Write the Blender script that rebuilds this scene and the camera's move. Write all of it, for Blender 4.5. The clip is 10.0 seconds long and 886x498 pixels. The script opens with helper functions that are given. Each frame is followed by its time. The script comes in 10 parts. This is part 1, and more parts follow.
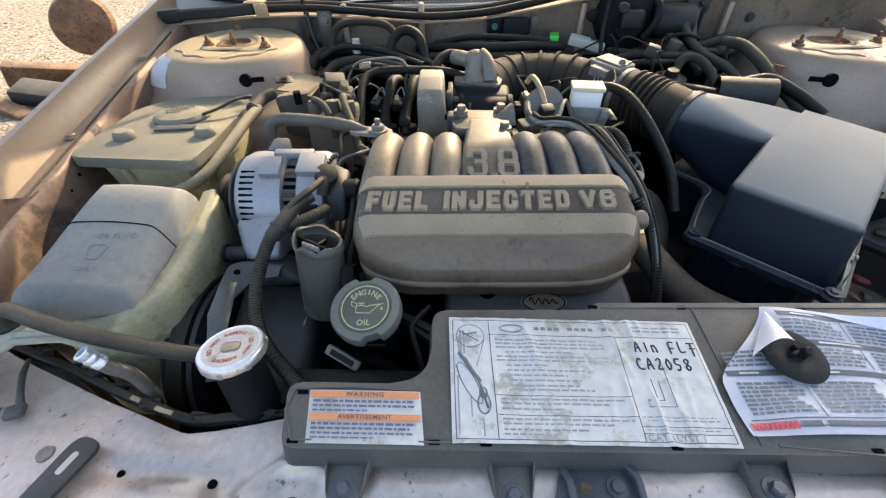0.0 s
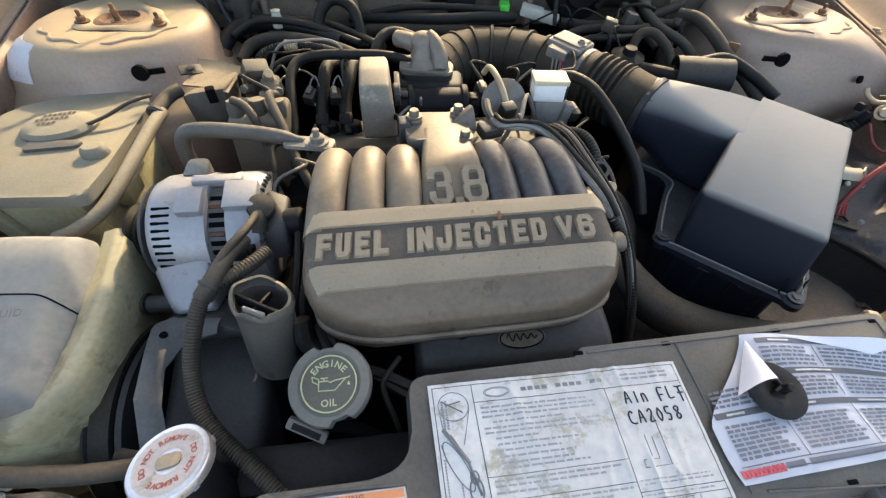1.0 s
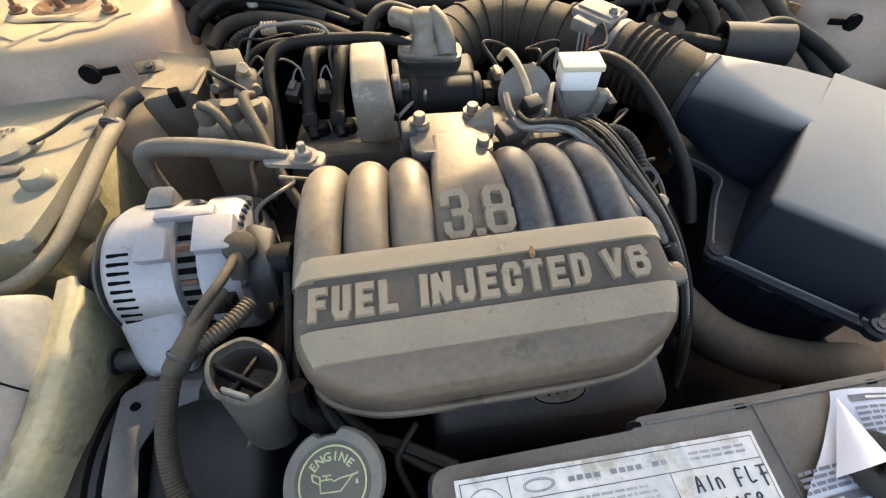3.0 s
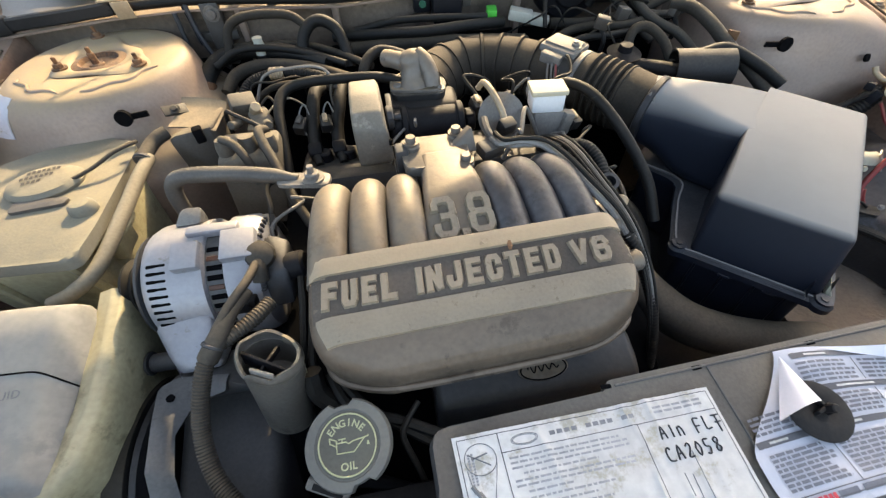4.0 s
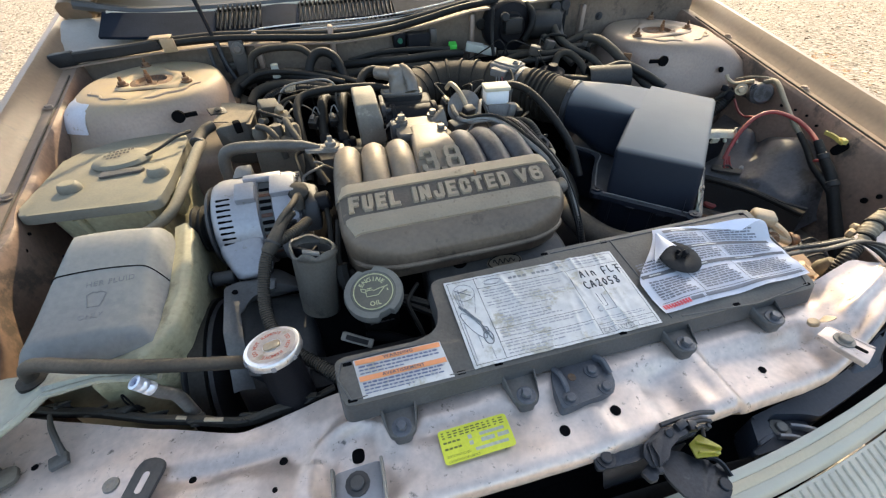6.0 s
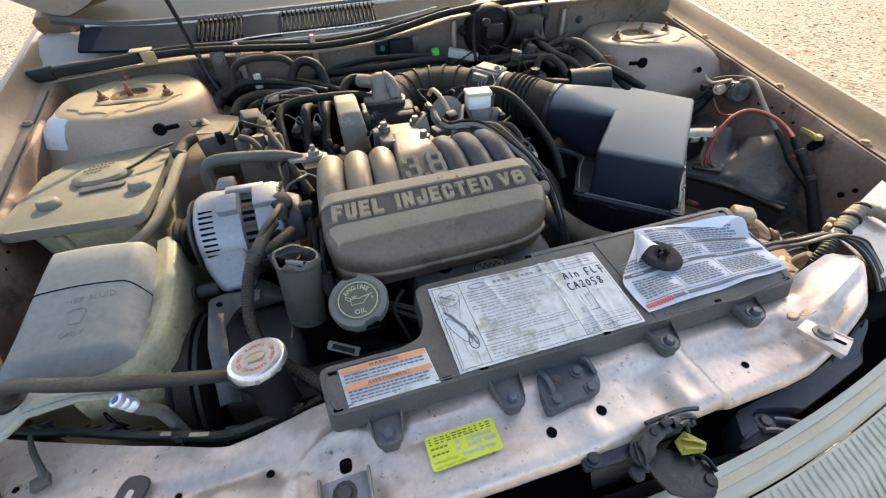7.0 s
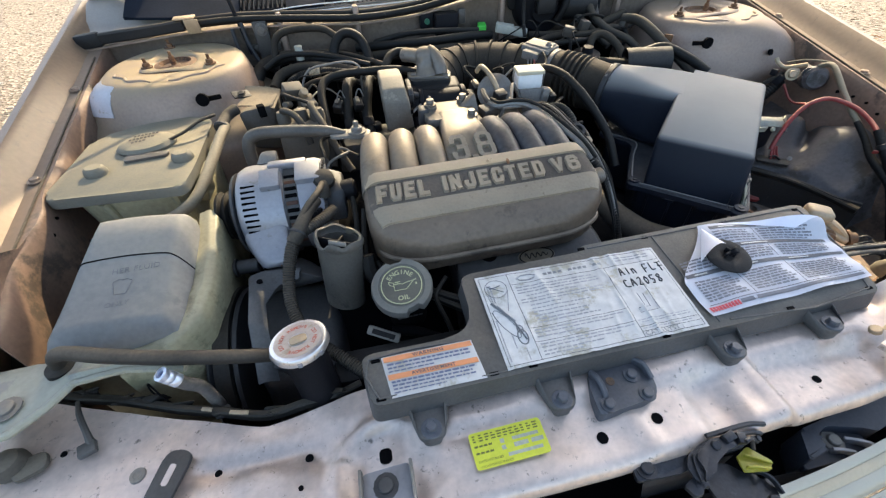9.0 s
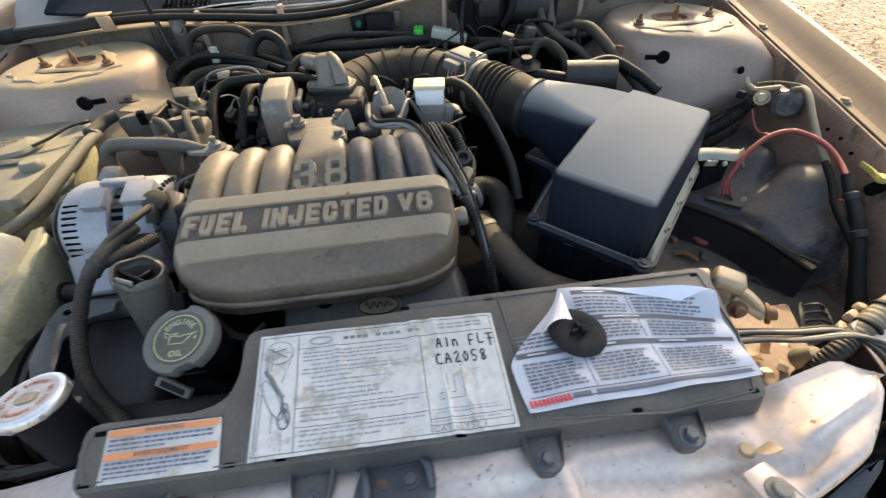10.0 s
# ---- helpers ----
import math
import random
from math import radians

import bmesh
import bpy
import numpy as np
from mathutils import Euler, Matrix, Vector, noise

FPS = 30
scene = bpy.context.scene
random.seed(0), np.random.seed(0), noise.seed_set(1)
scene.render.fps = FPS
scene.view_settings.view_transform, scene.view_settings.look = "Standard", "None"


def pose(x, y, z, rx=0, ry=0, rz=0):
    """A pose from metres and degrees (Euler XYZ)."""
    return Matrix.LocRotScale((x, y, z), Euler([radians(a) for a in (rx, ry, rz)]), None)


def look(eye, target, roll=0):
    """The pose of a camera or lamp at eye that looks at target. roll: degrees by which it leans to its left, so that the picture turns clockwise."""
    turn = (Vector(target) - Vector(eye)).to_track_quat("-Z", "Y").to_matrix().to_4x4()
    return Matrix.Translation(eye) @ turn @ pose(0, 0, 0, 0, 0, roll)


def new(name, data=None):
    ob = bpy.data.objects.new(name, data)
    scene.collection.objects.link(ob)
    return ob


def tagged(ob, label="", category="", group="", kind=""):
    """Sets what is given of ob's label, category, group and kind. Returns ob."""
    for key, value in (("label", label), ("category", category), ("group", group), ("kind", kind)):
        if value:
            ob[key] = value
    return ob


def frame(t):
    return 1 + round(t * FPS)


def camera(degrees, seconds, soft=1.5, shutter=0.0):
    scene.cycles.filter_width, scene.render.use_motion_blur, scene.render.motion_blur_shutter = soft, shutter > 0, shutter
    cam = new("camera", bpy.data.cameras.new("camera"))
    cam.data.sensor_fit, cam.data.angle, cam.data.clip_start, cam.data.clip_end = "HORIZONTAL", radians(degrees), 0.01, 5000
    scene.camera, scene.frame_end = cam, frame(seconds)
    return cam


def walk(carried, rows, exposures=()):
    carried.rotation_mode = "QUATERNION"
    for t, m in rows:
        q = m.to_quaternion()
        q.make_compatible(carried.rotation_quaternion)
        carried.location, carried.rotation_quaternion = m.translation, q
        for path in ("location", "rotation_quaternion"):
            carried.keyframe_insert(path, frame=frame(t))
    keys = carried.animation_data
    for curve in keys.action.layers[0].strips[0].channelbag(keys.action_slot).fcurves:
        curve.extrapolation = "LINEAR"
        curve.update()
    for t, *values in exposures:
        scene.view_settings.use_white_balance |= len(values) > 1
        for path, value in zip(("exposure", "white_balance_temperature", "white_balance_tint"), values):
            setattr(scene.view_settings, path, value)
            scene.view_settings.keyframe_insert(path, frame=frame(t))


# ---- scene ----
cam = camera(94.5, 10.0, soft=1.25, shutter=0.2)
EXPOSURE = 2.14
PATH = [
    (0, (-0.121, -0.006, 1.039), (-0.187, 1.502, -0.274), -0.9),
    (0.5, (-0.133, 0.043, 1.048), (-0.048, 1.474, -0.346), 0.3),
    (1, (-0.14, 0.098, 1.069), (0.053, 1.427, -0.414), 2.5),
    (1.5, (-0.148, 0.164, 1.069), (0.092, 1.398, -0.486), 4.0),
    (2, (-0.14, 0.212, 1.05), (0.09, 1.391, -0.549), 3.9),
    (2.2, (-0.141, 0.214, 1.039), (0.076, 1.387, -0.566), 3.5),
    (3.3, (-0.139, 0.186, 1.058), (0.016, 1.416, -0.512), -1.2),
    (3.5, (-0.132, 0.174, 1.057), (0.027, 1.426, -0.495), -1.7),
    (4, (-0.141, 0.14, 1.08), (0.041, 1.457, -0.414), -2.6),
    (4.5, (-0.167, 0.067, 1.118), (0.053, 1.45, -0.309), -2.7),
    (5, (-0.19, -0.013, 1.116), (0.076, 1.429, -0.243), -2.4),
    (5.5, (-0.209, -0.079, 1.086), (0.109, 1.38, -0.244), -1.6),
    (7, (-0.194, -0.09, 1.089), (0.193, 1.38, -0.21), -2.5),
    (7.5, (-0.197, -0.081, 1.089), (0.185, 1.385, -0.217), -3.0),
    (8, (-0.22, -0.065, 1.1), (0.134, 1.395, -0.22), -3.3),
    (8.5, (-0.232, -0.075, 1.078), (0.076, 1.372, -0.268), -3.1),
    (9, (-0.217, -0.061, 1.078), (0.046, 1.38, -0.284), -2.6),
    (9.5, (-0.127, -0.039, 1.074), (0.041, 1.403, -0.302), -3.2),
    (10, (0.035, -0.004, 1.062), (0.135, 1.449, -0.31), -3.1),
]
walk(cam, [(t, look(eye, target, roll)) for t, eye, target, roll in PATH], [(0.0, EXPOSURE + 0.03, 7150, 7), (0.5, EXPOSURE + 0.08, 7500, 7), (2.0, EXPOSURE + 0.26, 7600, 8), (3.5, EXPOSURE + 0.36, 8000, 8), (4.5, EXPOSURE + 0.18, 7700, 7), (5.5, EXPOSURE, 7100, 5), (7.5, EXPOSURE - 0.03, 7000, 6), (8.5, EXPOSURE - 0.03, 6800, 6), (10.0, EXPOSURE - 0.01, 7450, 6)])

# ---------------------------------------------------------------- light
SUN_DIR = Vector((0.304, 0.800, 0.515)).normalized()
world = bpy.data.worlds.new("sky")
scene.world = world
world.use_nodes = True
wn = world.node_tree
sky = wn.nodes.new("ShaderNodeTexSky")
sky.sky_type = "NISHITA"
sky.sun_disc = False
sky.sun_elevation = math.asin(SUN_DIR.z)
sky.sun_rotation = math.atan2(SUN_DIR.x, SUN_DIR.y)
sky.dust_density = 4.0
sky.air_density = 0.8
wn.links.new(sky.outputs["Color"], wn.nodes["Background"].inputs["Color"])
wn.nodes["Background"].inputs["Strength"].default_value = 0.15
sun_data = bpy.data.lights.new("sun", "SUN")
sun_data.energy, sun_data.angle, sun_data.color = 1.65, radians(0.6), (1.0, 0.83, 0.60)
sun = new("sun", sun_data)
sun.matrix_world = look(SUN_DIR * 20, (0, 0, 0))

# ---------------------------------------------------------------- materials
MATS = {}


def nodes_of(name):
    m = bpy.data.materials.new(name)
    m.use_nodes = True
    t = m.node_tree
    return m, t, t.nodes["Principled BSDF"], lambda k: t.nodes.new("ShaderNode" + k), t.links.new


def surface(name, colour, rough=0.6, metal=0.0, dust=0.0, dust_colour=(0.30, 0.25, 0.175), spread=0.12, grain=90.0, bump=0.15, vary=0.25, stain=None, spec=0.5, trans=0.0, speckle=0.28):
    """A worn surface: tone varied at two scales, dust lying on upward faces, fine relief, optional stains."""
    m, t, b, nd, ln = nodes_of(name)
    tc = nd("TexCoord")
    big, fine, mid = nd("TexNoise"), nd("TexNoise"), nd("TexNoise")
    mid.inputs["Scale"].default_value, mid.inputs["Detail"].default_value, mid.inputs["Roughness"].default_value = grain * 0.6, 8, 0.72
    big.inputs["Scale"].default_value, big.inputs["Detail"].default_value = grain * 0.14, 5
    fine.inputs["Scale"].default_value, fine.inputs["Detail"].default_value = grain * 3.5, 6
    for n in (big, fine, mid):
        ln(tc.outputs["Object"], n.inputs["Vector"])
    ramp = nd("MapRange")
    ramp.inputs["From Min"].default_value, ramp.inputs["From Max"].default_value = 0.3, 0.7
    ramp.inputs["To Min"].default_value, ramp.inputs["To Max"].default_value = 1 - vary, 1 + vary
    ln(big.outputs["Fac"], ramp.inputs["Value"])
    ramp2 = nd("MapRange")
    ramp2.inputs["From Min"].default_value, ramp2.inputs["From Max"].default_value = 0.3, 0.7
    ramp2.inputs["To Min"].default_value, ramp2.inputs["To Max"].default_value = 1 - vary * 0.5, 1 + vary * 0.5
    ln(fine.outputs["Fac"], ramp2.inputs["Value"])
    mul = nd("Math")
    mul.operation = "MULTIPLY"
    ln(ramp.outputs[0], mul.inputs[0]), ln(ramp2.outputs[0], mul.inputs[1])
    tone = nd("VectorMath")
    tone.operation = "SCALE"
    tone.inputs[0].default_value = colour
    ln(mul.outputs[0], tone.inputs["Scale"])
    out = tone.outputs[0]
    if stain:
        sn, sr, sm = nd("TexNoise"), nd("MapRange"), nd("Mix")
        sn.inputs["Scale"].default_value, sn.inputs["Detail"].default_value, sn.inputs["Roughness"].default_value = stain[1], 8, 0.7
        ln(tc.outputs["Object"], sn.inputs["Vector"])
        sr.inputs["From Min"].default_value, sr.inputs["From Max"].default_value = stain[2], stain[2] + 0.08
        ln(sn.outputs["Fac"], sr.inputs["Value"])
        sm.data_type = "RGBA"
        ln(sr.outputs[0], sm.inputs[0]), ln(out, sm.inputs[6])
        sm.inputs[7].default_value = (*stain[0], 1)
        out = sm.outputs[2]
    if dust:
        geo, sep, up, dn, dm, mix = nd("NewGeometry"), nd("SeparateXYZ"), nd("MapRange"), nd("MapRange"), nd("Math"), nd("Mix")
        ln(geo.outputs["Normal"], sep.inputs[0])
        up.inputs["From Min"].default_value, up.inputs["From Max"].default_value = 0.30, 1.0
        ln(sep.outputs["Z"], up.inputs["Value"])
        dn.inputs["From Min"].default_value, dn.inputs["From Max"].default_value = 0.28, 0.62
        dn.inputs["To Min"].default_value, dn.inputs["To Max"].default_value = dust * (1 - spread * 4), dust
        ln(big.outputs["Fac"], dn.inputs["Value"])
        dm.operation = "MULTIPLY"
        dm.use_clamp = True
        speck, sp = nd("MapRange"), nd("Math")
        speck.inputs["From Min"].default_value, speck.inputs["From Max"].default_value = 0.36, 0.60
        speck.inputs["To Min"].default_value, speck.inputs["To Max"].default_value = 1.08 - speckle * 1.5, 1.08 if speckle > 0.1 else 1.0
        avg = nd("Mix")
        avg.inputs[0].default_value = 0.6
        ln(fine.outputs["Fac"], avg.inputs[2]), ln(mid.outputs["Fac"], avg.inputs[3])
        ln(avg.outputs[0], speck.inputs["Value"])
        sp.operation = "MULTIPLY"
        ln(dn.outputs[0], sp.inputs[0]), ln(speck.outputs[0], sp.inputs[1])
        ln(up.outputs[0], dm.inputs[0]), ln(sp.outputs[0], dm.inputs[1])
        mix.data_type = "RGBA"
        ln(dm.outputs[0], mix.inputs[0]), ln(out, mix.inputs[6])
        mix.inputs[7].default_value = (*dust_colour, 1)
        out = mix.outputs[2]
        rr = nd("MapRange")
        rr.inputs["To Min"].default_value, rr.inputs["To Max"].default_value = rough, 0.95
        ln(dm.outputs[0], rr.inputs["Value"])
        ln(rr.outputs[0], b.inputs["Roughness"])
        if metal:
            mr = nd("MapRange")
            mr.inputs["To Min"].default_value, mr.inputs["To Max"].default_value = metal, 0.0
            ln(dm.outputs[0], mr.inputs["Value"])
            ln(mr.outputs[0], b.inputs["Metallic"])
    else:
        rr = nd("MapRange")
        rr.inputs["To Min"].default_value, rr.inputs["To Max"].default_value = max(0.03, rough - 0.12), min(1, rough + 0.12)
        ln(big.outputs["Fac"], rr.inputs["Value"])
        ln(rr.outputs[0], b.inputs["Roughness"])
        b.inputs["Metallic"].default_value = metal
    ln(out, b.inputs["Base Color"])
    b.inputs["Specular IOR Level"].default_value = spec
    b.inputs["Transmission Weight"].default_value = trans
    if bump:
        bp = nd("Bump")
        bp.inputs["Strength"].default_value, bp.inputs["Distance"].default_value = bump, 0.0015
        ln(fine.outputs["Fac"], bp.inputs["Height"])
        ln(bp.outputs[0], b.inputs["Normal"])
    MATS[name] = m
    return m


BLACK_PLASTIC = surface("black_plastic", (0.008, 0.008, 0.010), 0.55, dust=0.12, dust_colour=(0.20, 0.17, 0.12), vary=0.3, spec=0.15)
DUSTY_PLASTIC = surface("dusty_black_plastic", (0.014, 0.0135, 0.0135), 0.55, spec=0.35, dust=0.24, vary=0.35, stain=((0.10, 0.085, 0.06), 50, 0.66))
RUBBER = surface("black_rubber", (0.009, 0.0087, 0.0083), 0.55, dust=0.19, dust_colour=(0.22, 0.185, 0.13), vary=0.4, stain=((0.05, 0.043, 0.032), 45, 0.62), spec=0.2)
RUBBER_DUSTY = surface("dusty_rubber", (0.026, 0.023, 0.019), 0.7, dust=0.5, dust_colour=(0.22, 0.17, 0.11), vary=0.35, spec=0.35)
# The pale dust on upward faces also stands in for reflected sky.
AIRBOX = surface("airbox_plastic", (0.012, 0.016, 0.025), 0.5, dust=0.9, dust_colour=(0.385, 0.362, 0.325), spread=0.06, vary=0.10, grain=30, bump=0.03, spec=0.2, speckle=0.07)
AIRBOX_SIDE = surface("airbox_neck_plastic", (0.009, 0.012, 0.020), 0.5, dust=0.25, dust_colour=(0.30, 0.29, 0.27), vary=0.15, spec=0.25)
DUCT_RUBBER = surface("dusty_duct_rubber", (0.028, 0.024, 0.019), 0.7, dust=0.5, dust_colour=(0.175, 0.132, 0.083), spread=0.14, vary=0.35, spec=0.2)
DUSTED_SHEET = surface("dust_covered_sheet", (0.07, 0.06, 0.048), 0.7, dust=0.85, dust_colour=(0.30, 0.23, 0.14), spread=0.1, vary=0.25)
TUBE_GREY = surface("dusty_grey_tube", (0.092, 0.083, 0.069), 0.5, dust=0.42, dust_colour=(0.23, 0.19, 0.13), vary=0.3, stain=((0.055, 0.05, 0.043), 40, 0.55))
TAN_DUSTED = surface("tan_dusted_rubber", (0.085, 0.074, 0.058), 0.7, dust=0.75, dust_colour=(0.24, 0.20, 0.14), vary=0.3)
# Tan dust tone that also carries sunlight on hoses and edges.
TAN_HOSE = surface("tan_sunlit_dusty_hose", (0.15, 0.125, 0.085), 0.65, dust=0.7, dust_colour=(0.36, 0.30, 0.20), vary=0.25)
LINER = surface("grey_liner", (0.066, 0.062, 0.063), 0.5, dust=0.3, dust_colour=(0.15, 0.12, 0.09), vary=0.4, grain=50, stain=((0.032, 0.028, 0.025), 22, 0.54), spec=0.4)
TRAY_DIRT = surface("caked_tray_dirt", (0.15, 0.115, 0.085), 0.85, dust=0.5, dust_colour=(0.21, 0.16, 0.11), spread=0.2, grain=60, vary=0.4, bump=0.5, stain=((0.045, 0.036, 0.03), 26, 0.60))
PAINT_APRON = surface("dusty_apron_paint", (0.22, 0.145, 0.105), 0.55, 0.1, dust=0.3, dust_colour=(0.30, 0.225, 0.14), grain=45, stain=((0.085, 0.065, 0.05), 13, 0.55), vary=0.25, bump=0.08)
SHIELD = surface("shield_plastic", (0.066, 0.0585, 0.051), 0.5, dust=0.42, dust_colour=(0.20, 0.175, 0.13), vary=0.3, stain=((0.15, 0.135, 0.105), 40, 0.63))
SHIELD_SIDE = surface("shield_edge_plastic", (0.07, 0.069, 0.067), 0.5, dust=0.2, vary=0.25)
# Dust tint yellowed to carry the sun falling on the left runners.
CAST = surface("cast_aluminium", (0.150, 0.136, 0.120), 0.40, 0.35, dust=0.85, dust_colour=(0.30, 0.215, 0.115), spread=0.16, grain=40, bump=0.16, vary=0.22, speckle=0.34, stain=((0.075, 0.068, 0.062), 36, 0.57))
# Same cast for the right runners, darker and bluer as out of the sun.
CAST_SHADED = surface("shaded_grey_cast", (0.080, 0.082, 0.090), 0.40, 0.35, dust=0.55, dust_colour=(0.29, 0.225, 0.145), spread=0.22, grain=40, bump=0.16, vary=0.35, speckle=0.42, stain=((0.035, 0.036, 0.042), 40, 0.54))
CAST_DARK = surface("dusty_cast_plenum", (0.136, 0.102, 0.073), 0.42, 0.2, dust=0.45, dust_colour=(0.25, 0.185, 0.118), spread=0.2, grain=50, bump=0.16, vary=0.26, stain=((0.062, 0.047, 0.035), 20, 0.55))
STRIP = surface("machined_aluminium_strip", (0.37, 0.297, 0.205), 0.45, 0.2, dust=0.6, dust_colour=(0.38, 0.29, 0.175), vary=0.14, bump=0.15)
STRIP_DUSTY = surface("dust_dulled_letter_alloy", (0.285, 0.230, 0.163), 0.5, 0.15, dust=0.6, dust_colour=(0.30, 0.232, 0.148), vary=0.22, bump=0.2, stain=((0.13, 0.10, 0.068), 120, 0.60))
ALLOY = surface("bright_alloy", (0.33, 0.33, 0.35), 0.42, 0.5, dust=0.35, dust_colour=(0.42, 0.36, 0.26), vary=0.14, bump=0.12, grain=60, stain=((0.22, 0.205, 0.19), 60, 0.62))
STEEL = surface("zinc_steel", (0.20, 0.19, 0.175), 0.5, 0.45, dust=0.45, dust_colour=(0.30, 0.25, 0.17), vary=0.3)
STEEL_DARK = surface("dark_steel", (0.036, 0.037, 0.040), 0.5, 0.3, dust=0.34, dust_colour=(0.15, 0.13, 0.10), vary=0.3)
POLISHED = surface("worn_cap_alloy", (0.62, 0.61, 0.61), 0.30, 0.85, vary=0.15, bump=0.05, stain=((0.36, 0.33, 0.29), 70, 0.60))
CHROME = surface("chromed_steel", (0.78, 0.81, 0.88), 0.38, 0.7, bump=0.03, vary=0.08)
RUST = surface("rusty_steel", (0.17, 0.085, 0.04), 0.85, 0.1, dust=0.3, stain=((0.07, 0.035, 0.02), 60, 0.52), vary=0.4, bump=0.5)
PAINT = surface("champagne_body_paint", (0.29, 0.212, 0.165), 0.42, 0.25, dust=0.78, dust_colour=(0.275, 0.21, 0.125), spread=0.18, grain=60, stain=((0.17, 0.13, 0.10), 22, 0.63), vary=0.16, bump=0.08, speckle=0.36)
# Body paint with stains, its base darkened for shade at the bay's back.
PAINT_WALL = surface("shaded_stained_firewall_paint", (0.160, 0.122, 0.092), 0.5, 0.15, dust=0.5, dust_colour=(0.25, 0.19, 0.12), grain=45, stain=((0.085, 0.066, 0.05), 15, 0.54), vary=0.3, bump=0.1)
# Body paint whose dust is thickened and tanned to look sunlit on the left tower.
PAINT_TOWER = surface("sunlit_dusty_body_paint", (0.29, 0.212, 0.165), 0.45, 0.2, dust=1.0, dust_colour=(0.36, 0.275, 0.15), spread=0.12, grain=60, stain=((0.19, 0.14, 0.10), 26, 0.62), vary=0.18, bump=0.12, speckle=0.34)
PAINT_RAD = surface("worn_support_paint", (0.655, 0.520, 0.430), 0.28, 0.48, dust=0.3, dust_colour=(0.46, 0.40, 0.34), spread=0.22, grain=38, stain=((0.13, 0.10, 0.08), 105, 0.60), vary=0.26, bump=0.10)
PAINT_PALE = surface("pale_cowl_paint", (0.36, 0.32, 0.28), 0.4, 0.1, dust=0.4, dust_colour=(0.36, 0.31, 0.23), vary=0.15)
NAVY = surface("blue_black_plastic", (0.010, 0.015, 0.025), 0.8, dust=0.03, dust_colour=(0.2, 0.19, 0.17), vary=0.3, spec=0.1)
LAMP_NAVY = surface("navy_bracket_plastic", (0.028, 0.035, 0.048), 0.5, dust=0.1, vary=0.25, spec=0.35)
GREY_STEEL = surface("blue_grey_coated_steel", (0.082, 0.090, 0.105), 0.45, 0.2, dust=0.2, dust_colour=(0.2, 0.18, 0.15), vary=0.3, stain=((0.04, 0.042, 0.046), 60, 0.6))
LATCH_STEEL = surface("greasy_latch_steel", (0.020, 0.021, 0.024), 0.36, 0.3, vary=0.5, stain=((0.050, 0.050, 0.052), 60, 0.60))
PAINT_GLOSS = surface("outer_body_paint", (0.235, 0.165, 0.108), 0.55, 0.2, dust=0.35, dust_colour=(0.30, 0.225, 0.15), vary=0.14, bump=0.04, grain=40, stain=((0.15, 0.11, 0.08), 18, 0.60))
for coated, weight, rough in ((PAINT_GLOSS, 0.25, 0.22), (PAINT_RAD, 0.7, 0.16)):
    coated.node_tree.nodes["Principled BSDF"].inputs["Coat Weight"].default_value = weight
    coated.node_tree.nodes["Principled BSDF"].inputs["Coat Roughness"].default_value = rough
BOTTLE_INK = surface("worn_moulding", (0.135, 0.135, 0.13), 0.6, vary=0.3)
TANK_PALE = surface("pale_tank_plastic", (0.37, 0.36, 0.27), 0.4, dust=0.35, dust_colour=(0.36, 0.335, 0.27), grain=50, stain=((0.24, 0.235, 0.20), 34, 0.55), vary=0.2, bump=0.08, trans=0.08)
TANK = surface("yellowed_tank_plastic", (0.345, 0.315, 0.200), 0.42, dust=0.3, dust_colour=(0.32, 0.28, 0.19), grain=50, stain=((0.20, 0.185, 0.11), 18, 0.54), vary=0.25, bump=0.05)
TANK_LID = surface("dusty_tank_lid", (0.145, 0.135, 0.105), 0.6, dust=0.85, dust_colour=(0.28, 0.24, 0.155), spread=0.06, vary=0.15)
BOTTLE = surface("dusty_grey_bottle", (0.19, 0.19, 0.185), 0.55, dust=0.6, dust_colour=(0.29, 0.265, 0.205), spread=0.16, grain=40, stain=((0.15, 0.155, 0.16), 22, 0.56), vary=0.22)
WHITE_PLASTIC = surface("white_plastic", (0.74, 0.75, 0.74), 0.4, dust=0.3, dust_colour=(0.52, 0.46, 0.32), vary=0.06, bump=0.03)
CREAM = surface("sunlit_cream_trim", (0.62, 0.57, 0.45), 0.5, dust=0.3, vary=0.1)
OFF_WHITE = surface("dulled_white_plastic", (0.40, 0.40, 0.34), 0.5, dust=0.35, dust_colour=(0.34, 0.29, 0.20), vary=0.15)
GREY_PLASTIC = surface("grey_plastic", (0.165, 0.155, 0.14), 0.55, dust=0.6, dust_colour=(0.27, 0.225, 0.16), vary=0.25)
GREEN = surface("green_connector_plastic", (0.06, 0.5, 0.06), 0.4, vary=0.1)
RED = surface("red_cable_rubber", (0.27, 0.035, 0.032), 0.55, dust=0.4, vary=0.25)
BRASS = surface("yellowed_clip_metal", (0.42, 0.32, 0.205), 0.5, 0.3, dust=0.3, vary=0.2)
# Near black: paints deep shade in holes and gaps; black parts use it too.
DARK = surface("black_parts_and_shade", (0.004, 0.004, 0.0045), 0.9, vary=0.3, spec=0.05)
COPPER = surface("stator_windings", (0.13, 0.06, 0.035), 0.5, 0.4, vary=0.4)
PAPER = surface("aged_label_paper", (0.56, 0.545, 0.505), 0.18, vary=0.14, grain=40, stain=((0.40, 0.37, 0.29), 26, 0.53), bump=0.08)
PAPER_LILAC = surface("white_paper_back", (0.76, 0.75, 0.82), 0.5, vary=0.04, bump=0.02)
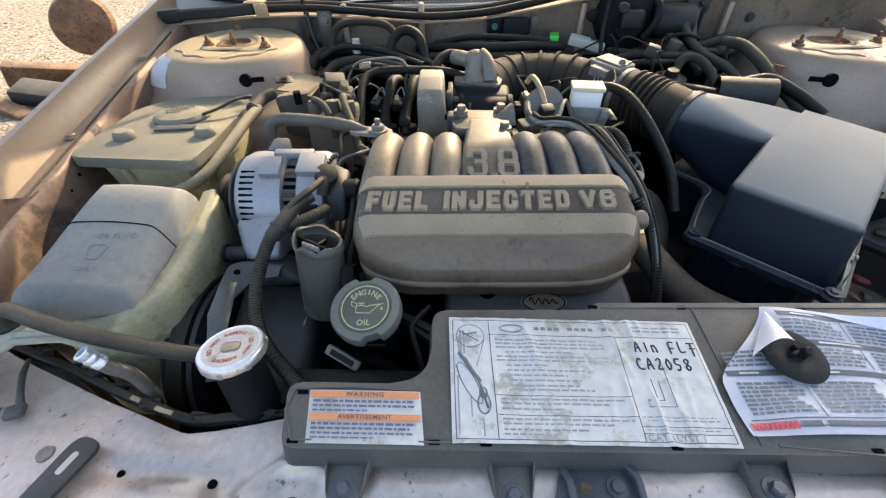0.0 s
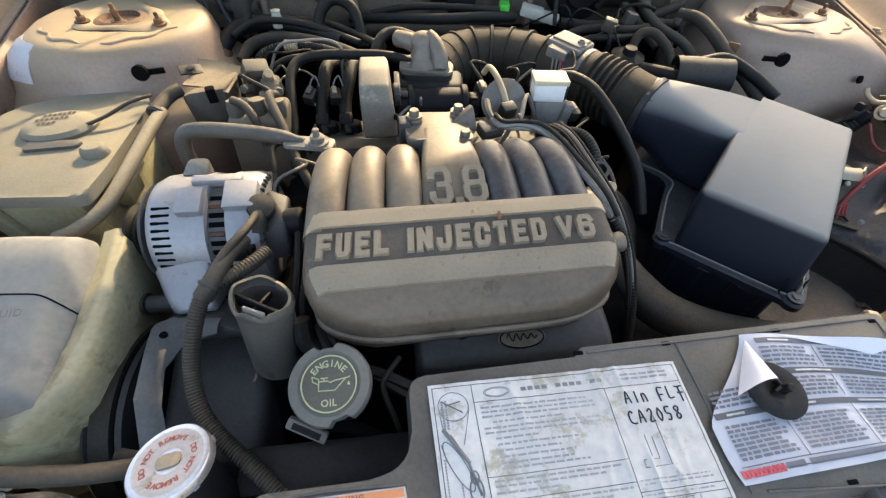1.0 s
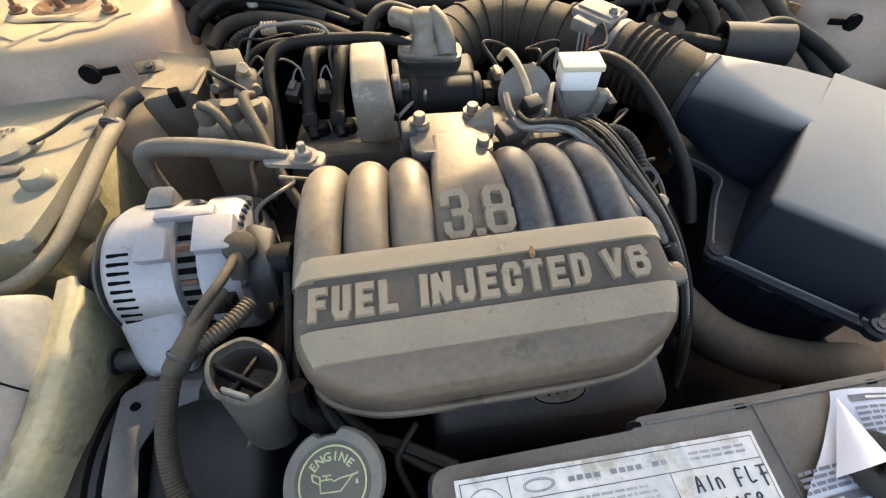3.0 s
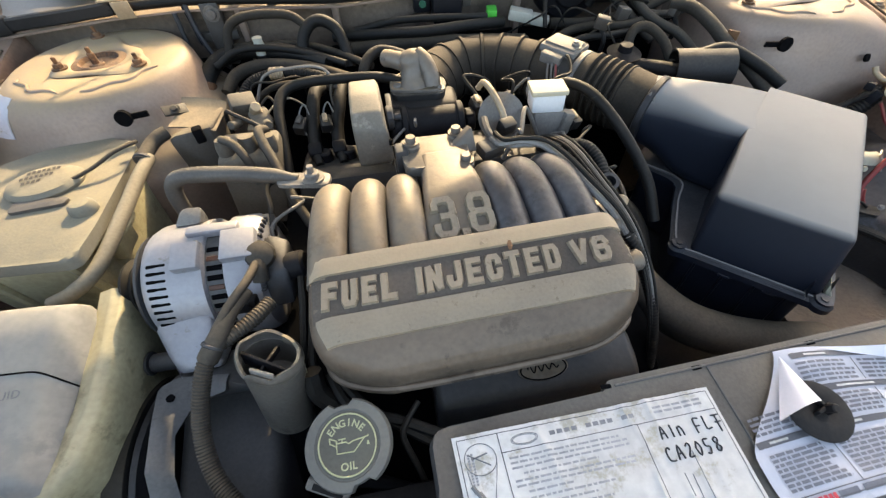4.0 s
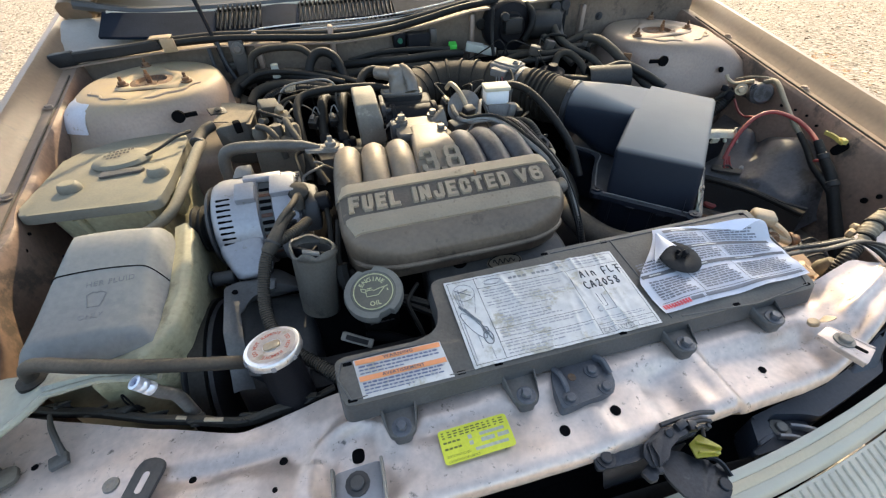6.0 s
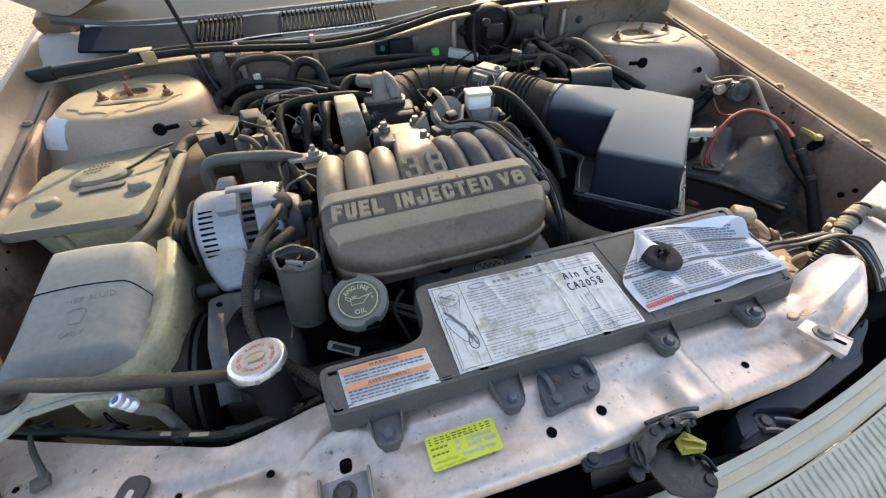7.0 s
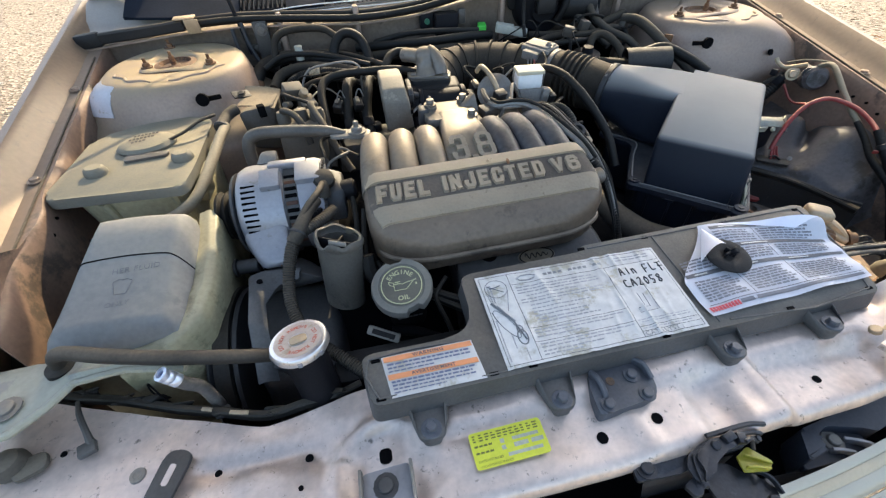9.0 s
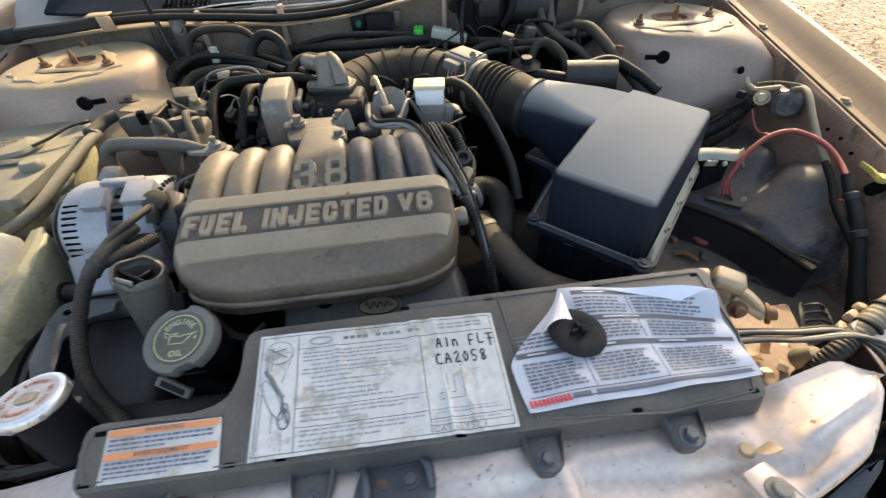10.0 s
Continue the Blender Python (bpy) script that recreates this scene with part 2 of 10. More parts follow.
PRINT = surface("label_print", (0.09, 0.088, 0.092), 0.5, vary=0.15, bump=0)
PRINT_WORN = surface("worn_grey_print", (0.20, 0.20, 0.20), 0.5, vary=0.3, bump=0)
PRINT_SOFT = surface("faded_label_print", (0.30, 0.298, 0.30), 0.5, vary=0.25, bump=0)
INK = surface("marker_ink", (0.02, 0.02, 0.022), 0.5, vary=0.1, bump=0)
ORANGE = surface("orange_print", (0.70, 0.27, 0.11), 0.45, vary=0.1, bump=0)
RED_PRINT = surface("red_print", (0.60, 0.06, 0.07), 0.45, vary=0.1, bump=0)
RED_FADED = surface("faded_red_print", (0.42, 0.10, 0.06), 0.5, vary=0.3, bump=0)
STICKER = surface("yellow_sticker", (0.66, 0.66, 0.05), 0.45, vary=0.1, stain=((0.42, 0.41, 0.06), 60, 0.62), bump=0.02)
STICKER_INK = surface("sticker_ink", (0.16, 0.17, 0.03), 0.5, vary=0.1, bump=0)
CAP_INK = surface("pale_yellow_print", (0.44, 0.43, 0.24), 0.6, vary=0.1, bump=0)
CAP_GREY = surface("oil_cap_plastic", (0.105, 0.102, 0.092), 0.55, dust=0.5, dust_colour=(0.23, 0.21, 0.155), vary=0.15)
CAP_FACE = surface("oil_cap_face", (0.075, 0.073, 0.058), 0.6, dust=0.4, dust_colour=(0.19, 0.175, 0.12), vary=0.2)
LENS = surface("headlamp_lens", (0.50, 0.46, 0.36), 0.18, 0.0, vary=0.1, bump=0.05)
FASCIA = surface("silver_green_fascia_paint", (0.50, 0.46, 0.36), 0.3, 0.4, dust=0.2, vary=0.06, bump=0.02)
LEAF = surface("dry_leaf", (0.22, 0.11, 0.05), 0.8, vary=0.3)

GLASS, gt, gb, gnd, gln = nodes_of("dusty_windscreen")
gnoise, gr = gnd("TexNoise"), gnd("MapRange")
gnoise.inputs["Scale"].default_value = 25
gr.inputs["To Min"].default_value, gr.inputs["To Max"].default_value = 0.25, 0.5
gln(gnoise.outputs["Fac"], gr.inputs["Value"]), gln(gr.outputs[0], gb.inputs["Roughness"])
gb.inputs["Base Color"].default_value = (0.16, 0.15, 0.125, 1)
gb.inputs["Transmission Weight"].default_value = 0.25

# gravel: pale dusty earth with stones of many tones
GRAVEL, gt, gb, gnd, gln = nodes_of("gravel_ground")
gtc, gv, gv2, gn, gmix, gramp, gbump = gnd("TexCoord"), gnd("TexVoronoi"), gnd("TexVoronoi"), gnd("TexNoise"), gnd("Mix"), gnd("ValToRGB"), gnd("Bump")
gv.inputs["Scale"].default_value, gv2.inputs["Scale"].default_value, gn.inputs["Scale"].default_value = 38, 90, 2.6
gn.inputs["Detail"].default_value = 6
for n in (gv, gv2, gn):
    gln(gtc.outputs["Object"], n.inputs["Vector"])
gramp.color_ramp.elements[0].color, gramp.color_ramp.elements[1].color = (0.05, 0.035, 0.02, 1), (0.42, 0.35, 0.265, 1)
gsep = gnd("SeparateColor")
gln(gv.outputs["Color"], gsep.inputs[0]), gln(gsep.outputs[0], gramp.inputs[0])
gmix.data_type = "RGBA"
gmix.inputs[7].default_value = (0.215, 0.178, 0.128, 1)
gln(gn.outputs["Fac"], gmix.inputs[0]), gln(gramp.outputs[0], gmix.inputs[6]), gln(gmix.outputs[2], gb.inputs["Base Color"])
gbump.inputs["Distance"].default_value, gbump.inputs["Strength"].default_value = 0.014, 0.75
gln(gv.outputs["Distance"], gbump.inputs["Height"]), gln(gbump.outputs[0], gb.inputs["Normal"])
gb.inputs["Roughness"].default_value = 0.95
STONE, gt, gb, gnd, gln = nodes_of("gravel_stones")
gi, gramp = gnd("NewGeometry"), gnd("ValToRGB")
gramp.color_ramp.elements[0].color, gramp.color_ramp.elements[1].color = (0.09, 0.06, 0.035, 1), (0.44, 0.38, 0.30, 1)
gln(gi.outputs["Random Per Island"], gramp.inputs[0]), gln(gramp.outputs[0], gb.inputs["Base Color"])
gb.inputs["Roughness"].default_value = 0.9

FALLEN, gt, gb, gnd, gln = nodes_of("fallen_leaf")
gi, gramp = gnd("NewGeometry"), gnd("ValToRGB")
gramp.color_ramp.elements[0].color, gramp.color_ramp.elements[1].color = (0.17, 0.07, 0.025, 1), (0.36, 0.22, 0.10, 1)
gln(gi.outputs["Random Per Island"], gramp.inputs[0]), gln(gramp.outputs[0], gb.inputs["Base Color"])
gb.inputs["Roughness"].default_value = 0.8

# ---------------------------------------------------------------- mesh tools
def mesh_of(name, bm, mat, sharp=38):
    bmesh.ops.recalc_face_normals(bm, faces=bm.faces)
    me = bpy.data.meshes.new(name)
    bm.to_mesh(me)
    bm.free()
    me.materials.append(mat)
    me.shade_smooth()
    me.set_sharp_from_angle(angle=radians(sharp))
    return me


def thing(name, label, category, at, group="", kind=""):
    ob = new(name)
    ob.empty_display_size = 0.02
    ob.matrix_world = Matrix.Translation(at)
    return tagged(ob, label, category, group, kind)


def world_of(ob):
    m = ob.matrix_basis.copy()
    while ob.parent:
        m = ob.parent.matrix_basis @ ob.matrix_parent_inverse @ m
        ob = ob.parent
    return m


TILT = Matrix()


def part(name, bm, mat, parent, label="", sharp=38):
    """One mesh, made in world metres, hung under a thing or a part."""
    bm.transform(TILT)
    ob = new(name, mesh_of(name, bm, mat, sharp))
    ob.parent = parent
    ob.matrix_parent_inverse = world_of(parent).inverted()
    return tagged(ob, label)


def solo(name, bm, mat, label, category, group="", kind="", sharp=38):
    """A thing of one mesh, with its origin under its middle."""
    lo = Vector([min(v.co[i] for v in bm.verts) for i in range(3)])
    hi = Vector([max(v.co[i] for v in bm.verts) for i in range(3)])
    at = Vector(((lo.x + hi.x) / 2, (lo.y + hi.y) / 2, lo.z))
    bmesh.ops.translate(bm, verts=bm.verts, vec=-at)
    ob = new(name, mesh_of(name, bm, mat, sharp))
    ob.location = at
    return tagged(ob, label, category, group, kind)


def join(bm, other):
    me = bpy.data.meshes.new("tmp")
    other.to_mesh(me)
    other.free()
    bm.from_mesh(me)
    bpy.data.meshes.remove(me)
    return bm


def B(*pieces):
    bm = bmesh.new()
    for p in pieces:
        join(bm, p)
    return bm


def box(size, m, bevel=0.0, seg=2, taper=1.0):
    """A bevelled box about its own middle; taper narrows its top."""
    bm = bmesh.new()
    bmesh.ops.create_cube(bm, size=1)
    for v in bm.verts:
        k = taper if v.co.z > 0 else 1
        v.co = Vector((v.co.x * size[0] * k, v.co.y * size[1] * k, v.co.z * size[2]))
    if bevel:
        bmesh.ops.bevel(bm, geom=bm.edges[:], offset=bevel, segments=seg, affect="EDGES", profile=0.5)
    bm.transform(m)
    return bm


def span(lo, hi, bevel=0.0, seg=2):
    """A bevelled box between two corners."""
    lo, hi = Vector(lo), Vector(hi)
    return box([abs(c) for c in hi - lo], Matrix.Translation((lo + hi) / 2), bevel, seg)


def lathe(profile, m, seg=24, close=True):
    """Turns (radius, height) pairs about z."""
    bm = bmesh.new()
    rings = []
    for r, h in profile:
        if r < 1e-6:
            rings.append([bm.verts.new((0, 0, h))])
        else:
            rings.append([bm.verts.new((r * math.cos(2 * math.pi * i / seg), r * math.sin(2 * math.pi * i / seg), h)) for i in range(seg)])
    for a, b in zip(rings, rings[1:]):
        for i in range(seg):
            j = (i + 1) % seg
            if len(a) == 1 and len(b) == 1:
                continue
            if len(a) == 1:
                bm.faces.new((a[0], b[i], b[j]))
            elif len(b) == 1:
                bm.faces.new((a[i], a[j], b[0]))
            else:
                bm.faces.new((a[i], a[j], b[j], b[i]))
    if close:
        for r in (rings[0], rings[-1]):
            if len(r) > 1:
                bm.faces.new(r)
    bm.transform(m)
    return bm


def cyl(r, h, m, seg=20, bevel=0.0):
    b = min(bevel, h / 3)
    return lathe([(0, 0), (r - b, 0), (r, b), (r, h - b), (r - b, h), (0, h)], m, seg)


def aim(at, axis):
    """A pose at a place with its z along axis."""
    return Matrix.Translation(at) @ Vector(axis).to_track_quat("Z", "Y").to_matrix().to_4x4()


def spline(pts, n=8):
    """A smooth line through the points."""
    p = [Vector(q) for q in pts]
    if len(p) == 2:
        return [p[0].lerp(p[1], i / n) for i in range(n + 1)]
    p = [2 * p[0] - p[1]] + p + [2 * p[-1] - p[-2]]
    out = []
    for i in range(1, len(p) - 2):
        a, b, c, d = p[i - 1:i + 3]
        for k in range(n):
            t = k / n
            out.append(0.5 * (2 * b + (c - a) * t + (2 * a - 5 * b + 4 * c - d) * t * t + (3 * b - a - 3 * c + d) * t ** 3))
    return out + [p[-2]]


def tube(pts, r, seg=10, n=8, ribs=0.0, pitch=0.0, ends=True, flat=1.0):
    """A hose along a smooth line; r is one radius or one a point; ribs: height of corrugations spaced by pitch."""
    line = spline(pts, n)
    if ribs:
        total = sum((b - a).length for a, b in zip(line, line[1:]))
        count = max(8, int(total / pitch) * 4)
        dense, k = [line[0]], 0
        lens = [0.0]
        for a, b in zip(line, line[1:]):
            lens.append(lens[-1] + (b - a).length)
        for i in range(1, count + 1):
            s = total * i / count
            while k < len(lens) - 2 and lens[k + 1] < s:
                k += 1
            f = (s - lens[k]) / max(1e-9, lens[k + 1] - lens[k])
            dense.append(line[k].lerp(line[k + 1], min(1, f)))
        line = dense
    bm = bmesh.new()
    rings, normal = [], None
    for i, c in enumerate(line):
        d = (line[min(i + 1, len(line) - 1)] - line[max(i - 1, 0)]).normalized()
        if normal is None:
            normal = d.orthogonal().normalized() if abs(d.z) > 0.95 else Vector((0, 0, 1)).cross(d).normalized()
        normal = (normal - d * normal.dot(d)).normalized()
        side = d.cross(normal)
        if isinstance(r, (list, tuple)):
            f = i / (len(line) - 1) * (len(r) - 1)
            k = min(int(f), len(r) - 2)
            rad = r[k] + (r[k + 1] - r[k]) * (f - k)
        else:
            rad = r
        if ribs:
            rad += ribs if i % 4 in (1, 2) else 0
        rings.append([bm.verts.new(c + normal * rad * math.cos(2 * math.pi * j / seg) + side * rad * flat * math.sin(2 * math.pi * j / seg)) for j in range(seg)])
    for a, b in zip(rings, rings[1:]):
        for j in range(seg):
            bm.faces.new((a[j], a[(j + 1) % seg], b[(j + 1) % seg], b[j]))
    if ends:
        bm.faces.new(rings[0]), bm.faces.new(rings[-1])
    return bm


def bar_along(pts, w, h, n=6):
    """A flat bar of width w and height h swept along a smooth line, upright."""
    line = spline(pts, n)
    bm = bmesh.new()
    rings = []
    for i, c in enumerate(line):
        d = (line[min(i + 1, len(line) - 1)] - line[max(i - 1, 0)]).normalized()
        side = d.cross(Vector((0, 0, 1)))
        side = side.normalized() if side.length > 1e-4 else Vector((1, 0, 0))
        up = side.cross(d)
        e = min(w, h) * 0.22
        ring = []
        for a, b in ((-1, -1), (1, -1), (1, 1), (-1, 1)):
            p, q = c + side * a * (w / 2 - e) + up * b * h / 2, c + side * a * w / 2 + up * b * (h / 2 - e)
            ring += [bm.verts.new(v) for v in ((q, p) if a * b > 0 else (p, q))]
        rings.append(ring)
    for a, b in zip(rings, rings[1:]):
        for j in range(8):
            bm.faces.new((a[j], a[(j + 1) % 8], b[(j + 1) % 8], b[j]))
    bm.faces.new(rings[0]), bm.faces.new(rings[-1])
    bmesh.ops.recalc_face_normals(bm, faces=bm.faces)
    return bm


def slab(outline, z0, z1, bevel=0.0, m=None, seg=2):
    """A flat outline (x, y) raised from z0 to z1."""
    bm = bmesh.new()
    lo = [bm.verts.new((x, y, z0)) for x, y in outline]
    hi = [bm.verts.new((x, y, z1)) for x, y in outline]
    bm.faces.new(lo[::-1])
    top = bm.faces.new(hi)
    n = len(lo)
    for i in range(n):
        bm.faces.new((lo[i], lo[(i + 1) % n], hi[(i + 1) % n], hi[i]))
    if bevel:
        bmesh.ops.bevel(bm, geom=list(top.edges), offset=bevel, segments=seg, affect="EDGES", profile=0.5)
    if m:
        bm.transform(m)
    return bm


def rounded(pts, r, n=5):
    """An outline with its corners rounded; r is one radius or one a corner."""
    out = []
    for i, p in enumerate(pts):
        p, a, b = Vector(p), Vector(pts[i - 1]), Vector(pts[(i + 1) % len(pts)])
        rad = r[i] if isinstance(r, (list, tuple)) else r
        da, db = (a - p), (b - p)
        k = min(rad, da.length * 0.48, db.length * 0.48)
        s, e = p + da.normalized() * k, p + db.normalized() * k
        for j in range(n + 1):
            t = j / n
            out.append(tuple((1 - t) ** 2 * s + 2 * t * (1 - t) * p + t * t * e))
    return out


def hull(pts, bevel=0.0, seg=2):
    """The convex solid round some corners, its edges rounded."""
    bm = bmesh.new()
    for p in pts:
        bm.verts.new(p)
    res = bmesh.ops.convex_hull(bm, input=bm.verts[:])
    bmesh.ops.delete(bm, geom=[g for g in res["geom_interior"] if isinstance(g, bmesh.types.BMVert)], context="VERTS")
    bmesh.ops.dissolve_limit(bm, angle_limit=radians(3), verts=bm.verts[:], edges=bm.edges[:])
    if bevel:
        bmesh.ops.bevel(bm, geom=bm.edges[:], offset=bevel, segments=seg, affect="EDGES", profile=0.5)
    return bm


def bolt(at, r=0.006, h=0.006, axis=(0, 0, 1), washer=1.6):
    return lathe([(0, 0), (r * washer, 0), (r * washer, h * 0.3), (r, h * 0.3), (r, h * 0.9), (r * 0.85, h * 1.05), (0, h * 1.05)], aim(at, axis), 6 if washer < 1.3 else 12)


def letters(text, size, m, depth=0.0, fat=0.0, spacing=1.0, align="CENTER"):
    cu = bpy.data.curves.new("words", "FONT")
    cu.body, cu.size, cu.extrude, cu.offset, cu.space_character, cu.align_x, cu.align_y = text, size, depth, fat, spacing, align, "CENTER"
    cu.resolution_u = 3
    ob = new("words", cu)
    bpy.context.view_layer.update()
    me = bpy.data.meshes.new_from_object(ob.evaluated_get(bpy.context.evaluated_depsgraph_get()))
    bpy.data.objects.remove(ob)
    bpy.data.curves.remove(cu)
    bm = bmesh.new()
    bm.from_mesh(me)
    bpy.data.meshes.remove(me)
    bm.transform(m)
    return bm


def bars(rects, z, m=None):
    """Flat printed bars: (x, y, width, height)."""
    bm = bmesh.new()
    for x, y, w, h in rects:
        bm.faces.new([bm.verts.new(c) for c in ((x, y, z), (x + w, y, z), (x + w, y + h, z), (x, y + h, z))])
    if m:
        bm.transform(m)
    return bm


def frame_bars(x, y, w, h, line):
    return [(x, y, w, line), (x, y + h - line, w, line), (x, y, line, h), (x + w - line, y, line, h)]


def grid(nu, nv, f):
    """A sheet of nu by nv cells through f(u, v), u and v from 0 to 1."""
    bm = bmesh.new()
    vs = [[bm.verts.new(f(i / nu, j / nv)) for i in range(nu + 1)] for j in range(nv + 1)]
    for j in range(nv):
        for i in range(nu):
            bm.faces.new((vs[j][i], vs[j][i + 1], vs[j + 1][i + 1], vs[j + 1][i]))
    return bm


def thick(bm, t):
    """Gives a sheet thickness away from its front."""
    bmesh.ops.recalc_face_normals(bm, faces=bm.faces)
    bmesh.ops.solidify(bm, geom=bm.faces[:], thickness=t)
    return bm


def lerp(table, x):
    """A value from (x, value) pairs, straight between them."""
    if x <= table[0][0]:
        return table[0][1]
    for (a, p), (b, q) in zip(table, table[1:]):
        if x <= b:
            return p + (q - p) * (x - a) / (b - a)
    return table[-1][1]


def smooth(a, b, x):
    t = min(1, max(0, (x - a) / (b - a)))
    return t * t * (3 - 2 * t)


# ---------------------------------------------------------------- ground
def ground_sheet():
    bm = bmesh.new()
    n = 48
    edge = [-400, -120, -40, -16] + [-8 + 16 * i / n for i in range(n + 1)] + [16, 40, 120, 400]
    vs = [[bm.verts.new((x, y + 3, 0.03 * noise.noise(Vector((x, y, 0)) * 0.4) if abs(x) < 12 and abs(y) < 12 else 0)) for x in edge] for y in edge]
    for j in range(len(edge) - 1):
        for i in range(len(edge) - 1):
            bm.faces.new((vs[j][i], vs[j][i + 1], vs[j + 1][i + 1], vs[j + 1][i]))
    return bm


ground = new("ground", mesh_of("ground", ground_sheet(), GRAVEL))
tagged(ground, "pale sunlit gravel and dusty earth round the car", "ground", kind="structure")


def stones(count, rng):
    """Loose stones on both sides of the car."""
    verts, faces = [], []
    for _ in range(count):
        side = rng.choice((-1, 1))
        x, y = side * rng.uniform(1.3, 6.0), rng.uniform(-0.5, 8.5)
        s = rng.uniform(0.005, 0.016) * (1.8 if rng.random() < 0.05 else 1)
        a, o = rng.uniform(0, 6.28), len(verts)
        for ang, rad, h in [(k * 1.2566, 1, 0) for k in range(5)] + [(k * 1.2566 + 0.6, 0.65, 0.34) for k in range(5)]:
            q = rad * s * rng.uniform(0.75, 1.2)
            verts.append((x + q * math.cos(a + ang), y + q * math.sin(a + ang) * 0.8, 0.02 + h * s * rng.uniform(0.7, 1.1)))
        faces.append(tuple(o + 5 + k for k in range(5)))
        for k in range(5):
            faces.append((o + k, o + (k + 1) % 5, o + 5 + (k + 1) % 5, o + 5 + k))
    me = bpy.data.meshes.new("gravel_stones")
    me.from_pydata(verts, [], faces)
    me.materials.append(STONE)
    return me


tagged(new("gravel_stones", stones(14000, random.Random(3))), "loose tan and brown gravel stones lying on the ground", "gravel", kind="stuff")


def litter(count, rng):
    """Curled dry leaves lying in drifts beside the car."""
    verts, faces = [], []
    while len(faces) < count * 2:
        x, y = rng.uniform(0.95, 5.5), rng.uniform(-0.3, 6.5)
        if noise.noise(Vector((x * 0.8, y * 0.8, 5))) + 0.4 * noise.noise(Vector((x * 3, y * 3, 1))) < rng.uniform(-0.1, 0.4):
            continue
        a, s, o = rng.uniform(0, 6.28), rng.uniform(0.012, 0.030), len(verts)
        c, q = math.cos(a) * s, math.sin(a) * s
        z = 0.034 + rng.uniform(0, 0.012)
        for du, dv, dz in ((-1, 0, 0), (0, -0.45, 0.006), (1, 0, rng.uniform(0, 0.012)), (0, 0.45, rng.uniform(0, 0.010))):
            verts.append((x + du * c - dv * q, y + du * q + dv * c, z + dz))
        faces += [(o, o + 1, o + 2), (o, o + 2, o + 3)]
    me = bpy.data.meshes.new("fallen_leaves")
    me.from_pydata(verts, [], faces)
    me.materials.append(FALLEN)
    return me


tagged(new("fallen_leaves", litter(3500, random.Random(8))), "drifts of dry orange-brown fallen leaves on the gravel", "leaves", kind="stuff")

# ---------------------------------------------------------------- car body
car = thing("car_body", "champagne painted car front with its bonnet open and engine bay bare", "car body", (0, 0.6, 0))


def x_gasket(y, side=1):
    return 0.61 + 0.115 * y + 0.003 * side


DROP = 0.032


def z_crown(y):
    return 0.705 + 0.138 * y + DROP


def fender(side):
    """Outer wing: from the gasket channel up to the crown and down the flank."""
    def at(u, v):
        y = (0.06 + 1.24 * v) if side > 0 else (0.27 + 1.03 * v)
        xi, zo = x_gasket(y, side), z_crown(y)
        xo = xi + 0.048
        prof = [(xi + 0.002, zo - DROP), (xi + 0.020, zo - DROP - 0.001), (xi + 0.025, zo - DROP + 0.004), (xi + 0.032, zo - 0.018), (xi + 0.040, zo - 0.005),
                (xo - 0.002, zo + 0.001), (xo + 0.010, zo), (xo + 0.03, zo - 0.02), (xo + 0.06, zo - 0.08), (xo + 0.08, zo - 0.2), (xo + 0.08, zo - 0.4), (xo + 0.06, zo - 0.55)]
        x, z = prof[min(int(u * 11 + 0.001), 11)]
        return (side * x, y, z)
    return thick(grid(11, 24, at), 0.0012)


def apron(side):
    """Inner wing: the wall under the gasket, with a folded lip and a swelling for the wheel."""
    def at(u, v):
        y = (0.10 + 0.90 * v) if side > 0 else (0.272 + 0.728 * v)
        xi, zo = x_gasket(y, side), z_crown(y) - DROP
        bulge = 0.05 * math.exp(-((y - 0.62) / 0.2) ** 2) * (1 if side > 0 else 0.3)
        wave = 0.010 * math.sin(y * 38) * smooth(0.55, 0.45, y) if side < 0 else 0
        prof = [(xi + 0.002, zo), (xi - 0.006, zo + 0.001), (xi - 0.009, zo - 0.006), (xi - 0.011, zo - 0.05), (xi - 0.012 - bulge * 0.2, zo - 0.11), (xi - 0.015 - bulge * 0.7, zo - 0.18),
                (xi - 0.024 - bulge, zo - 0.27), (xi - 0.04 - bulge, zo - 0.40)]
        f = u * 7
        k = min(int(f), 6)
        x, z = [prof[k][i] + (prof[k + 1][i] - prof[k][i]) * (f - k) for i in (0, 1)]
        x += 0.004 * math.sin(y * 31) * smooth(0.1, 0.4, u) + wave * smooth(0.02, 0.2, u)
        return (side * x, y, z)
    return thick(grid(21, 30, at), 0.0015)


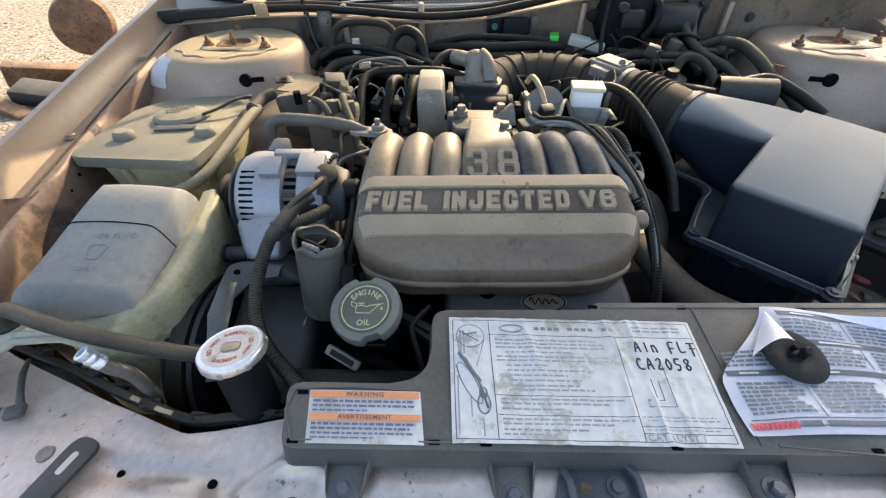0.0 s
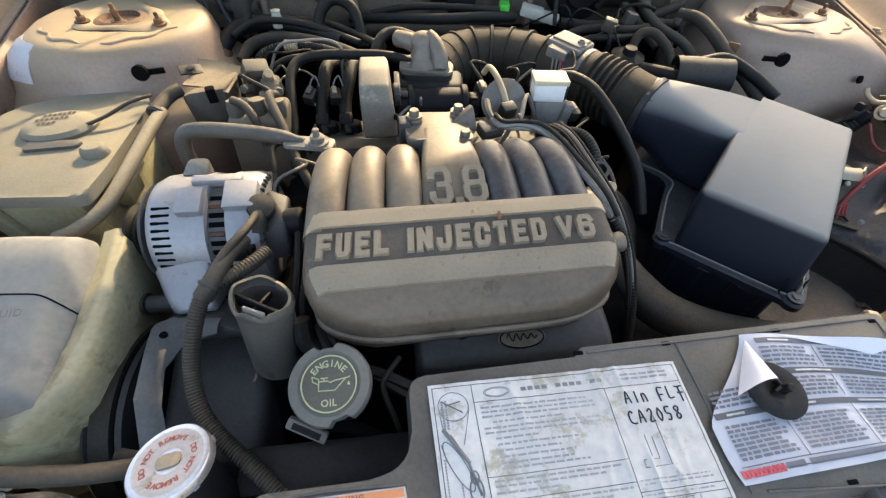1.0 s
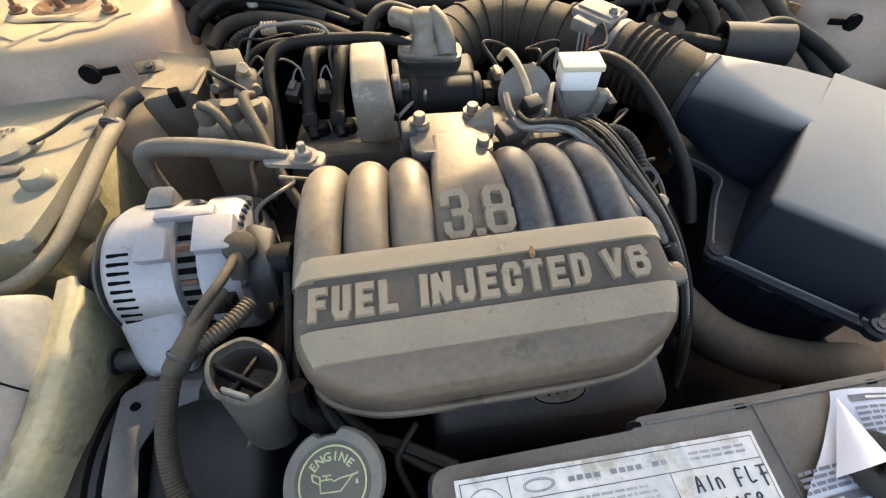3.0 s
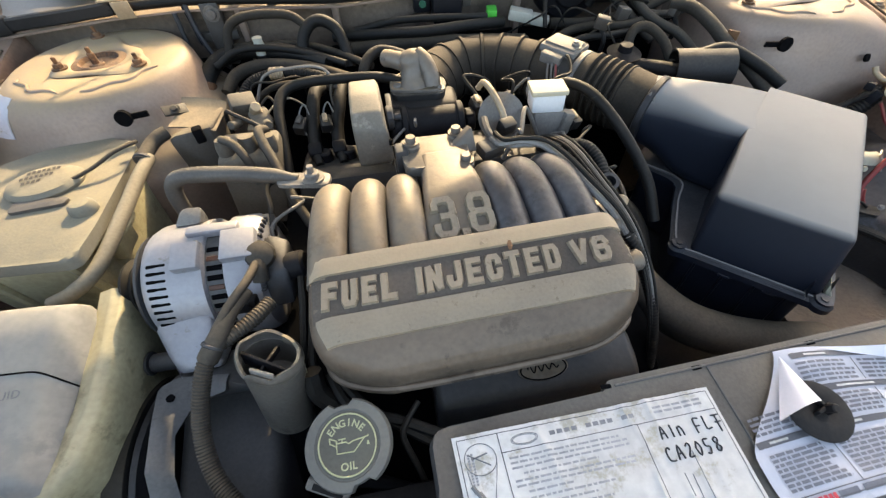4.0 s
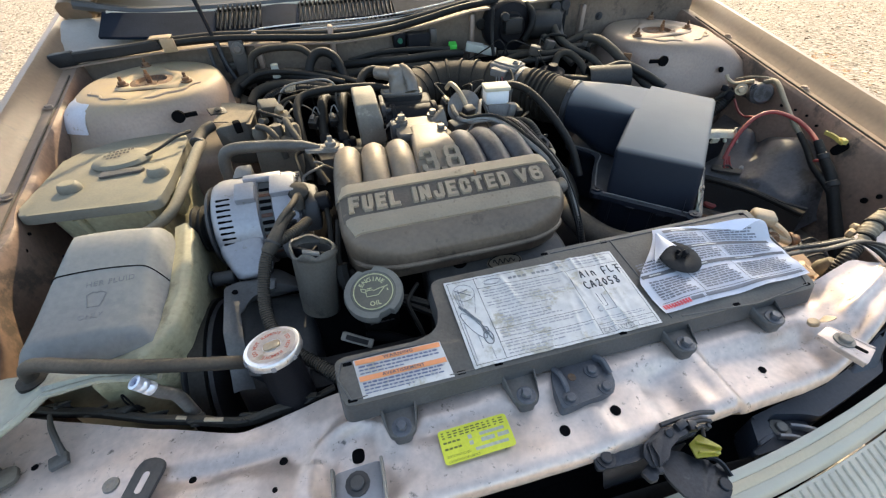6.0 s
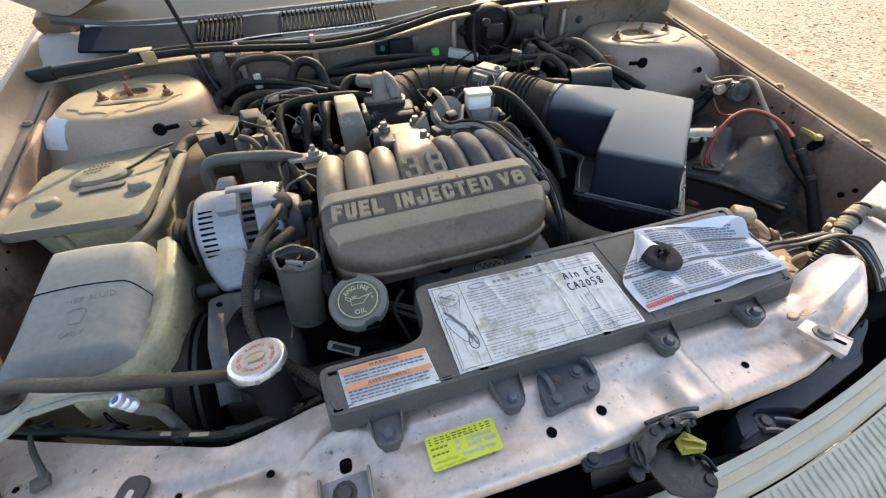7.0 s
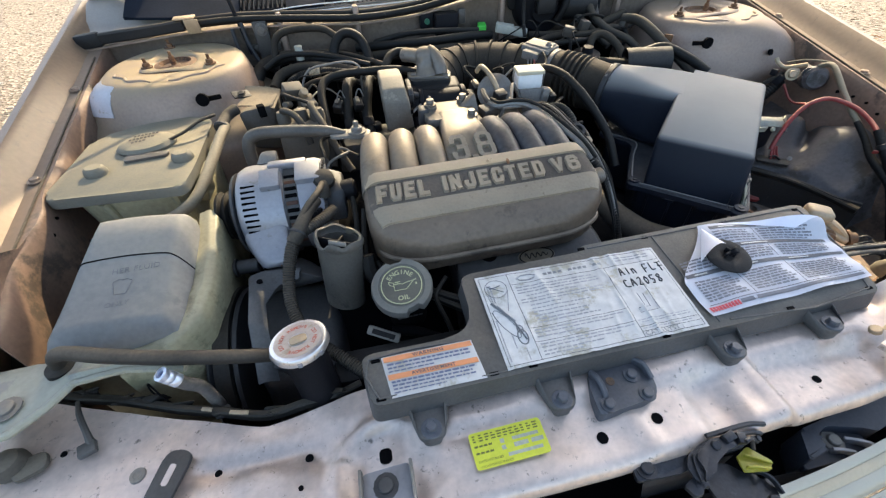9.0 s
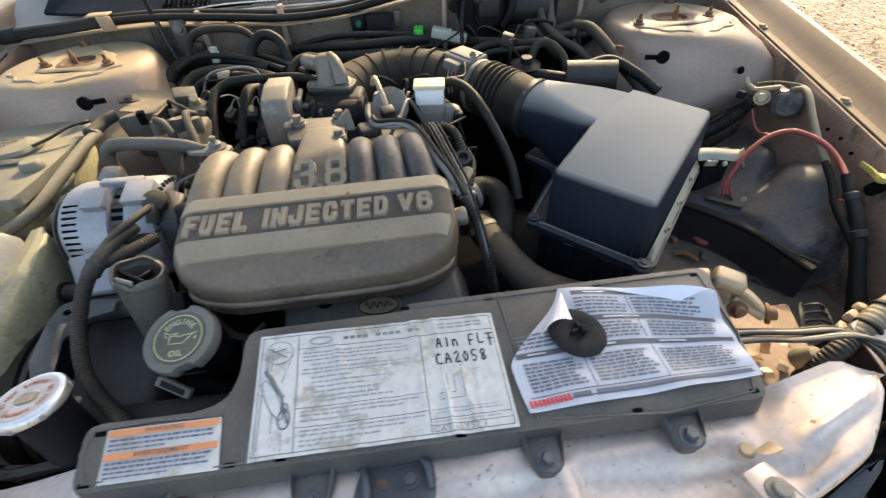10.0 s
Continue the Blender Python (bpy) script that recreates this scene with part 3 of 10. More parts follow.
for side in (-1, 1):
    wing = part("fender", fender(side), PAINT_GLOSS, car, "champagne painted wing with a dusty inner flange")
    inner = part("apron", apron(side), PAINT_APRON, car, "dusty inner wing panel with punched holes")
    part("gasket", tube([(side * (x_gasket(y, side) + 0.001), y, z_crown(y) - DROP + 0.0015) for y in (0.28, 0.4, 0.55, 0.7, 0.9)], 0.0017, 6), RUBBER_DUSTY, wing, "thin black rubber gasket")
    for y in (0.33, 0.53, 0.78):
        part("bolt", bolt((side * (x_gasket(y, side) + 0.012), y, z_crown(y) - DROP), 0.006, 0.005, (0, 0, 1)), PAINT, wing)
    for y, dz, r in [(0.447, 0.026, 0.0024), (0.475, 0.022, 0.0022), (0.503, 0.026, 0.0022), (0.535, 0.034, 0.0030), (0.355, 0.136, 0.0040), (0.30, 0.075, 0.005), (0.285, 0.055, 0.004), (0.50, 0.09, 0.0045)]:
        part("hole", cyl(r, 0.003, aim((side * (x_gasket(y, side) - 0.0125 - (0.002 if dz > 0.08 else 0)), y, z_crown(y) - DROP - dz), (-side, 0, 0.12)), 12), DARK, inner, "punched hole")
part("hole", slab(rounded([(-0.014, -0.008), (0.014, -0.008), (0.014, 0.008), (-0.014, 0.008)], 0.008), 0, 0.004, m=aim((x_gasket(0.385) - 0.0135, 0.385, 0.726), (-1, 0, 0.15)) @ pose(0, 0, 0, 0, 0, 60)), DARK, inner, "oval hole")


def tower(side):
    """Strut tower: domed top, rounded shoulder, wall that flares into the apron."""
    c = Vector((0.566 if side > 0 else -0.552, 0.840, 0))
    prof = [(0.0, 0.812), (0.040, 0.812), (0.043, 0.820), (0.060, 0.8245), (0.100, 0.826), (0.121, 0.8255), (0.129, 0.823), (0.135, 0.817), (0.140, 0.806), (0.146, 0.785), (0.151, 0.768),
            (0.160, 0.757), (0.170, 0.746), (0.174, 0.72), (0.172, 0.66), (0.176, 0.55)]
    bm = bmesh.new()
    seg, rings = 48, []
    for r, z in prof:
        ring = []
        for i in range(seg):
            a = 2 * math.pi * i / seg
            out = max(0, math.cos(a) * side)
            k = 1 - 0.09 * smooth(0.0, 0.13, r) * abs(math.cos(a)) * smooth(0.175, 0.150, r)
            if side < 0:
                k += 0.24 * math.exp(-((math.degrees(a) - 215) / 28) ** 2) * smooth(0.126, 0.152, r)
                k += 0.13 * smooth(0.150, 0.166, r) * smooth(0.1, 0.7, -math.sin(a))
            if side > 0:
                k += 0.46 * math.exp(-((math.degrees(a) - 305) / 20) ** 2) * smooth(0.126, 0.150, r) * smooth(0.178, 0.165, r)
            dz = - 0.012 * max(0, -math.sin(a)) * smooth(0.145, 0.16, r)
            ring.append(bm.verts.new((c.x + r * k * math.cos(a), c.y + r * k * math.sin(a) * 0.98, z + dz)))
        rings.append(ring)
    for a, b in zip(rings[1:], rings[2:]):
        for i in range(seg):
            bm.faces.new((a[i], a[(i + 1) % seg], b[(i + 1) % seg], b[i]))
    return bm, c


def tag_at(a, z, off):
    """A place on the flared wall of the tower, a little proud of it."""
    r = lerp([(0.757, 0.160), (0.768, 0.151), (0.785, 0.146), (0.806, 0.140), (0.817, 0.135), (0.823, 0.129)], z)
    k = 1 - 0.09 * abs(math.cos(radians(a))) + 0.24 * math.exp(-((a - 215) / 28) ** 2) * smooth(0.126, 0.152, r)
    return Vector(((r * k + off) * math.cos(radians(a)), (r * k + off) * math.sin(radians(a)) * 0.98, z))


for side in (-1, 1):
    bm, c = tower(side)
    tow = part("strut_tower", bm, PAINT_TOWER if side < 0 else PAINT, car, "dusty champagne strut tower with three studs", sharp=60)
    part("strut_mount", lathe([(0.0, 0.806), (0.024, 0.806), (0.028, 0.814), (0.038, 0.812), (0.044, 0.808)], Matrix.Translation(c + Vector((0, 0, 0.012))), 32), RUST, tow, "rusty dust-filled strut mount")
    studs = ((-0.085, -0.038), (0.060, -0.022), (0.040, 0.088)) if side > 0 else ((-0.040, -0.028), (0.072, -0.040), (-0.030, 0.086))
    star = [math.degrees(math.atan2(dy, dx)) for dx, dy in studs]

    def star_at(u, v):
        a = 360 * u
        lobe = sum(math.exp(-(((a - s0 + 180) % 360 - 180) / 24) ** 2) * (math.hypot(*p) - 0.040) for s0, p in zip(star, studs))
        r = 0.036 + (0.020 + lobe + 0.0035 * math.sin(radians(a * 5))) * v
        return tuple(c + Vector((r * math.cos(radians(a)), r * math.sin(radians(a)), 0.829 - 0.003 * v ** 6 - 0.006 * (1 - v) ** 4)))
    part("mount_plate", thick(grid(72, 8, star_at), 0.0025), PAINT_TOWER if side < 0 else PAINT, tow, "pressed star-shaped mount plate")
    for a0, a1, rr in ((205, 262, 0.100), (278, 335, 0.104)):
        part("ring_ridge", tube([tuple(c + Vector(((rr + 0.004 * math.sin(k * 1.7)) * math.cos(radians(a0 + (a1 - a0) * k / 8)), (rr + 0.004 * math.sin(k * 1.7)) * math.sin(radians(a0 + (a1 - a0) * k / 8)), 0.8262))) for k in range(9)], [0.001] + [0.0026] * 7 + [0.001], 8, 3), PAINT_TOWER, tow, "raised pressed arc round the strut")
    part("strut_rod", B(cyl(0.0048, 0.034, Matrix.Translation(c + Vector((0.0, -0.010, 0.806))), 12, 0.001), cyl(0.0030, 0.042, Matrix.Translation(c + Vector((0.0, -0.010, 0.806))), 10, 0.001), bolt(c + Vector((0.0, -0.010, 0.814)), 0.0105, 0.010)), RUST, tow, "rusty threaded strut rod with its nut")
    for dx, dy in studs:
        p = c + Vector((dx, dy, 0.828))
        part("stud", B(cyl(0.0028, 0.017, Matrix.Translation(p), 10, 0.001), bolt(p, 0.0064, 0.008)), RUST, tow, "rusty stud with a nut")
    hx = side * 0.48
    part("keyhole", B(cyl(0.0105, 0.006, aim((hx - side * -0.004, 0.7015, 0.801), (0, -1, 0.1)), 20), box((0.024, 0.004, 0.008), pose(hx - side * 0.013, 0.7035, 0.801, 0, 0, -side * 14), 0.001)), DARK, tow, "keyhole slot in the tower wall")
    if side > 0:
        part("hole", box((0.017, 0.015, 0.004), aim((0.424, 0.742, 0.804), (-0.75, -0.65, 0)), 0.0015), RUST, tow, "rusty square hole")
        part("hole", cyl(0.006, 0.004, aim((0.617, 0.672, 0.778), (0.3, -1, 0.5)), 16), DARK, tow)
    else:
        part("foil_patch", thick(grid(10, 8, lambda u, v: tuple(c + tag_at(205 + 27 * u + 5 * v, 0.8215 - 0.040 * v + 0.0015 * u, 0.003 + 0.0025 * math.sin(4 * u + 2 * v) + 0.0006 * math.sin(21 * u + 9 * v)))), 0.0012), surface("peeling_foil", (0.52, 0.51, 0.53), 0.4, 0.2, dust=0.3, vary=0.15, stain=((0.30, 0.25, 0.14), 40, 0.62)), tow, "pale peeling foil tag")


def support_z(x, y):
    """Height of the radiator support's pressed top."""
    z = 0.668 + 0.010 * smooth(-0.33, -0.25, x) - 0.004 * smooth(0.26, 0.2, y)
    z -= 0.013 * smooth(0.140, 0.158, x) * smooth(0.305, 0.285, x) * smooth(0.120, 0.098, y)
    z += 0.006 * math.exp(-((x - 0.138 - 0.25 * (0.1 - y)) / 0.009) ** 2) * smooth(0.13, 0.11, y)
    z += 0.005 * math.exp(-((x + 0.012 - 0.3 * (0.09 - y)) / 0.010) ** 2) * smooth(0.095, 0.085, y)
    z += 0.008 * smooth(-0.205, -0.178, x) * smooth(0.16, 0.10, x) * smooth(0.101, 0.116, y)
    z -= 0.008 * math.exp(-((x + 0.27) / 0.018) ** 2) * smooth(0.15, 0.10, y)
    z += 0.006 * smooth(-0.40, -0.37, x) * smooth(-0.30, -0.33, x) * smooth(0.128, 0.118, y)
    z += 0.020 * smooth(0.325, 0.36, x) + 0.30 * max(0.0, x - 0.350)
    z += 0.0075 * math.exp(-((y - 0.111 - 0.355 * (x - 0.352)) / 0.0055) ** 2) * smooth(0.34, 0.352, x) * smooth(0.475, 0.455, x)
    z -= 0.004 * math.exp(-((x - 0.353) / 0.006) ** 2 - ((y - 0.096) / 0.006) ** 2)
    z += 0.010 * math.exp(-((x - 0.330) / 0.014) ** 2) * smooth(0.15, 0.125, y) * smooth(0.085, 0.10, y)
    ring = math.hypot(x + 0.252, (y - 0.086) * 0.95)
    z += 0.007 * math.exp(-((ring - 0.046) / 0.006) ** 2) * smooth(-0.215, -0.245, x) - 0.005 * smooth(0.046, 0.034, ring)
    z += 0.006 * math.exp(-((x + 0.214) / 0.010) ** 2) * smooth(0.155, 0.13, y) * smooth(0.085, 0.10, y)
    z -= 0.006 * math.exp(-((y - 0.128 + 0.10 * (x + 0.42)) / 0.010) ** 2) * smooth(-0.44, -0.42, x) * smooth(-0.30, -0.32, x)
    z += 0.005 * smooth(0.20, 0.24, x) * smooth(0.33, 0.30, x) * smooth(0.095, 0.105, y)
    z += 0.0034 * noise.noise(Vector((x * 14, y * 20, 3))) + 0.0009 * noise.noise(Vector((x * 45, y * 60, 1)))
    z -= 0.010 * smooth(0.05, 0.075, x) * smooth(0.11, 0.09, x) * smooth(0.12, 0.09, y)
    return z


BACK = [(-0.80, 0.33), (-0.70, 0.285), (-0.60, 0.238), (-0.46, 0.188), (-0.37, 0.160), (-0.28, 0.172), (-0.12, 0.182), (-0.05, 0.24), (0.29, 0.24), (0.325, 0.158), (0.36, 0.158), (0.40, 0.164), (0.412, 0.160), (0.425, 0.140)]
FRONT = [(-0.80, 0.15), (-0.70, 0.10), (-0.5, 0.058), (-0.3, 0.046), (-0.1, 0.042), (0.1, 0.047), (0.25, 0.053), (0.29, 0.057), (0.324, 0.066), (0.356, 0.079), (0.382, 0.090), (0.400, 0.106), (0.415, 0.125), (0.425, 0.139)]
SUPPORT_END = 0.425


def support():
    def at(u, v):
        x = -0.80 + (SUPPORT_END + 0.80) * u
        yb, yf = lerp(BACK, x), lerp(FRONT, x)
        if v < 0.14:
            a = math.pi / 2 * (1 - v / 0.14)
            return (x, yf + 0.009 - 0.013 * math.sin(a), support_z(x, yf + 0.009) - 0.015 * (1 - math.cos(a)))
        if v > 0.93:
            return (x, yb + 0.002, support_z(x, yb) - 0.07 * (v - 0.93) / 0.07 - 0.003)
        y = yf + 0.009 + (yb - yf - 0.009) * (v - 0.14) / 0.79
        return (x, y, support_z(x, y))
    return grid(150, 42, at)


def flange_at(u, v):
    """Front edge of the support: rolled over, then falling away under it."""
    x = -0.80 + (SUPPORT_END + 0.80) * u
    y = lerp(FRONT, x)
    return (x, y - 0.0035 + 0.045 * smooth(0.05, 0.75, v), support_z(x, y + 0.009) - 0.0140 - 0.055 * v)


part("support_flange", thick(grid(90, 12, flange_at), 0.0015), PAINT_GLOSS, car, "glossy brown rolled front flange of the support")
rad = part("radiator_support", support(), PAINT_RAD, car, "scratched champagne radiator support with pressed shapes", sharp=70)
for x, y, r in ((-0.046, 0.07, 0.0055), (0.014, 0.075, 0.0055), (0.212, 0.080, 0.0042), (-0.413, 0.126, 0.0034), (-0.484, 0.137, 0.0030), (-0.325, 0.118, 0.0040), (-0.33, 0.09, 0.0024), (-0.565, 0.176, 0.0030)):
    part("hole", cyl(r, 0.0012, Matrix.Translation((x, y, support_z(x, y))), 16), DARK, rad, "punched hole")
part("hole", slab(rounded([(-0.006, -0.007), (0.006, -0.007), (0.006, 0.007), (-0.006, 0.007)], 0.005), 0, 0.0012, m=Matrix.Translation((-0.252, 0.102, support_z(-0.252, 0.102) + 0.0006))), DARK, rad)
part("corner_panel", thick(grid(10, 8, lambda u, v: (0.452 + 0.150 * u - 0.006 * v * (1 - u), 0.118 + 0.014 * u + (0.078 + 0.04 * u) * v, 0.694 + 0.022 * v + 0.020 * u + 0.004 * math.sin(6 * u) * math.sin(3 * v))), 0.002), PAINT_RAD, car, "cream painted panel between the support and the wing")
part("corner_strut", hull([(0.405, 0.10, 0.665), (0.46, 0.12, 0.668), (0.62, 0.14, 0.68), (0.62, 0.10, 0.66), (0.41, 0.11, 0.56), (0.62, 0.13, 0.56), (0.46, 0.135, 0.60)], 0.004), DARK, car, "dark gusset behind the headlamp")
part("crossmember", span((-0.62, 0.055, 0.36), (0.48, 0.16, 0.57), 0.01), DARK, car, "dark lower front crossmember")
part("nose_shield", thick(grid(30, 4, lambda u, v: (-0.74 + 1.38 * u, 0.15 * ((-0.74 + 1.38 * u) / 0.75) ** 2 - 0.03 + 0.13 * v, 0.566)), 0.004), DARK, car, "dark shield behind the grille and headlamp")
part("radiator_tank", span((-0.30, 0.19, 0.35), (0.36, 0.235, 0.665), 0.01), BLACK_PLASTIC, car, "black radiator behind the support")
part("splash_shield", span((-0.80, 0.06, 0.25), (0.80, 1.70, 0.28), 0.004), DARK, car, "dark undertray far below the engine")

# left corner: bracing strip, seals
UPPER = [(0, (-0.745, 0.285)), (0.3, (-0.632, 0.287)), (0.6, (-0.567, 0.272)), (0.8, (-0.51, 0.256)), (1, (-0.452, 0.238))]
LOWER = [(0, (-0.735, 0.180)), (0.2, (-0.620, 0.200)), (0.36, (-0.592, 0.222)), (0.5, (-0.572, 0.243)), (0.75, (-0.515, 0.243)), (1, (-0.452, 0.230))]


def foot_at(u, v):
    a, b = [Vector((lerp([(t, p[0]) for t, p in tab], u), lerp([(t, p[1]) for t, p in tab], u), 0)) for tab in (LOWER, UPPER)]
    p = a.lerp(b, v)
    return (p.x, p.y, 0.681 + 0.016 * smooth(0.2, 0.8, u) - 0.005 * abs(2 * v - 1) ** 5 + 0.003 * math.exp(-((v - 0.25) / 0.12) ** 2) * smooth(0.3, 0.5, u))


# the foot stands proud of the support corner
TILT = Matrix.Translation((-0.2, -0.07, 1.09)) @ Matrix.Scale(0.905, 4) @ Matrix.Translation((0.2, 0.07, -1.09))
part("corner_brace", thick(grid(30, 12, foot_at), 0.005), TANK_PALE, car, "pale yellowed foot of the washer bottle")
part("rolled_edge", tube([foot_at(k / 20, 0.03) for k in range(21)], 0.0042, 8, 3), TANK_PALE, car, "rolled edge of the foot")
part("brace_bolt", bolt((-0.631, 0.229, 0.6825), 0.009, 0.005), GREY_PLASTIC, car, "dull bolt")
TILT = Matrix()
part("bolt_ring", lathe([(0.0030, 0.0), (0.0075, 0.0), (0.0068, 0.0022), (0.0040, 0.0026), (0.0030, 0.0018)], Matrix.Translation((-0.484, 0.137, support_z(-0.484, 0.137))), 18), STEEL, rad, "dull punched ring")
srng = random.Random(31)
SEAL = [(-0.62, 0.254), (-0.57, 0.238), (-0.53, 0.225), (-0.49, 0.211), (-0.46, 0.200), (-0.42, 0.186), (-0.37, 0.173), (-0.33, 0.174), (-0.30, 0.178), (-0.27, 0.185)]
seal = part("support_seal", bar_along([(x, y, 0.664 + 0.003 * math.sin(x * 70)) for x, y in SEAL], 0.008, 0.012, 8), RUBBER, car, "tattered black foam seal")
for k in range(26):
    x = srng.uniform(-0.61, -0.28)
    y = lerp(SEAL, x) + srng.uniform(-0.002, 0.006)
    part("shred", hull([(x + srng.uniform(-0.016, 0.016), y + srng.uniform(-0.005, 0.005), 0.664 + srng.uniform(-0.006, 0.010)) for q in range(7)], 0.0008, 1), RUBBER if k % 4 else DUSTY_PLASTIC, seal, "torn shred of foam")
part("seal_clip", B(bar_along([(-0.405, 0.1795, 0.6725), (-0.396, 0.1765, 0.6735), (-0.386, 0.1745, 0.6725)], 0.004, 0.0022), bar_along([(-0.434, 0.189, 0.6735), (-0.428, 0.187, 0.674), (-0.424, 0.186, 0.673)], 0.004, 0.0022)), BRASS, car, "yellowed torn clip on the seal")
part("rubber_bumper", B(lathe([(0, 0), (0.015, 0), (0.0155, 0.007), (0.012, 0.015), (0.006, 0.018), (0.0, 0.0185)], Matrix.Translation((-0.606, 0.172, 0.667)), 20), slab(rounded([(-0.008, -0.010), (0.020, -0.010), (0.020, 0.010), (-0.008, 0.010)], 0.008), 0, 0.005, 0.001, pose(-0.592, 0.164, 0.668, 0, 0, 24))), TAN_DUSTED, car, "dusty rubber bonnet stop")
part("seal_hook", B(tube([(-0.566, 0.226, 0.676), (-0.556, 0.208, 0.678), (-0.544, 0.190, 0.677), (-0.536, 0.176, 0.672)], [0.002, 0.003, 0.003, 0.004], 8), box((0.016, 0.014, 0.007), pose(-0.538, 0.172, 0.672, 0, 0, 24), 0.002)), SHIELD_SIDE, car, "frayed bent strip of the seal")

# firewall, cowl and screen
def firewall():
    def at(u, v):
        x = -0.74 + 1.48 * u
        z = 0.28 + (lerp([(-0.74, 0.836), (-0.55, 0.850), (-0.44, 0.853), (-0.32, 0.847), (-0.195, 0.838), (-0.08, 0.843), (0.013, 0.858), (0.122, 0.878), (0.3, 0.889), (0.74, 0.889)], x) - 0.28) * v
        y = 0.965 - 0.008 * smooth(0.7, 1, v) + 0.006 * math.sin(x * 22) * smooth(0.2, 0.5, v) * smooth(1, 0.8, v)
        return (x, y, z)
    return thick(grid(60, 20, at), 0.002)


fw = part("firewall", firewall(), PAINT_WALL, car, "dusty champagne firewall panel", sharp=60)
part("firewall_lip", thick(grid(60, 3, lambda u, v: (-0.74 + 1.48 * u, 0.936 + 0.030 * v, lerp([(-0.74, 0.836), (-0.55, 0.850), (-0.44, 0.853), (-0.32, 0.847), (-0.195, 0.838), (-0.08, 0.843), (0.013, 0.858), (0.122, 0.878), (0.3, 0.889), (0.74, 0.889)], -0.74 + 1.48 * u))), 0.003), PAINT, fw)
part("insulation_pad", thick(grid(40, 10, lambda u, v: (-0.46 + 0.92 * u, 0.952 + 0.004 * math.sin(u * 40) * math.sin(v * 9), 0.30 + 0.47 * v)), 0.006), DARK, fw, "near-black sound-deadening pad")
for x in (-0.36, -0.20, 0.13, 0.42):
    part("firewall_rib", span((x - 0.006, 0.944, 0.74), (x + 0.006, 0.966, 0.87), 0.004), PAINT, fw, "pressed upright rib")
for x, z in ((-0.40, 0.84), (-0.30, 0.845), (0.31, 0.83), (0.36, 0.845), (0.47, 0.84)):
    part("stud", bolt((x, 0.955, z), 0.006, 0.006, (0, -1, 0)), STEEL_DARK, fw)
part("cowl_top", grid(60, 10, lambda u, v: (-0.76 + 1.52 * u, 0.966 + 0.13 * v, 0.842 + 0.050 * smooth(0.1, 1, v) + 0.035 * smooth(-0.05, 0.15, -0.76 + 1.52 * u) * (1 - v) + 0.003 * math.sin(v * 9) + 0.05 * max(0, u - 0.62) * v)), PAINT_PALE, car, "dusty pale cowl panel")
part("windscreen_trim", tube([(-0.715, 1.065, 0.925), (-0.66, 1.075, 0.912), (-0.60, 1.080, 0.902), (-0.50, 1.080, 0.899), (-0.28, 1.082, 0.900), (0, 1.086, 0.905), (0.5, 1.082, 0.915), (0.76, 1.07, 0.93)], 0.009, 8), SHIELD_SIDE, car, "grey windscreen trim")
part("windscreen_bead", tube([(-0.66, 1.064, 0.905), (-0.60, 1.069, 0.896), (-0.50, 1.069, 0.893), (-0.28, 1.071, 0.895), (0, 1.075, 0.900), (0.5, 1.071, 0.910)], 0.0055, 8), CREAM, car, "cream bead along the windscreen trim")
screen = part("windscreen", thick(grid(12, 8, lambda u, v: (-0.73 + 1.48 * u, 1.085 + 0.62 * v + 0.02 * (2 * u - 1) ** 2, 0.903 + 0.36 * v)), 0.005), GLASS, car, "dusty windscreen")
screen.visible_shadow = False
part("cowl_cover", thick(grid(20, 6, lambda u, v: (-0.668 + 0.226 * u, 0.985 + 0.070 * v + 0.008 * (1 - u) ** 3, 0.870 + 0.032 * v + 0.006 * (1 - u) ** 2 - 0.006 * u)), 0.006), NAVY, car, "dark blue-black plastic cowl cover")
part("cowl_cover", thick(grid(10, 6, lambda u, v: (-0.345 + 0.082 * u, 0.990 + 0.066 * v, 0.868 + 0.030 * v + 0.003 * math.sin(3.1 * u))), 0.008), NAVY, car, "dark blue-black plastic cowl cover")
part("cowl_cover", thick(grid(20, 6, lambda u, v: (-0.045 + 0.78 * u, 0.985 + 0.070 * v, 0.874 + 0.026 * v + 0.02 * u)), 0.008), NAVY, car, "dark blue-black plastic cowl cover")
grille = part("cowl_grille", B(tube([(-0.44, 1.052, 0.896), (-0.345, 1.052, 0.897)], 0.003, 6), tube([(-0.44, 1.0, 0.866), (-0.345, 1.0, 0.866)], 0.003, 6), tube([(-0.262, 1.052, 0.897), (-0.045, 1.055, 0.896)], 0.003, 6), tube([(-0.262, 1.0, 0.872), (-0.045, 1.0, 0.872)], 0.003, 6)), BLACK_PLASTIC, car, "black cowl intake grille")
fin_mesh = mesh_of("fin", B(box((0.0042, 0.062, 0.012), pose(0, 0, 0), 0.001, 1), box((0.0022, 0.010, 0.010), pose(0.003, 0.026, 0.008), 0.001, 1)), BLACK_PLASTIC)
for i in range(40):
    x = -0.436 + 0.0099 * i
    if -0.345 < x < -0.262:
        continue
    fin = new("fin", fin_mesh)
    fin.parent, fin.matrix_parent_inverse = grille, world_of(grille).inverted()
    fin.matrix_basis = pose(x, 1.026, 0.884, 27, 6, 0)
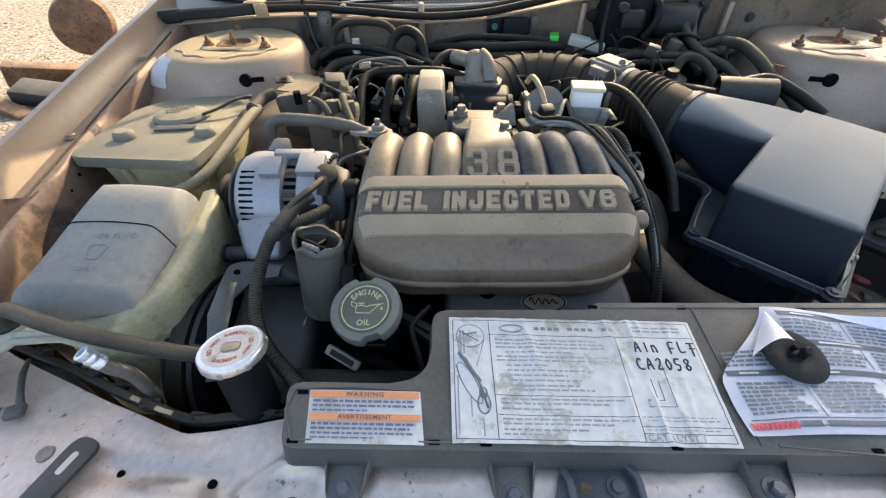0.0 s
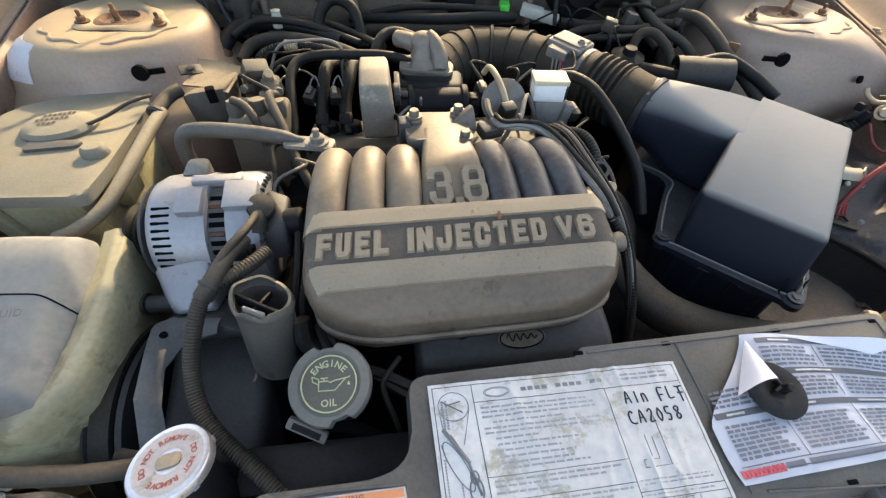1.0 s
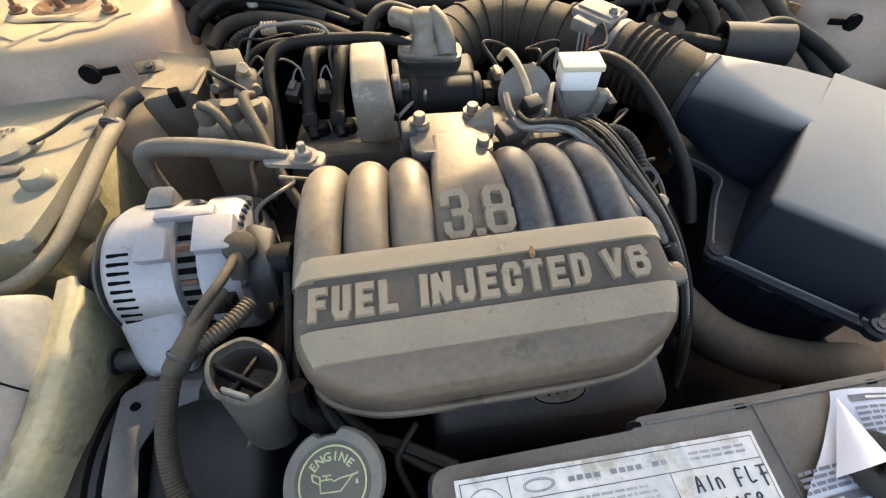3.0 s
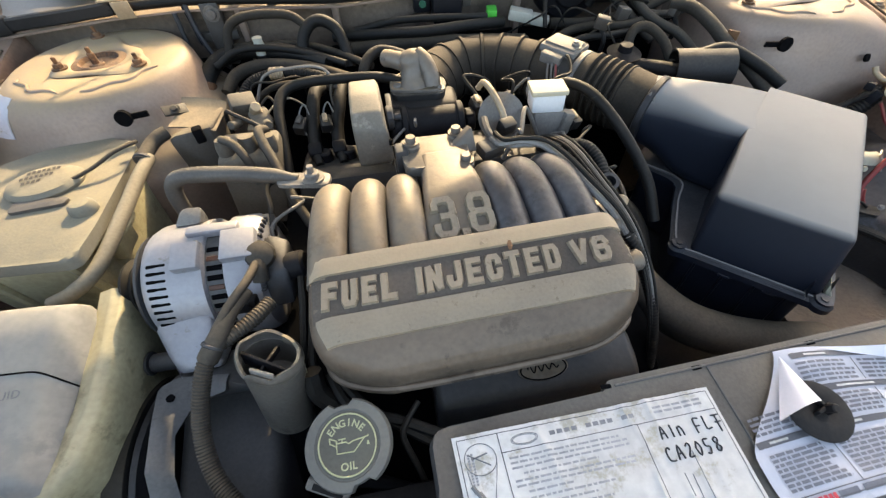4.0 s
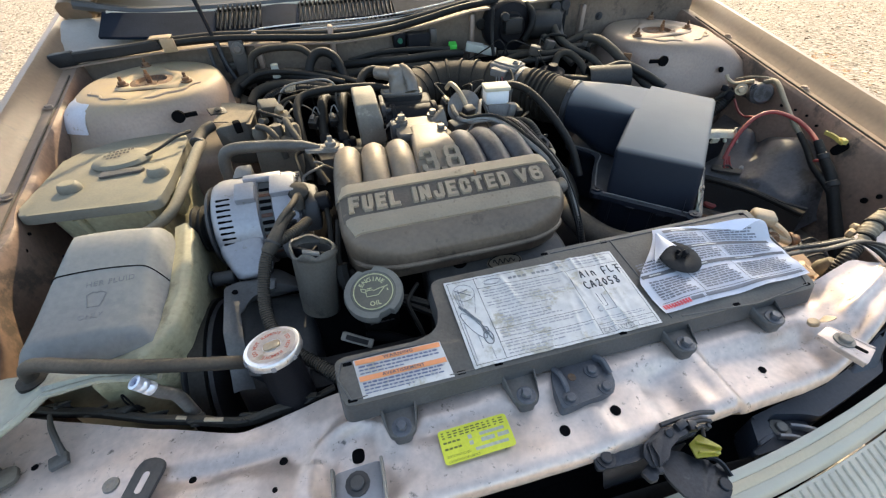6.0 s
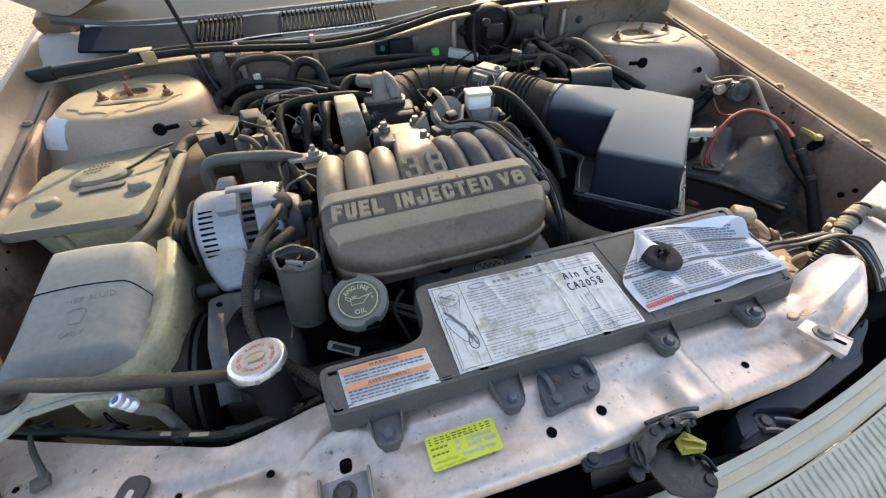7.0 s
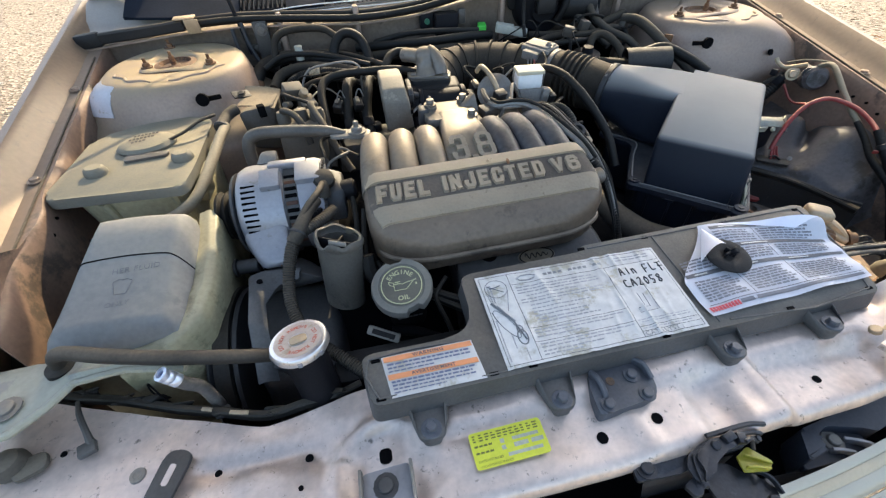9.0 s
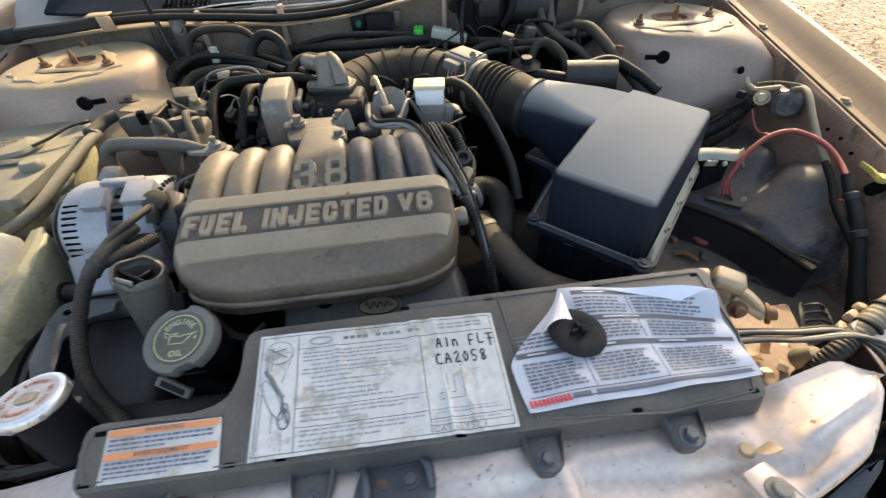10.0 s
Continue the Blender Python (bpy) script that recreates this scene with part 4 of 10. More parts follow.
for k, (z, y) in enumerate(((0.866, 0.975), (0.863, 0.968), (0.872, 0.982))):
    part("cowl_edge", tube([(-0.44 + 0.03 * k, y, z - 0.006), (-0.30, y - 0.002, z), (-0.10, y, z + 0.002), (0.02, y + 0.01, z + 0.010), (0.10, y + 0.015, z + 0.020)], 0.0013, 6), WHITE_PLASTIC if k else STEEL, car, "bright thin edge strip of the cowl")
part("cowl_seal", B(bar_along([(-0.748, 0.950, 0.848), (-0.70, 0.946, 0.852), (-0.62, 0.945, 0.857), (-0.545, 0.943, 0.863)], 0.014, 0.020), box((0.044, 0.018, 0.026), pose(-0.728, 0.945, 0.850, 0, -4, 3), 0.004)), DUSTY_PLASTIC, car, "thick flat grey weatherstrip end")
part("cowl_seal", tube([(-0.55, 0.943, 0.862), (-0.44, 0.943, 0.864), (-0.32, 0.943, 0.857), (-0.195, 0.943, 0.848), (-0.08, 0.943, 0.853), (0.013, 0.944, 0.868), (0.122, 0.945, 0.888), (0.30, 0.948, 0.900), (0.50, 0.950, 0.905), (0.70, 0.955, 0.90)], 0.0072, 10), RUBBER, car, "black rubber cowl weatherstrip")
part("cowl_seal_bead", tube([(-0.55, 0.956, 0.868), (-0.44, 0.957, 0.871), (-0.32, 0.957, 0.865), (-0.195, 0.957, 0.857), (-0.08, 0.957, 0.862), (0.013, 0.958, 0.876), (0.122, 0.959, 0.895)], 0.0045, 8), RUBBER_DUSTY, car, "dusty bead of the weatherstrip")
part("seal_clip", B(box((0.040, 0.026, 0.003), pose(-0.540, 0.946, 0.8755, 0, 0, 4), 0.001), box((0.026, 0.003, 0.026), pose(-0.525, 0.930, 0.862, 8, 0, 4), 0.001)), BRASS, car, "yellowed metal clip on the weatherstrip")

# bonnet, standing open behind on two hinge arms, clear of the cowl
# Hinge height and the notched lower edge are set to let sun patches through.
HINGE_Y, HINGE_Z, OPEN = 1.15, 1.150, 58.0


def bonnet():
    def at(u, v):
        k = 2 * u - 1
        w = (0.73 if k < 0 else 0.73 - 0.03 * smooth(0.2, 0.6, k)) - 0.06 * v
        d = 1.06 * v - 0.05 * k * k * v
        up = 0.03 * (1 - k * k)
        c, s = math.cos(radians(OPEN)), math.sin(radians(OPEN))
        return (k * w, HINGE_Y - d * c + up * s, HINGE_Z + d * s + up * c + (0.105 * (1 - k * k) + 0.022 * smooth(-0.2, 0.0, k) * smooth(0.27, 0.19, k) - 0.03 * smooth(0.30, 0.42, k) - 0.15 * smooth(-0.60, -0.66, k) - 0.12 * smooth(-0.76, -0.84, k) - 0.045 * math.exp(-((k + 0.13) / 0.10) ** 2)) * (1 - v) - 0.06 * k * w)
    return thick(grid(60, 14, at), 0.02)


def bonnet_bounce_blocker(u, v):
    """Unseen black sheet added under the bonnet to cut bounced light, clear of its edges."""
    k = (2 * u - 1) * 0.86
    d = 0.10 + 0.86 * v
    c, s = math.cos(radians(OPEN)), math.sin(radians(OPEN))
    return (k * 0.70, HINGE_Y - d * c - 0.03 * s + 0.004 * math.sin(k * 30), HINGE_Z + d * s - 0.03 * c + 0.004 * math.sin(v * 25) - 0.06 * k * 0.70)


hood = part("bonnet", bonnet(), PAINT_GLOSS, car, "champagne bonnet standing open above the bay")
part("bonnet_bounce_blocker", thick(grid(30, 20, bonnet_bounce_blocker), 0.008), DARK, hood, "unseen black sheet added under the bonnet to cut bounced light")
part("bonnet_corner", thick(grid(12, 10, lambda u, v: (-0.80 + 0.24 * u + 0.05 * (1 - v) * (0.5 - u), 1.10 + 0.03 * v - 0.03 * u, 0.925 + 0.040 * abs(2 * u - 0.9) ** 1.4 + 0.24 * v)), 0.012), PAINT_GLOSS, hood, "bronze rear corner of the bonnet by its hinge")
for side in (-1, 1):
    part("hinge_arm", tube([(side * 0.72, 1.12, 0.87), (side * 0.715, 1.14, 0.98), (side * 0.71, 1.15, 1.10), (side * 0.70, 1.13, 1.28)], 0.012, 6), PAINT, car, "painted bonnet hinge arm")
    part("hinge_plate", hull([(side * 0.76, 1.09, 0.88), (side * 0.69, 1.13, 0.88), (side * 0.76, 1.16, 0.93), (side * 0.70, 1.18, 0.93), (side * 0.72, 1.10, 0.885)], 0.004), PAINT, car, "dusty bonnet hinge plate")
for x, lean in ((-0.43, -0.055), (0.36, 0.03)):
    part("washer_hose", tube([(x, 0.93, 0.80), (x + lean * 0.35, 0.955, 0.91), (x + lean, 1.00, 1.05), (x + lean * 1.6, 1.06, 1.20)], [0.004, 0.0045, 0.006, 0.006], 8), BLACK_PLASTIC, car, "thin black rod rising to the bonnet")

for side in (-1, 1):
    wheel = part("wheel", lathe([(0.0, -0.02), (0.17, -0.02), (0.20, 0.0), (0.20, 0.16), (0.0, 0.16)], aim((side * 0.66, 0.55, 0.31), (side, 0, 0)), 32), STEEL_DARK, car, "front wheel on the gravel")
    part("tyre", lathe([(0.20, 0.0), (0.26, -0.005), (0.295, 0.01), (0.31, 0.04), (0.31, 0.14), (0.295, 0.17), (0.26, 0.185), (0.20, 0.18)], aim((side * 0.66, 0.55, 0.31), (side, 0, 0)), 40), RUBBER, wheel, "black tyre")

# cabin behind the screen, unseen, added to block low sky: scuttle, doors, pillars, roof and tail
part("dashboard", hull([(-0.66, 1.16, 0.90), (0.66, 1.16, 0.90), (-0.66, 1.55, 0.93), (0.66, 1.55, 0.93), (-0.66, 1.2, 0.62), (0.66, 1.2, 0.62), (-0.66, 1.6, 0.62), (0.66, 1.6, 0.62)], 0.02), DUSTY_PLASTIC, car, "dark dashboard behind the screen")
part("roof", thick(grid(14, 16, lambda u, v: ((2 * u - 1) * (0.56 + 0.06 * math.sin(math.pi * v)), 1.70 + 1.45 * v, 1.265 + 0.055 * math.sin(math.pi * (0.12 + 0.8 * v)) - 0.03 * (2 * u - 1) ** 4)), 0.03), PAINT_GLOSS, car, "champagne roof")
for side in (-1, 1):
    part("pillar", tube([(side * 0.735, 1.10, 0.90), (side * 0.66, 1.40, 1.10), (side * 0.57, 1.72, 1.262)], [0.035, 0.030, 0.028], 10, 6), PAINT_GLOSS, car, "painted windscreen pillar")
    part("side_panel", thick(grid(20, 8, lambda u, v: (side * (0.79 + 0.05 * math.sin(math.pi * v)), 1.24 + 2.9 * u, 0.24 + 0.66 * v)), 0.03), PAINT_GLOSS, car, "champagne door and rear side panel")
    part("rear_pillar", hull([(side * 0.60, 3.05, 1.27), (side * 0.56, 3.15, 1.26), (side * 0.78, 3.35, 0.90), (side * 0.76, 3.70, 0.90), (side * 0.70, 3.30, 0.90)], 0.01), PAINT_GLOSS, car, "painted rear pillar")
part("tail", hull([(-0.78, 3.5, 0.92), (0.78, 3.5, 0.92), (-0.76, 4.35, 0.88), (0.76, 4.35, 0.88), (-0.78, 3.5, 0.35), (0.78, 3.5, 0.35), (-0.74, 4.40, 0.42), (0.74, 4.40, 0.42)], 0.04), PAINT_GLOSS, car, "champagne boot")
part("cabin_floor", span((-0.76, 1.3, 0.26), (0.76, 3.6, 0.30), 0.01), DARK, car, "dark cabin floor")
part("seat_back", B(*[hull([(x - 0.23, 2.1, 0.55), (x + 0.23, 2.1, 0.55), (x - 0.21, 2.32, 1.10), (x + 0.21, 2.32, 1.10), (x - 0.23, 2.25, 0.55), (x + 0.23, 2.25, 0.55), (x - 0.21, 2.42, 1.08), (x + 0.21, 2.42, 1.08)], 0.03) for x in (-0.36, 0.36)]), DUSTY_PLASTIC, car, "dark front seat backs")

# nose: beams, fascia and headlamp
part("nose_beam", hull([(-0.70, -0.01, 0.56), (0.18, -0.03, 0.56), (0.18, 0.02, 0.60), (-0.70, 0.03, 0.60), (-0.70, 0.0, 0.45), (0.18, -0.02, 0.45)], 0.006), BLACK_PLASTIC, car, "black plastic nose beam")
part("headlamp_bracket", B(slab(rounded([(0.192, 0.050), (0.230, 0.0545), (0.31, 0.060), (0.405, 0.080), (0.430, 0.078), (0.400, 0.056), (0.330, 0.041), (0.272, 0.030), (0.258, 0.037), (0.222, 0.0470), (0.204, 0.040), (0.206, 0.026), (0.176, 0.020)], 0.004), 0.572, 0.614, 0.004), slab(rounded([(0.176, 0.016), (0.262, 0.016), (0.268, 0.046), (0.19, 0.046)], 0.004), 0.56, 0.598, 0.002), hull([(0.34, 0.060, 0.612), (0.43, 0.098, 0.638), (0.46, 0.10, 0.640), (0.40, 0.060, 0.612), (0.40, 0.08, 0.56)], 0.005)), LAMP_NAVY, car, "blue-black headlamp mounting bracket with a pocket")
part("bracket_bolt", B(bolt((0.229, 0.0345, 0.598), 0.0065, 0.006), cyl(0.0115, 0.0016, Matrix.Translation((0.229, 0.0345, 0.598)), 20, 0.0005)), STEEL, car, "bolt on a washer")
part("bracket_tab", B(bar_along([(0.216, 0.026, 0.603), (0.226, 0.0225, 0.604), (0.236, 0.019, 0.602)], 0.0035, 0.009), bar_along([(0.240, 0.033, 0.601), (0.250, 0.027, 0.604), (0.260, 0.021, 0.604)], 0.0035, 0.010)), ALLOY, car, "bright upright tabs beside the bolt")


def fascia(y0, y1, z0, z1, x0=-0.75, x1=0.62):
    def at(u, v):
        x = x0 + (x1 - x0) * u
        bow = 0.30 * (x / 0.75) ** 2 * 0.5
        prof = [(y0, z0), (y0 + (y1 - y0) * 0.25, z0 + (z1 - z0) * 0.08), (y0 + (y1 - y0) * 0.7, z0 + (z1 - z0) * 0.4), (y1, z1)]
        f = v * 3
        k = min(int(f), 2)
        y, z = [prof[k][i] + (prof[k + 1][i] - prof[k][i]) * (f - k) for i in (0, 1)]
        return (x, y + bow, z)
    return thick(grid(40, 6, at), 0.002)


part("header_panel", fascia(0.002, -0.007, 0.616, 0.612), FASCIA, car, "silvery painted header panel")
part("header_band", fascia(-0.0165, -0.030, 0.608, 0.598), FASCIA, car, "silvery band over the headlamp")
part("grille_panel", fascia(-0.032, -0.12, 0.597, 0.52, -0.75, 0.135), FASCIA, car, "silvery painted grille panel")
part("lamp_trim", fascia(-0.0072, -0.0163, 0.6125, 0.6085), surface("cream_trim", (0.52, 0.44, 0.30), 0.4, dust=0.2, vary=0.1), car, "cream strip along the headlamp")
lamp = part("headlamp_lens", fascia(-0.032, -0.154, 0.597, 0.50, 0.14, 0.60), LENS, car, "ribbed yellowed headlamp lens")
rib_mesh = mesh_of("lens_rib", tube([(0, -0.035, 0.5965), (0, -0.0625, 0.589), (0, -0.1175, 0.558), (0, -0.154, 0.5)], 0.0022, 6, 3), LENS)
for i in range(40):
    x = 0.15 + i * 0.0112
    rib = new("lens_rib", rib_mesh)
    rib.parent, rib.matrix_parent_inverse = lamp, world_of(lamp).inverted()
    rib.matrix_basis = pose(x, 0.15 * (x / 0.75) ** 2, 0)

# ---------------------------------------------------------------- radiator cover and what lies on it
TOP = 0.716
# the cover leans forward and a little outward: what lies on it is laid out flat at TOP and then leant with it
LEAN = Matrix(((1.0, -0.122, 0, 0.023), (0.018, 0.872, 0, 0.0204), (-0.023, 0.1475, 1, 0.6942 - TOP), (0, 0, 0, 1)))
cover = thing("radiator_cover", "grey-black plastic radiator sight cover bolted along the support", "plastic cover", (0.03, 0.19, 0.692))
COVER_LINE = rounded([(-0.262, 0.127), (0.322, 0.131), (0.352, 0.289), (0.025, 0.281), (0.020, 0.272), (-0.133, 0.268), (-0.142, 0.186), (-0.262, 0.186)],
                     [0.010, 0.012, 0.014, 0.004, 0.004, 0.014, 0.035, 0.012], 7)
TILT = LEAN
part("panel", slab(COVER_LINE, TOP - 0.004, TOP, 0.0012), SHIELD, cover)
skirt = bmesh.new()
ring = [(x + (0.003 if x > 0 else -0.003), y + (0.003 if y > 0.2 else -0.004)) for x, y in COVER_LINE]
lo = [skirt.verts.new((x, y, TOP - 0.024)) for x, y in ring]
hi = [skirt.verts.new((x, y, TOP - 0.001)) for x, y in COVER_LINE]
for i in range(len(ring)):
    skirt.faces.new((lo[i], lo[(i + 1) % len(ring)], hi[(i + 1) % len(ring)], hi[i]))
part("skirt", skirt, SHIELD_SIDE, cover, "grey moulded edge")
for pts in ([(-0.255, 0.135), (-0.255, 0.179), (-0.15, 0.179)], [(-0.255, 0.134), (-0.12, 0.134)], [(0.112, 0.137), (0.118, 0.276)], [(0.125, 0.137), (0.311, 0.138), (0.339, 0.281)], [(0.03, 0.275), (0.335, 0.282)]):
    part("bead", tube([(x, y, TOP) for x, y in pts], 0.0013, 6, 2), SHIELD_SIDE, cover)
for x, y in ((-0.249, 0.176), (-0.253, 0.133), (-0.143, 0.134), (-0.103, 0.1335), (0.045, 0.1335), (0.20, 0.1345), (0.311, 0.138), (0.335, 0.279), (0.108, 0.2765), (0.022, 0.2755), (0.225, 0.279)):
    part("slot", slab(rounded([(-0.0045, -0.002), (0.0045, -0.002), (0.0045, 0.002), (-0.0045, 0.002)], 0.001), TOP, TOP + 0.0006, m=Matrix.Translation((x, y, 0))), DARK, cover, "dark clip slot")
TILT = Matrix()
for x, y in ((-0.205, 0.106), (-0.075, 0.106), (0.121, 0.115), (0.247, 0.120)):
    z = support_z(x, y) + 0.001
    tab = part("mounting_tab", B(slab(rounded([(-0.020, 0.026), (0.020, 0.026), (0.0120, -0.0095), (-0.0120, -0.0095)], 0.009), z + 0.009, z + 0.016, 0.002, Matrix.Translation((x, y, 0))), slab(rounded([(-0.011, 0.020), (0.011, 0.020), (0.009, -0.009), (-0.009, -0.009)], 0.006), z, z + 0.010, 0.001, Matrix.Translation((x, y, 0))),
                                 *[hull([(x + q * 0.019, y + 0.024, z + 0.024), (x + q * 0.016, y + 0.024, z + 0.024), (x + q * 0.020, y + 0.024, z + 0.012), (x + q * 0.012, y - 0.006, z + 0.0165), (x + q * 0.015, y + 0.0, z + 0.012)], 0.001, 1) for q in (-1, 1)]), SHIELD_SIDE, cover, "grey mounting ear")
    part("bolt", B(bolt((x, y, z + 0.016), 0.0056, 0.007, washer=1.2), cyl(0.0100, 0.0016, Matrix.Translation((x, y, z + 0.0158)), 20, 0.0005)), GREY_STEEL, tab, "dull bolt with washer")
TILT = LEAN


def label_rect(x0, y0, x1, y1, z, shear=0.0, wavy=0.0, nu=24, nv=14, seed=0.0):
    """A thin sheet of paper, slightly creased."""
    def at(u, v):
        x, y = x0 + (x1 - x0) * u + shear * v, y0 + (y1 - y0) * v
        return (x, y, z + wavy * (0.5 + 0.5 * noise.noise(Vector((x * 38 + seed, y * 16, seed)))) * smooth(0, 0.12, u) * smooth(1, 0.88, u))
    return grid(nu, nv, at)


# emissions decal: frame, diagram, print, marker writing
LZ = TOP + 0.0012
decal = thing("emissions_decal", "creased white printed emissions decal with marker writing on the cover", "label", (-0.01, 0.195, TOP))


def decal_z(x, y):
    """The film's height: long creases and small blisters."""
    z = 0.0010 * (1 + noise.noise(Vector((x * 30, y * 14, 3)))) + 0.0006 * (1 + noise.noise(Vector((x * 90, y * 70, 6))))
    for cx, lean, h, w in ((0.024, 0.10, 0.0022, 0.0022), (0.033, -0.16, 0.0018, 0.0026), (0.043, 0.05, 0.0026, 0.0020), (0.012, 0.22, 0.0012, 0.0020), (-0.045, -0.1, 0.0016, 0.003), (0.058, -0.05, 0.0016, 0.002), (-0.085, 0.15, 0.0012, 0.003), (0.074, 0.12, 0.0014, 0.002)):
        z += h * math.exp(-abs(x - cx - lean * (y - 0.195)) / w) * (0.5 + 0.5 * math.sin(y * 60 + cx * 400))
    return LZ + z * smooth(-0.131, -0.118, x) * smooth(0.108, 0.095, x)


def decal_film():
    return grid(120, 40, lambda u, v: (-0.129 + 0.224 * u + 0.010 * v, 0.133 + 0.124 * v, decal_z(-0.129 + 0.224 * u + 0.010 * v, 0.133 + 0.124 * v)))


part("sheet", decal_film(), PAPER, decal, "creased white decal film")


def on_decal(x, y):
    """Decal place in millimetres from its lower left corner, to a pose on the sheet."""
    px, py = -0.129 + x * 0.001 + 0.010 * y / 124, 0.133 + y * 0.001
    return Matrix.Translation((px, py, decal_z(px, py) + 0.0003)) @ Matrix.Diagonal((1, 1, 0.02, 1))


def decal_bars(rects):
    bm = bmesh.new()
    for x, y, w, h in rects:
        if h > w:
            n = max(1, int(h / 3))
            rows_ = [(on_decal(x, y + h * i / n).translation, on_decal(x + w, y + h * i / n).translation) for i in range(n + 1)]
        else:
            n = max(1, int(w / 2))
            rows_ = [(on_decal(x + w * i / n, y).translation, on_decal(x + w * i / n, y + h).translation) for i in range(n + 1)]
        vs = [(bm.verts.new(p), bm.verts.new(q)) for p, q in rows_]
        for (p, q), (r_, s_) in zip(vs, vs[1:]):
            bm.faces.new((p, r_, s_, q))
    return bm


part("printed_frame", decal_bars(frame_bars(3, 3, 218, 118, 0.7) + [(36, 3, 0.7, 118), (36, 104, 185, 0.7), (150, 3, 0.7, 101), (36, 42, 114, 0.6), (36, 24, 114, 0.6), (150, 16, 71, 0.6), (150, 10, 71, 0.6), (196, 3, 0.6, 7)]), PRINT, decal, "thin black printed frame")
rng = random.Random(5)
rows = []
for y, n in ((98, 0.9), (94, 1), (90, 1), (85, 0.7), (80, 1), (76, 1), (71, 0.45), (66, 0.75), (61, 0.6), (56, 0.7), (51, 0.65), (47, 0.8), (38, 1), (34, 0.9), (29, 0.5), (20, 1), (16, 0.9), (11, 0.7), (7, 0.45)):
    x = 41 + (8 if n < 0.9 and y > 45 else 0)
    end = x + 105 * n * rng.uniform(0.9, 1) - (8 if n < 0.9 and y > 45 else 0)
    while x < end:
        w = rng.uniform(2.5, 9)
        rows.append((x, y, min(w, end - x), 1.7))
        x += w + 1.3
for y, a, b in ((21, 156, 214), (24, 153, 212), (13, 153, 186), (12.9, 190, 212)):
    x = a
    while x < b:
        w = rng.uniform(2, 7)
        rows.append((x, y, min(w, b - x), 1.2))
        x += w + 1.2
for y in (110, 114):
    rows += [(168 + 9 * k, y, 7.5, 2) for k in range(5)]
for y in sorted({r[1] for r in rows}):
    for lo_, hi_ in ((0, 151), (151, 230)):
        line = [r for r in rows if r[1] == y and lo_ <= r[0] < hi_]
        if line:
            part("print_line", decal_bars(line), PRINT_SOFT, decal)
part("heading_bar", decal_bars([(78 + 6.2 * k, 110.5, 4.6, 3.6) for k in range(12) if k not in (4, 9)]), PRINT_WORN, decal, "row of dark heading print")
oval = bmesh.new()
for rx, ry in ((11, 4.6), (9.6, 3.6)):
    join(oval, tube([on_decal(57 + rx * math.cos(a * 0.3927), 112 + ry * math.sin(a * 0.3927)).translation for a in range(17)], 0.0003, 4, 3))
part("oval_mark", oval, PRINT_SOFT, decal)
part("catalyst_print", letters("CATALYST", 0.0075, on_decal(172, 6.4), 0, 0.0001, 1.15), PRINT_WORN, decal)
for stroke in (tube([on_decal(19 + 12.5 * math.cos(a * 0.3927), 103 + 12.5 * math.sin(a * 0.3927)).translation for a in range(17)], 0.0003, 4, 3),
                  *[tube([on_decal(*a).translation, on_decal(*b).translation], r, 4, 2) for a, b, r in (((8, 84), (25, 55), 0.0018), ((13, 79), (21, 62), 0.0012), ((24, 56), (30, 30), 0.0010), ((5, 72), (8, 58), 0.0004), ((31, 98), (23, 70), 0.0003), ((7, 96), (9, 78), 0.0003), ((10, 108), (26, 97), 0.0006), ((12, 104), (25, 107), 0.0006))],
                  tube([on_decal(16 + 12 * math.cos(a * 0.3927) * 0.5 + 8 * math.sin(a * 0.3927), 54 + 20 * math.sin(-a * 0.3927)).translation for a in range(17)], 0.0004, 4, 3),
                  tube([on_decal(27 + 5 * math.cos(a * 0.3927), 34 + 9 * math.sin(a * 0.3927)).translation for a in range(17)], 0.0007, 4, 3),
                  tube([on_decal(27 + 3 * math.cos(a * 0.3927), 44 + 5 * math.sin(a * 0.3927)).translation for a in range(17)], 0.0006, 4, 3)):
    part("diagram_line", stroke, PRINT_WORN, decal)
for rects in ([(9, 84 + 2.3 * j, 1.7, 1.7) for j in range(11)], [(12, 84 + 2.3 * j, 1.7, 1.7) for j in range(11)], [(5.6, 8 + 2.4 * j, 1.2, 1.9) for j in range(22)], [(16, 22 + 2.4 * j, 1.2, 1.9) for j in range(8)], [(25, 6 + 2.4 * j, 1.2, 1.9) for j in range(6)]):
    part("print_line", decal_bars(rects), PRINT_SOFT, decal)
part("route_sketch", B(*[tube([on_decal(*p).translation for p in ps], 0.0004, 4, 1) for ps in ([(176, 58), (176, 40), (162, 40), (162, 34), (184, 34), (184, 75)], [(170, 60), (170, 42)])]), PRINT_WORN, decal)


def scrawl(strokes, x, y, s, dx=0.72):
    """Hand-drawn strokes in a unit box for each letter."""
    bm = bmesh.new()
    for k, letter in enumerate(strokes):
        for line in letter:
            join(bm, tube([on_decal(x + (a + k) * s * dx, y + b * s).translation for a, b in line], 0.00075, 5, 3))
    return bm


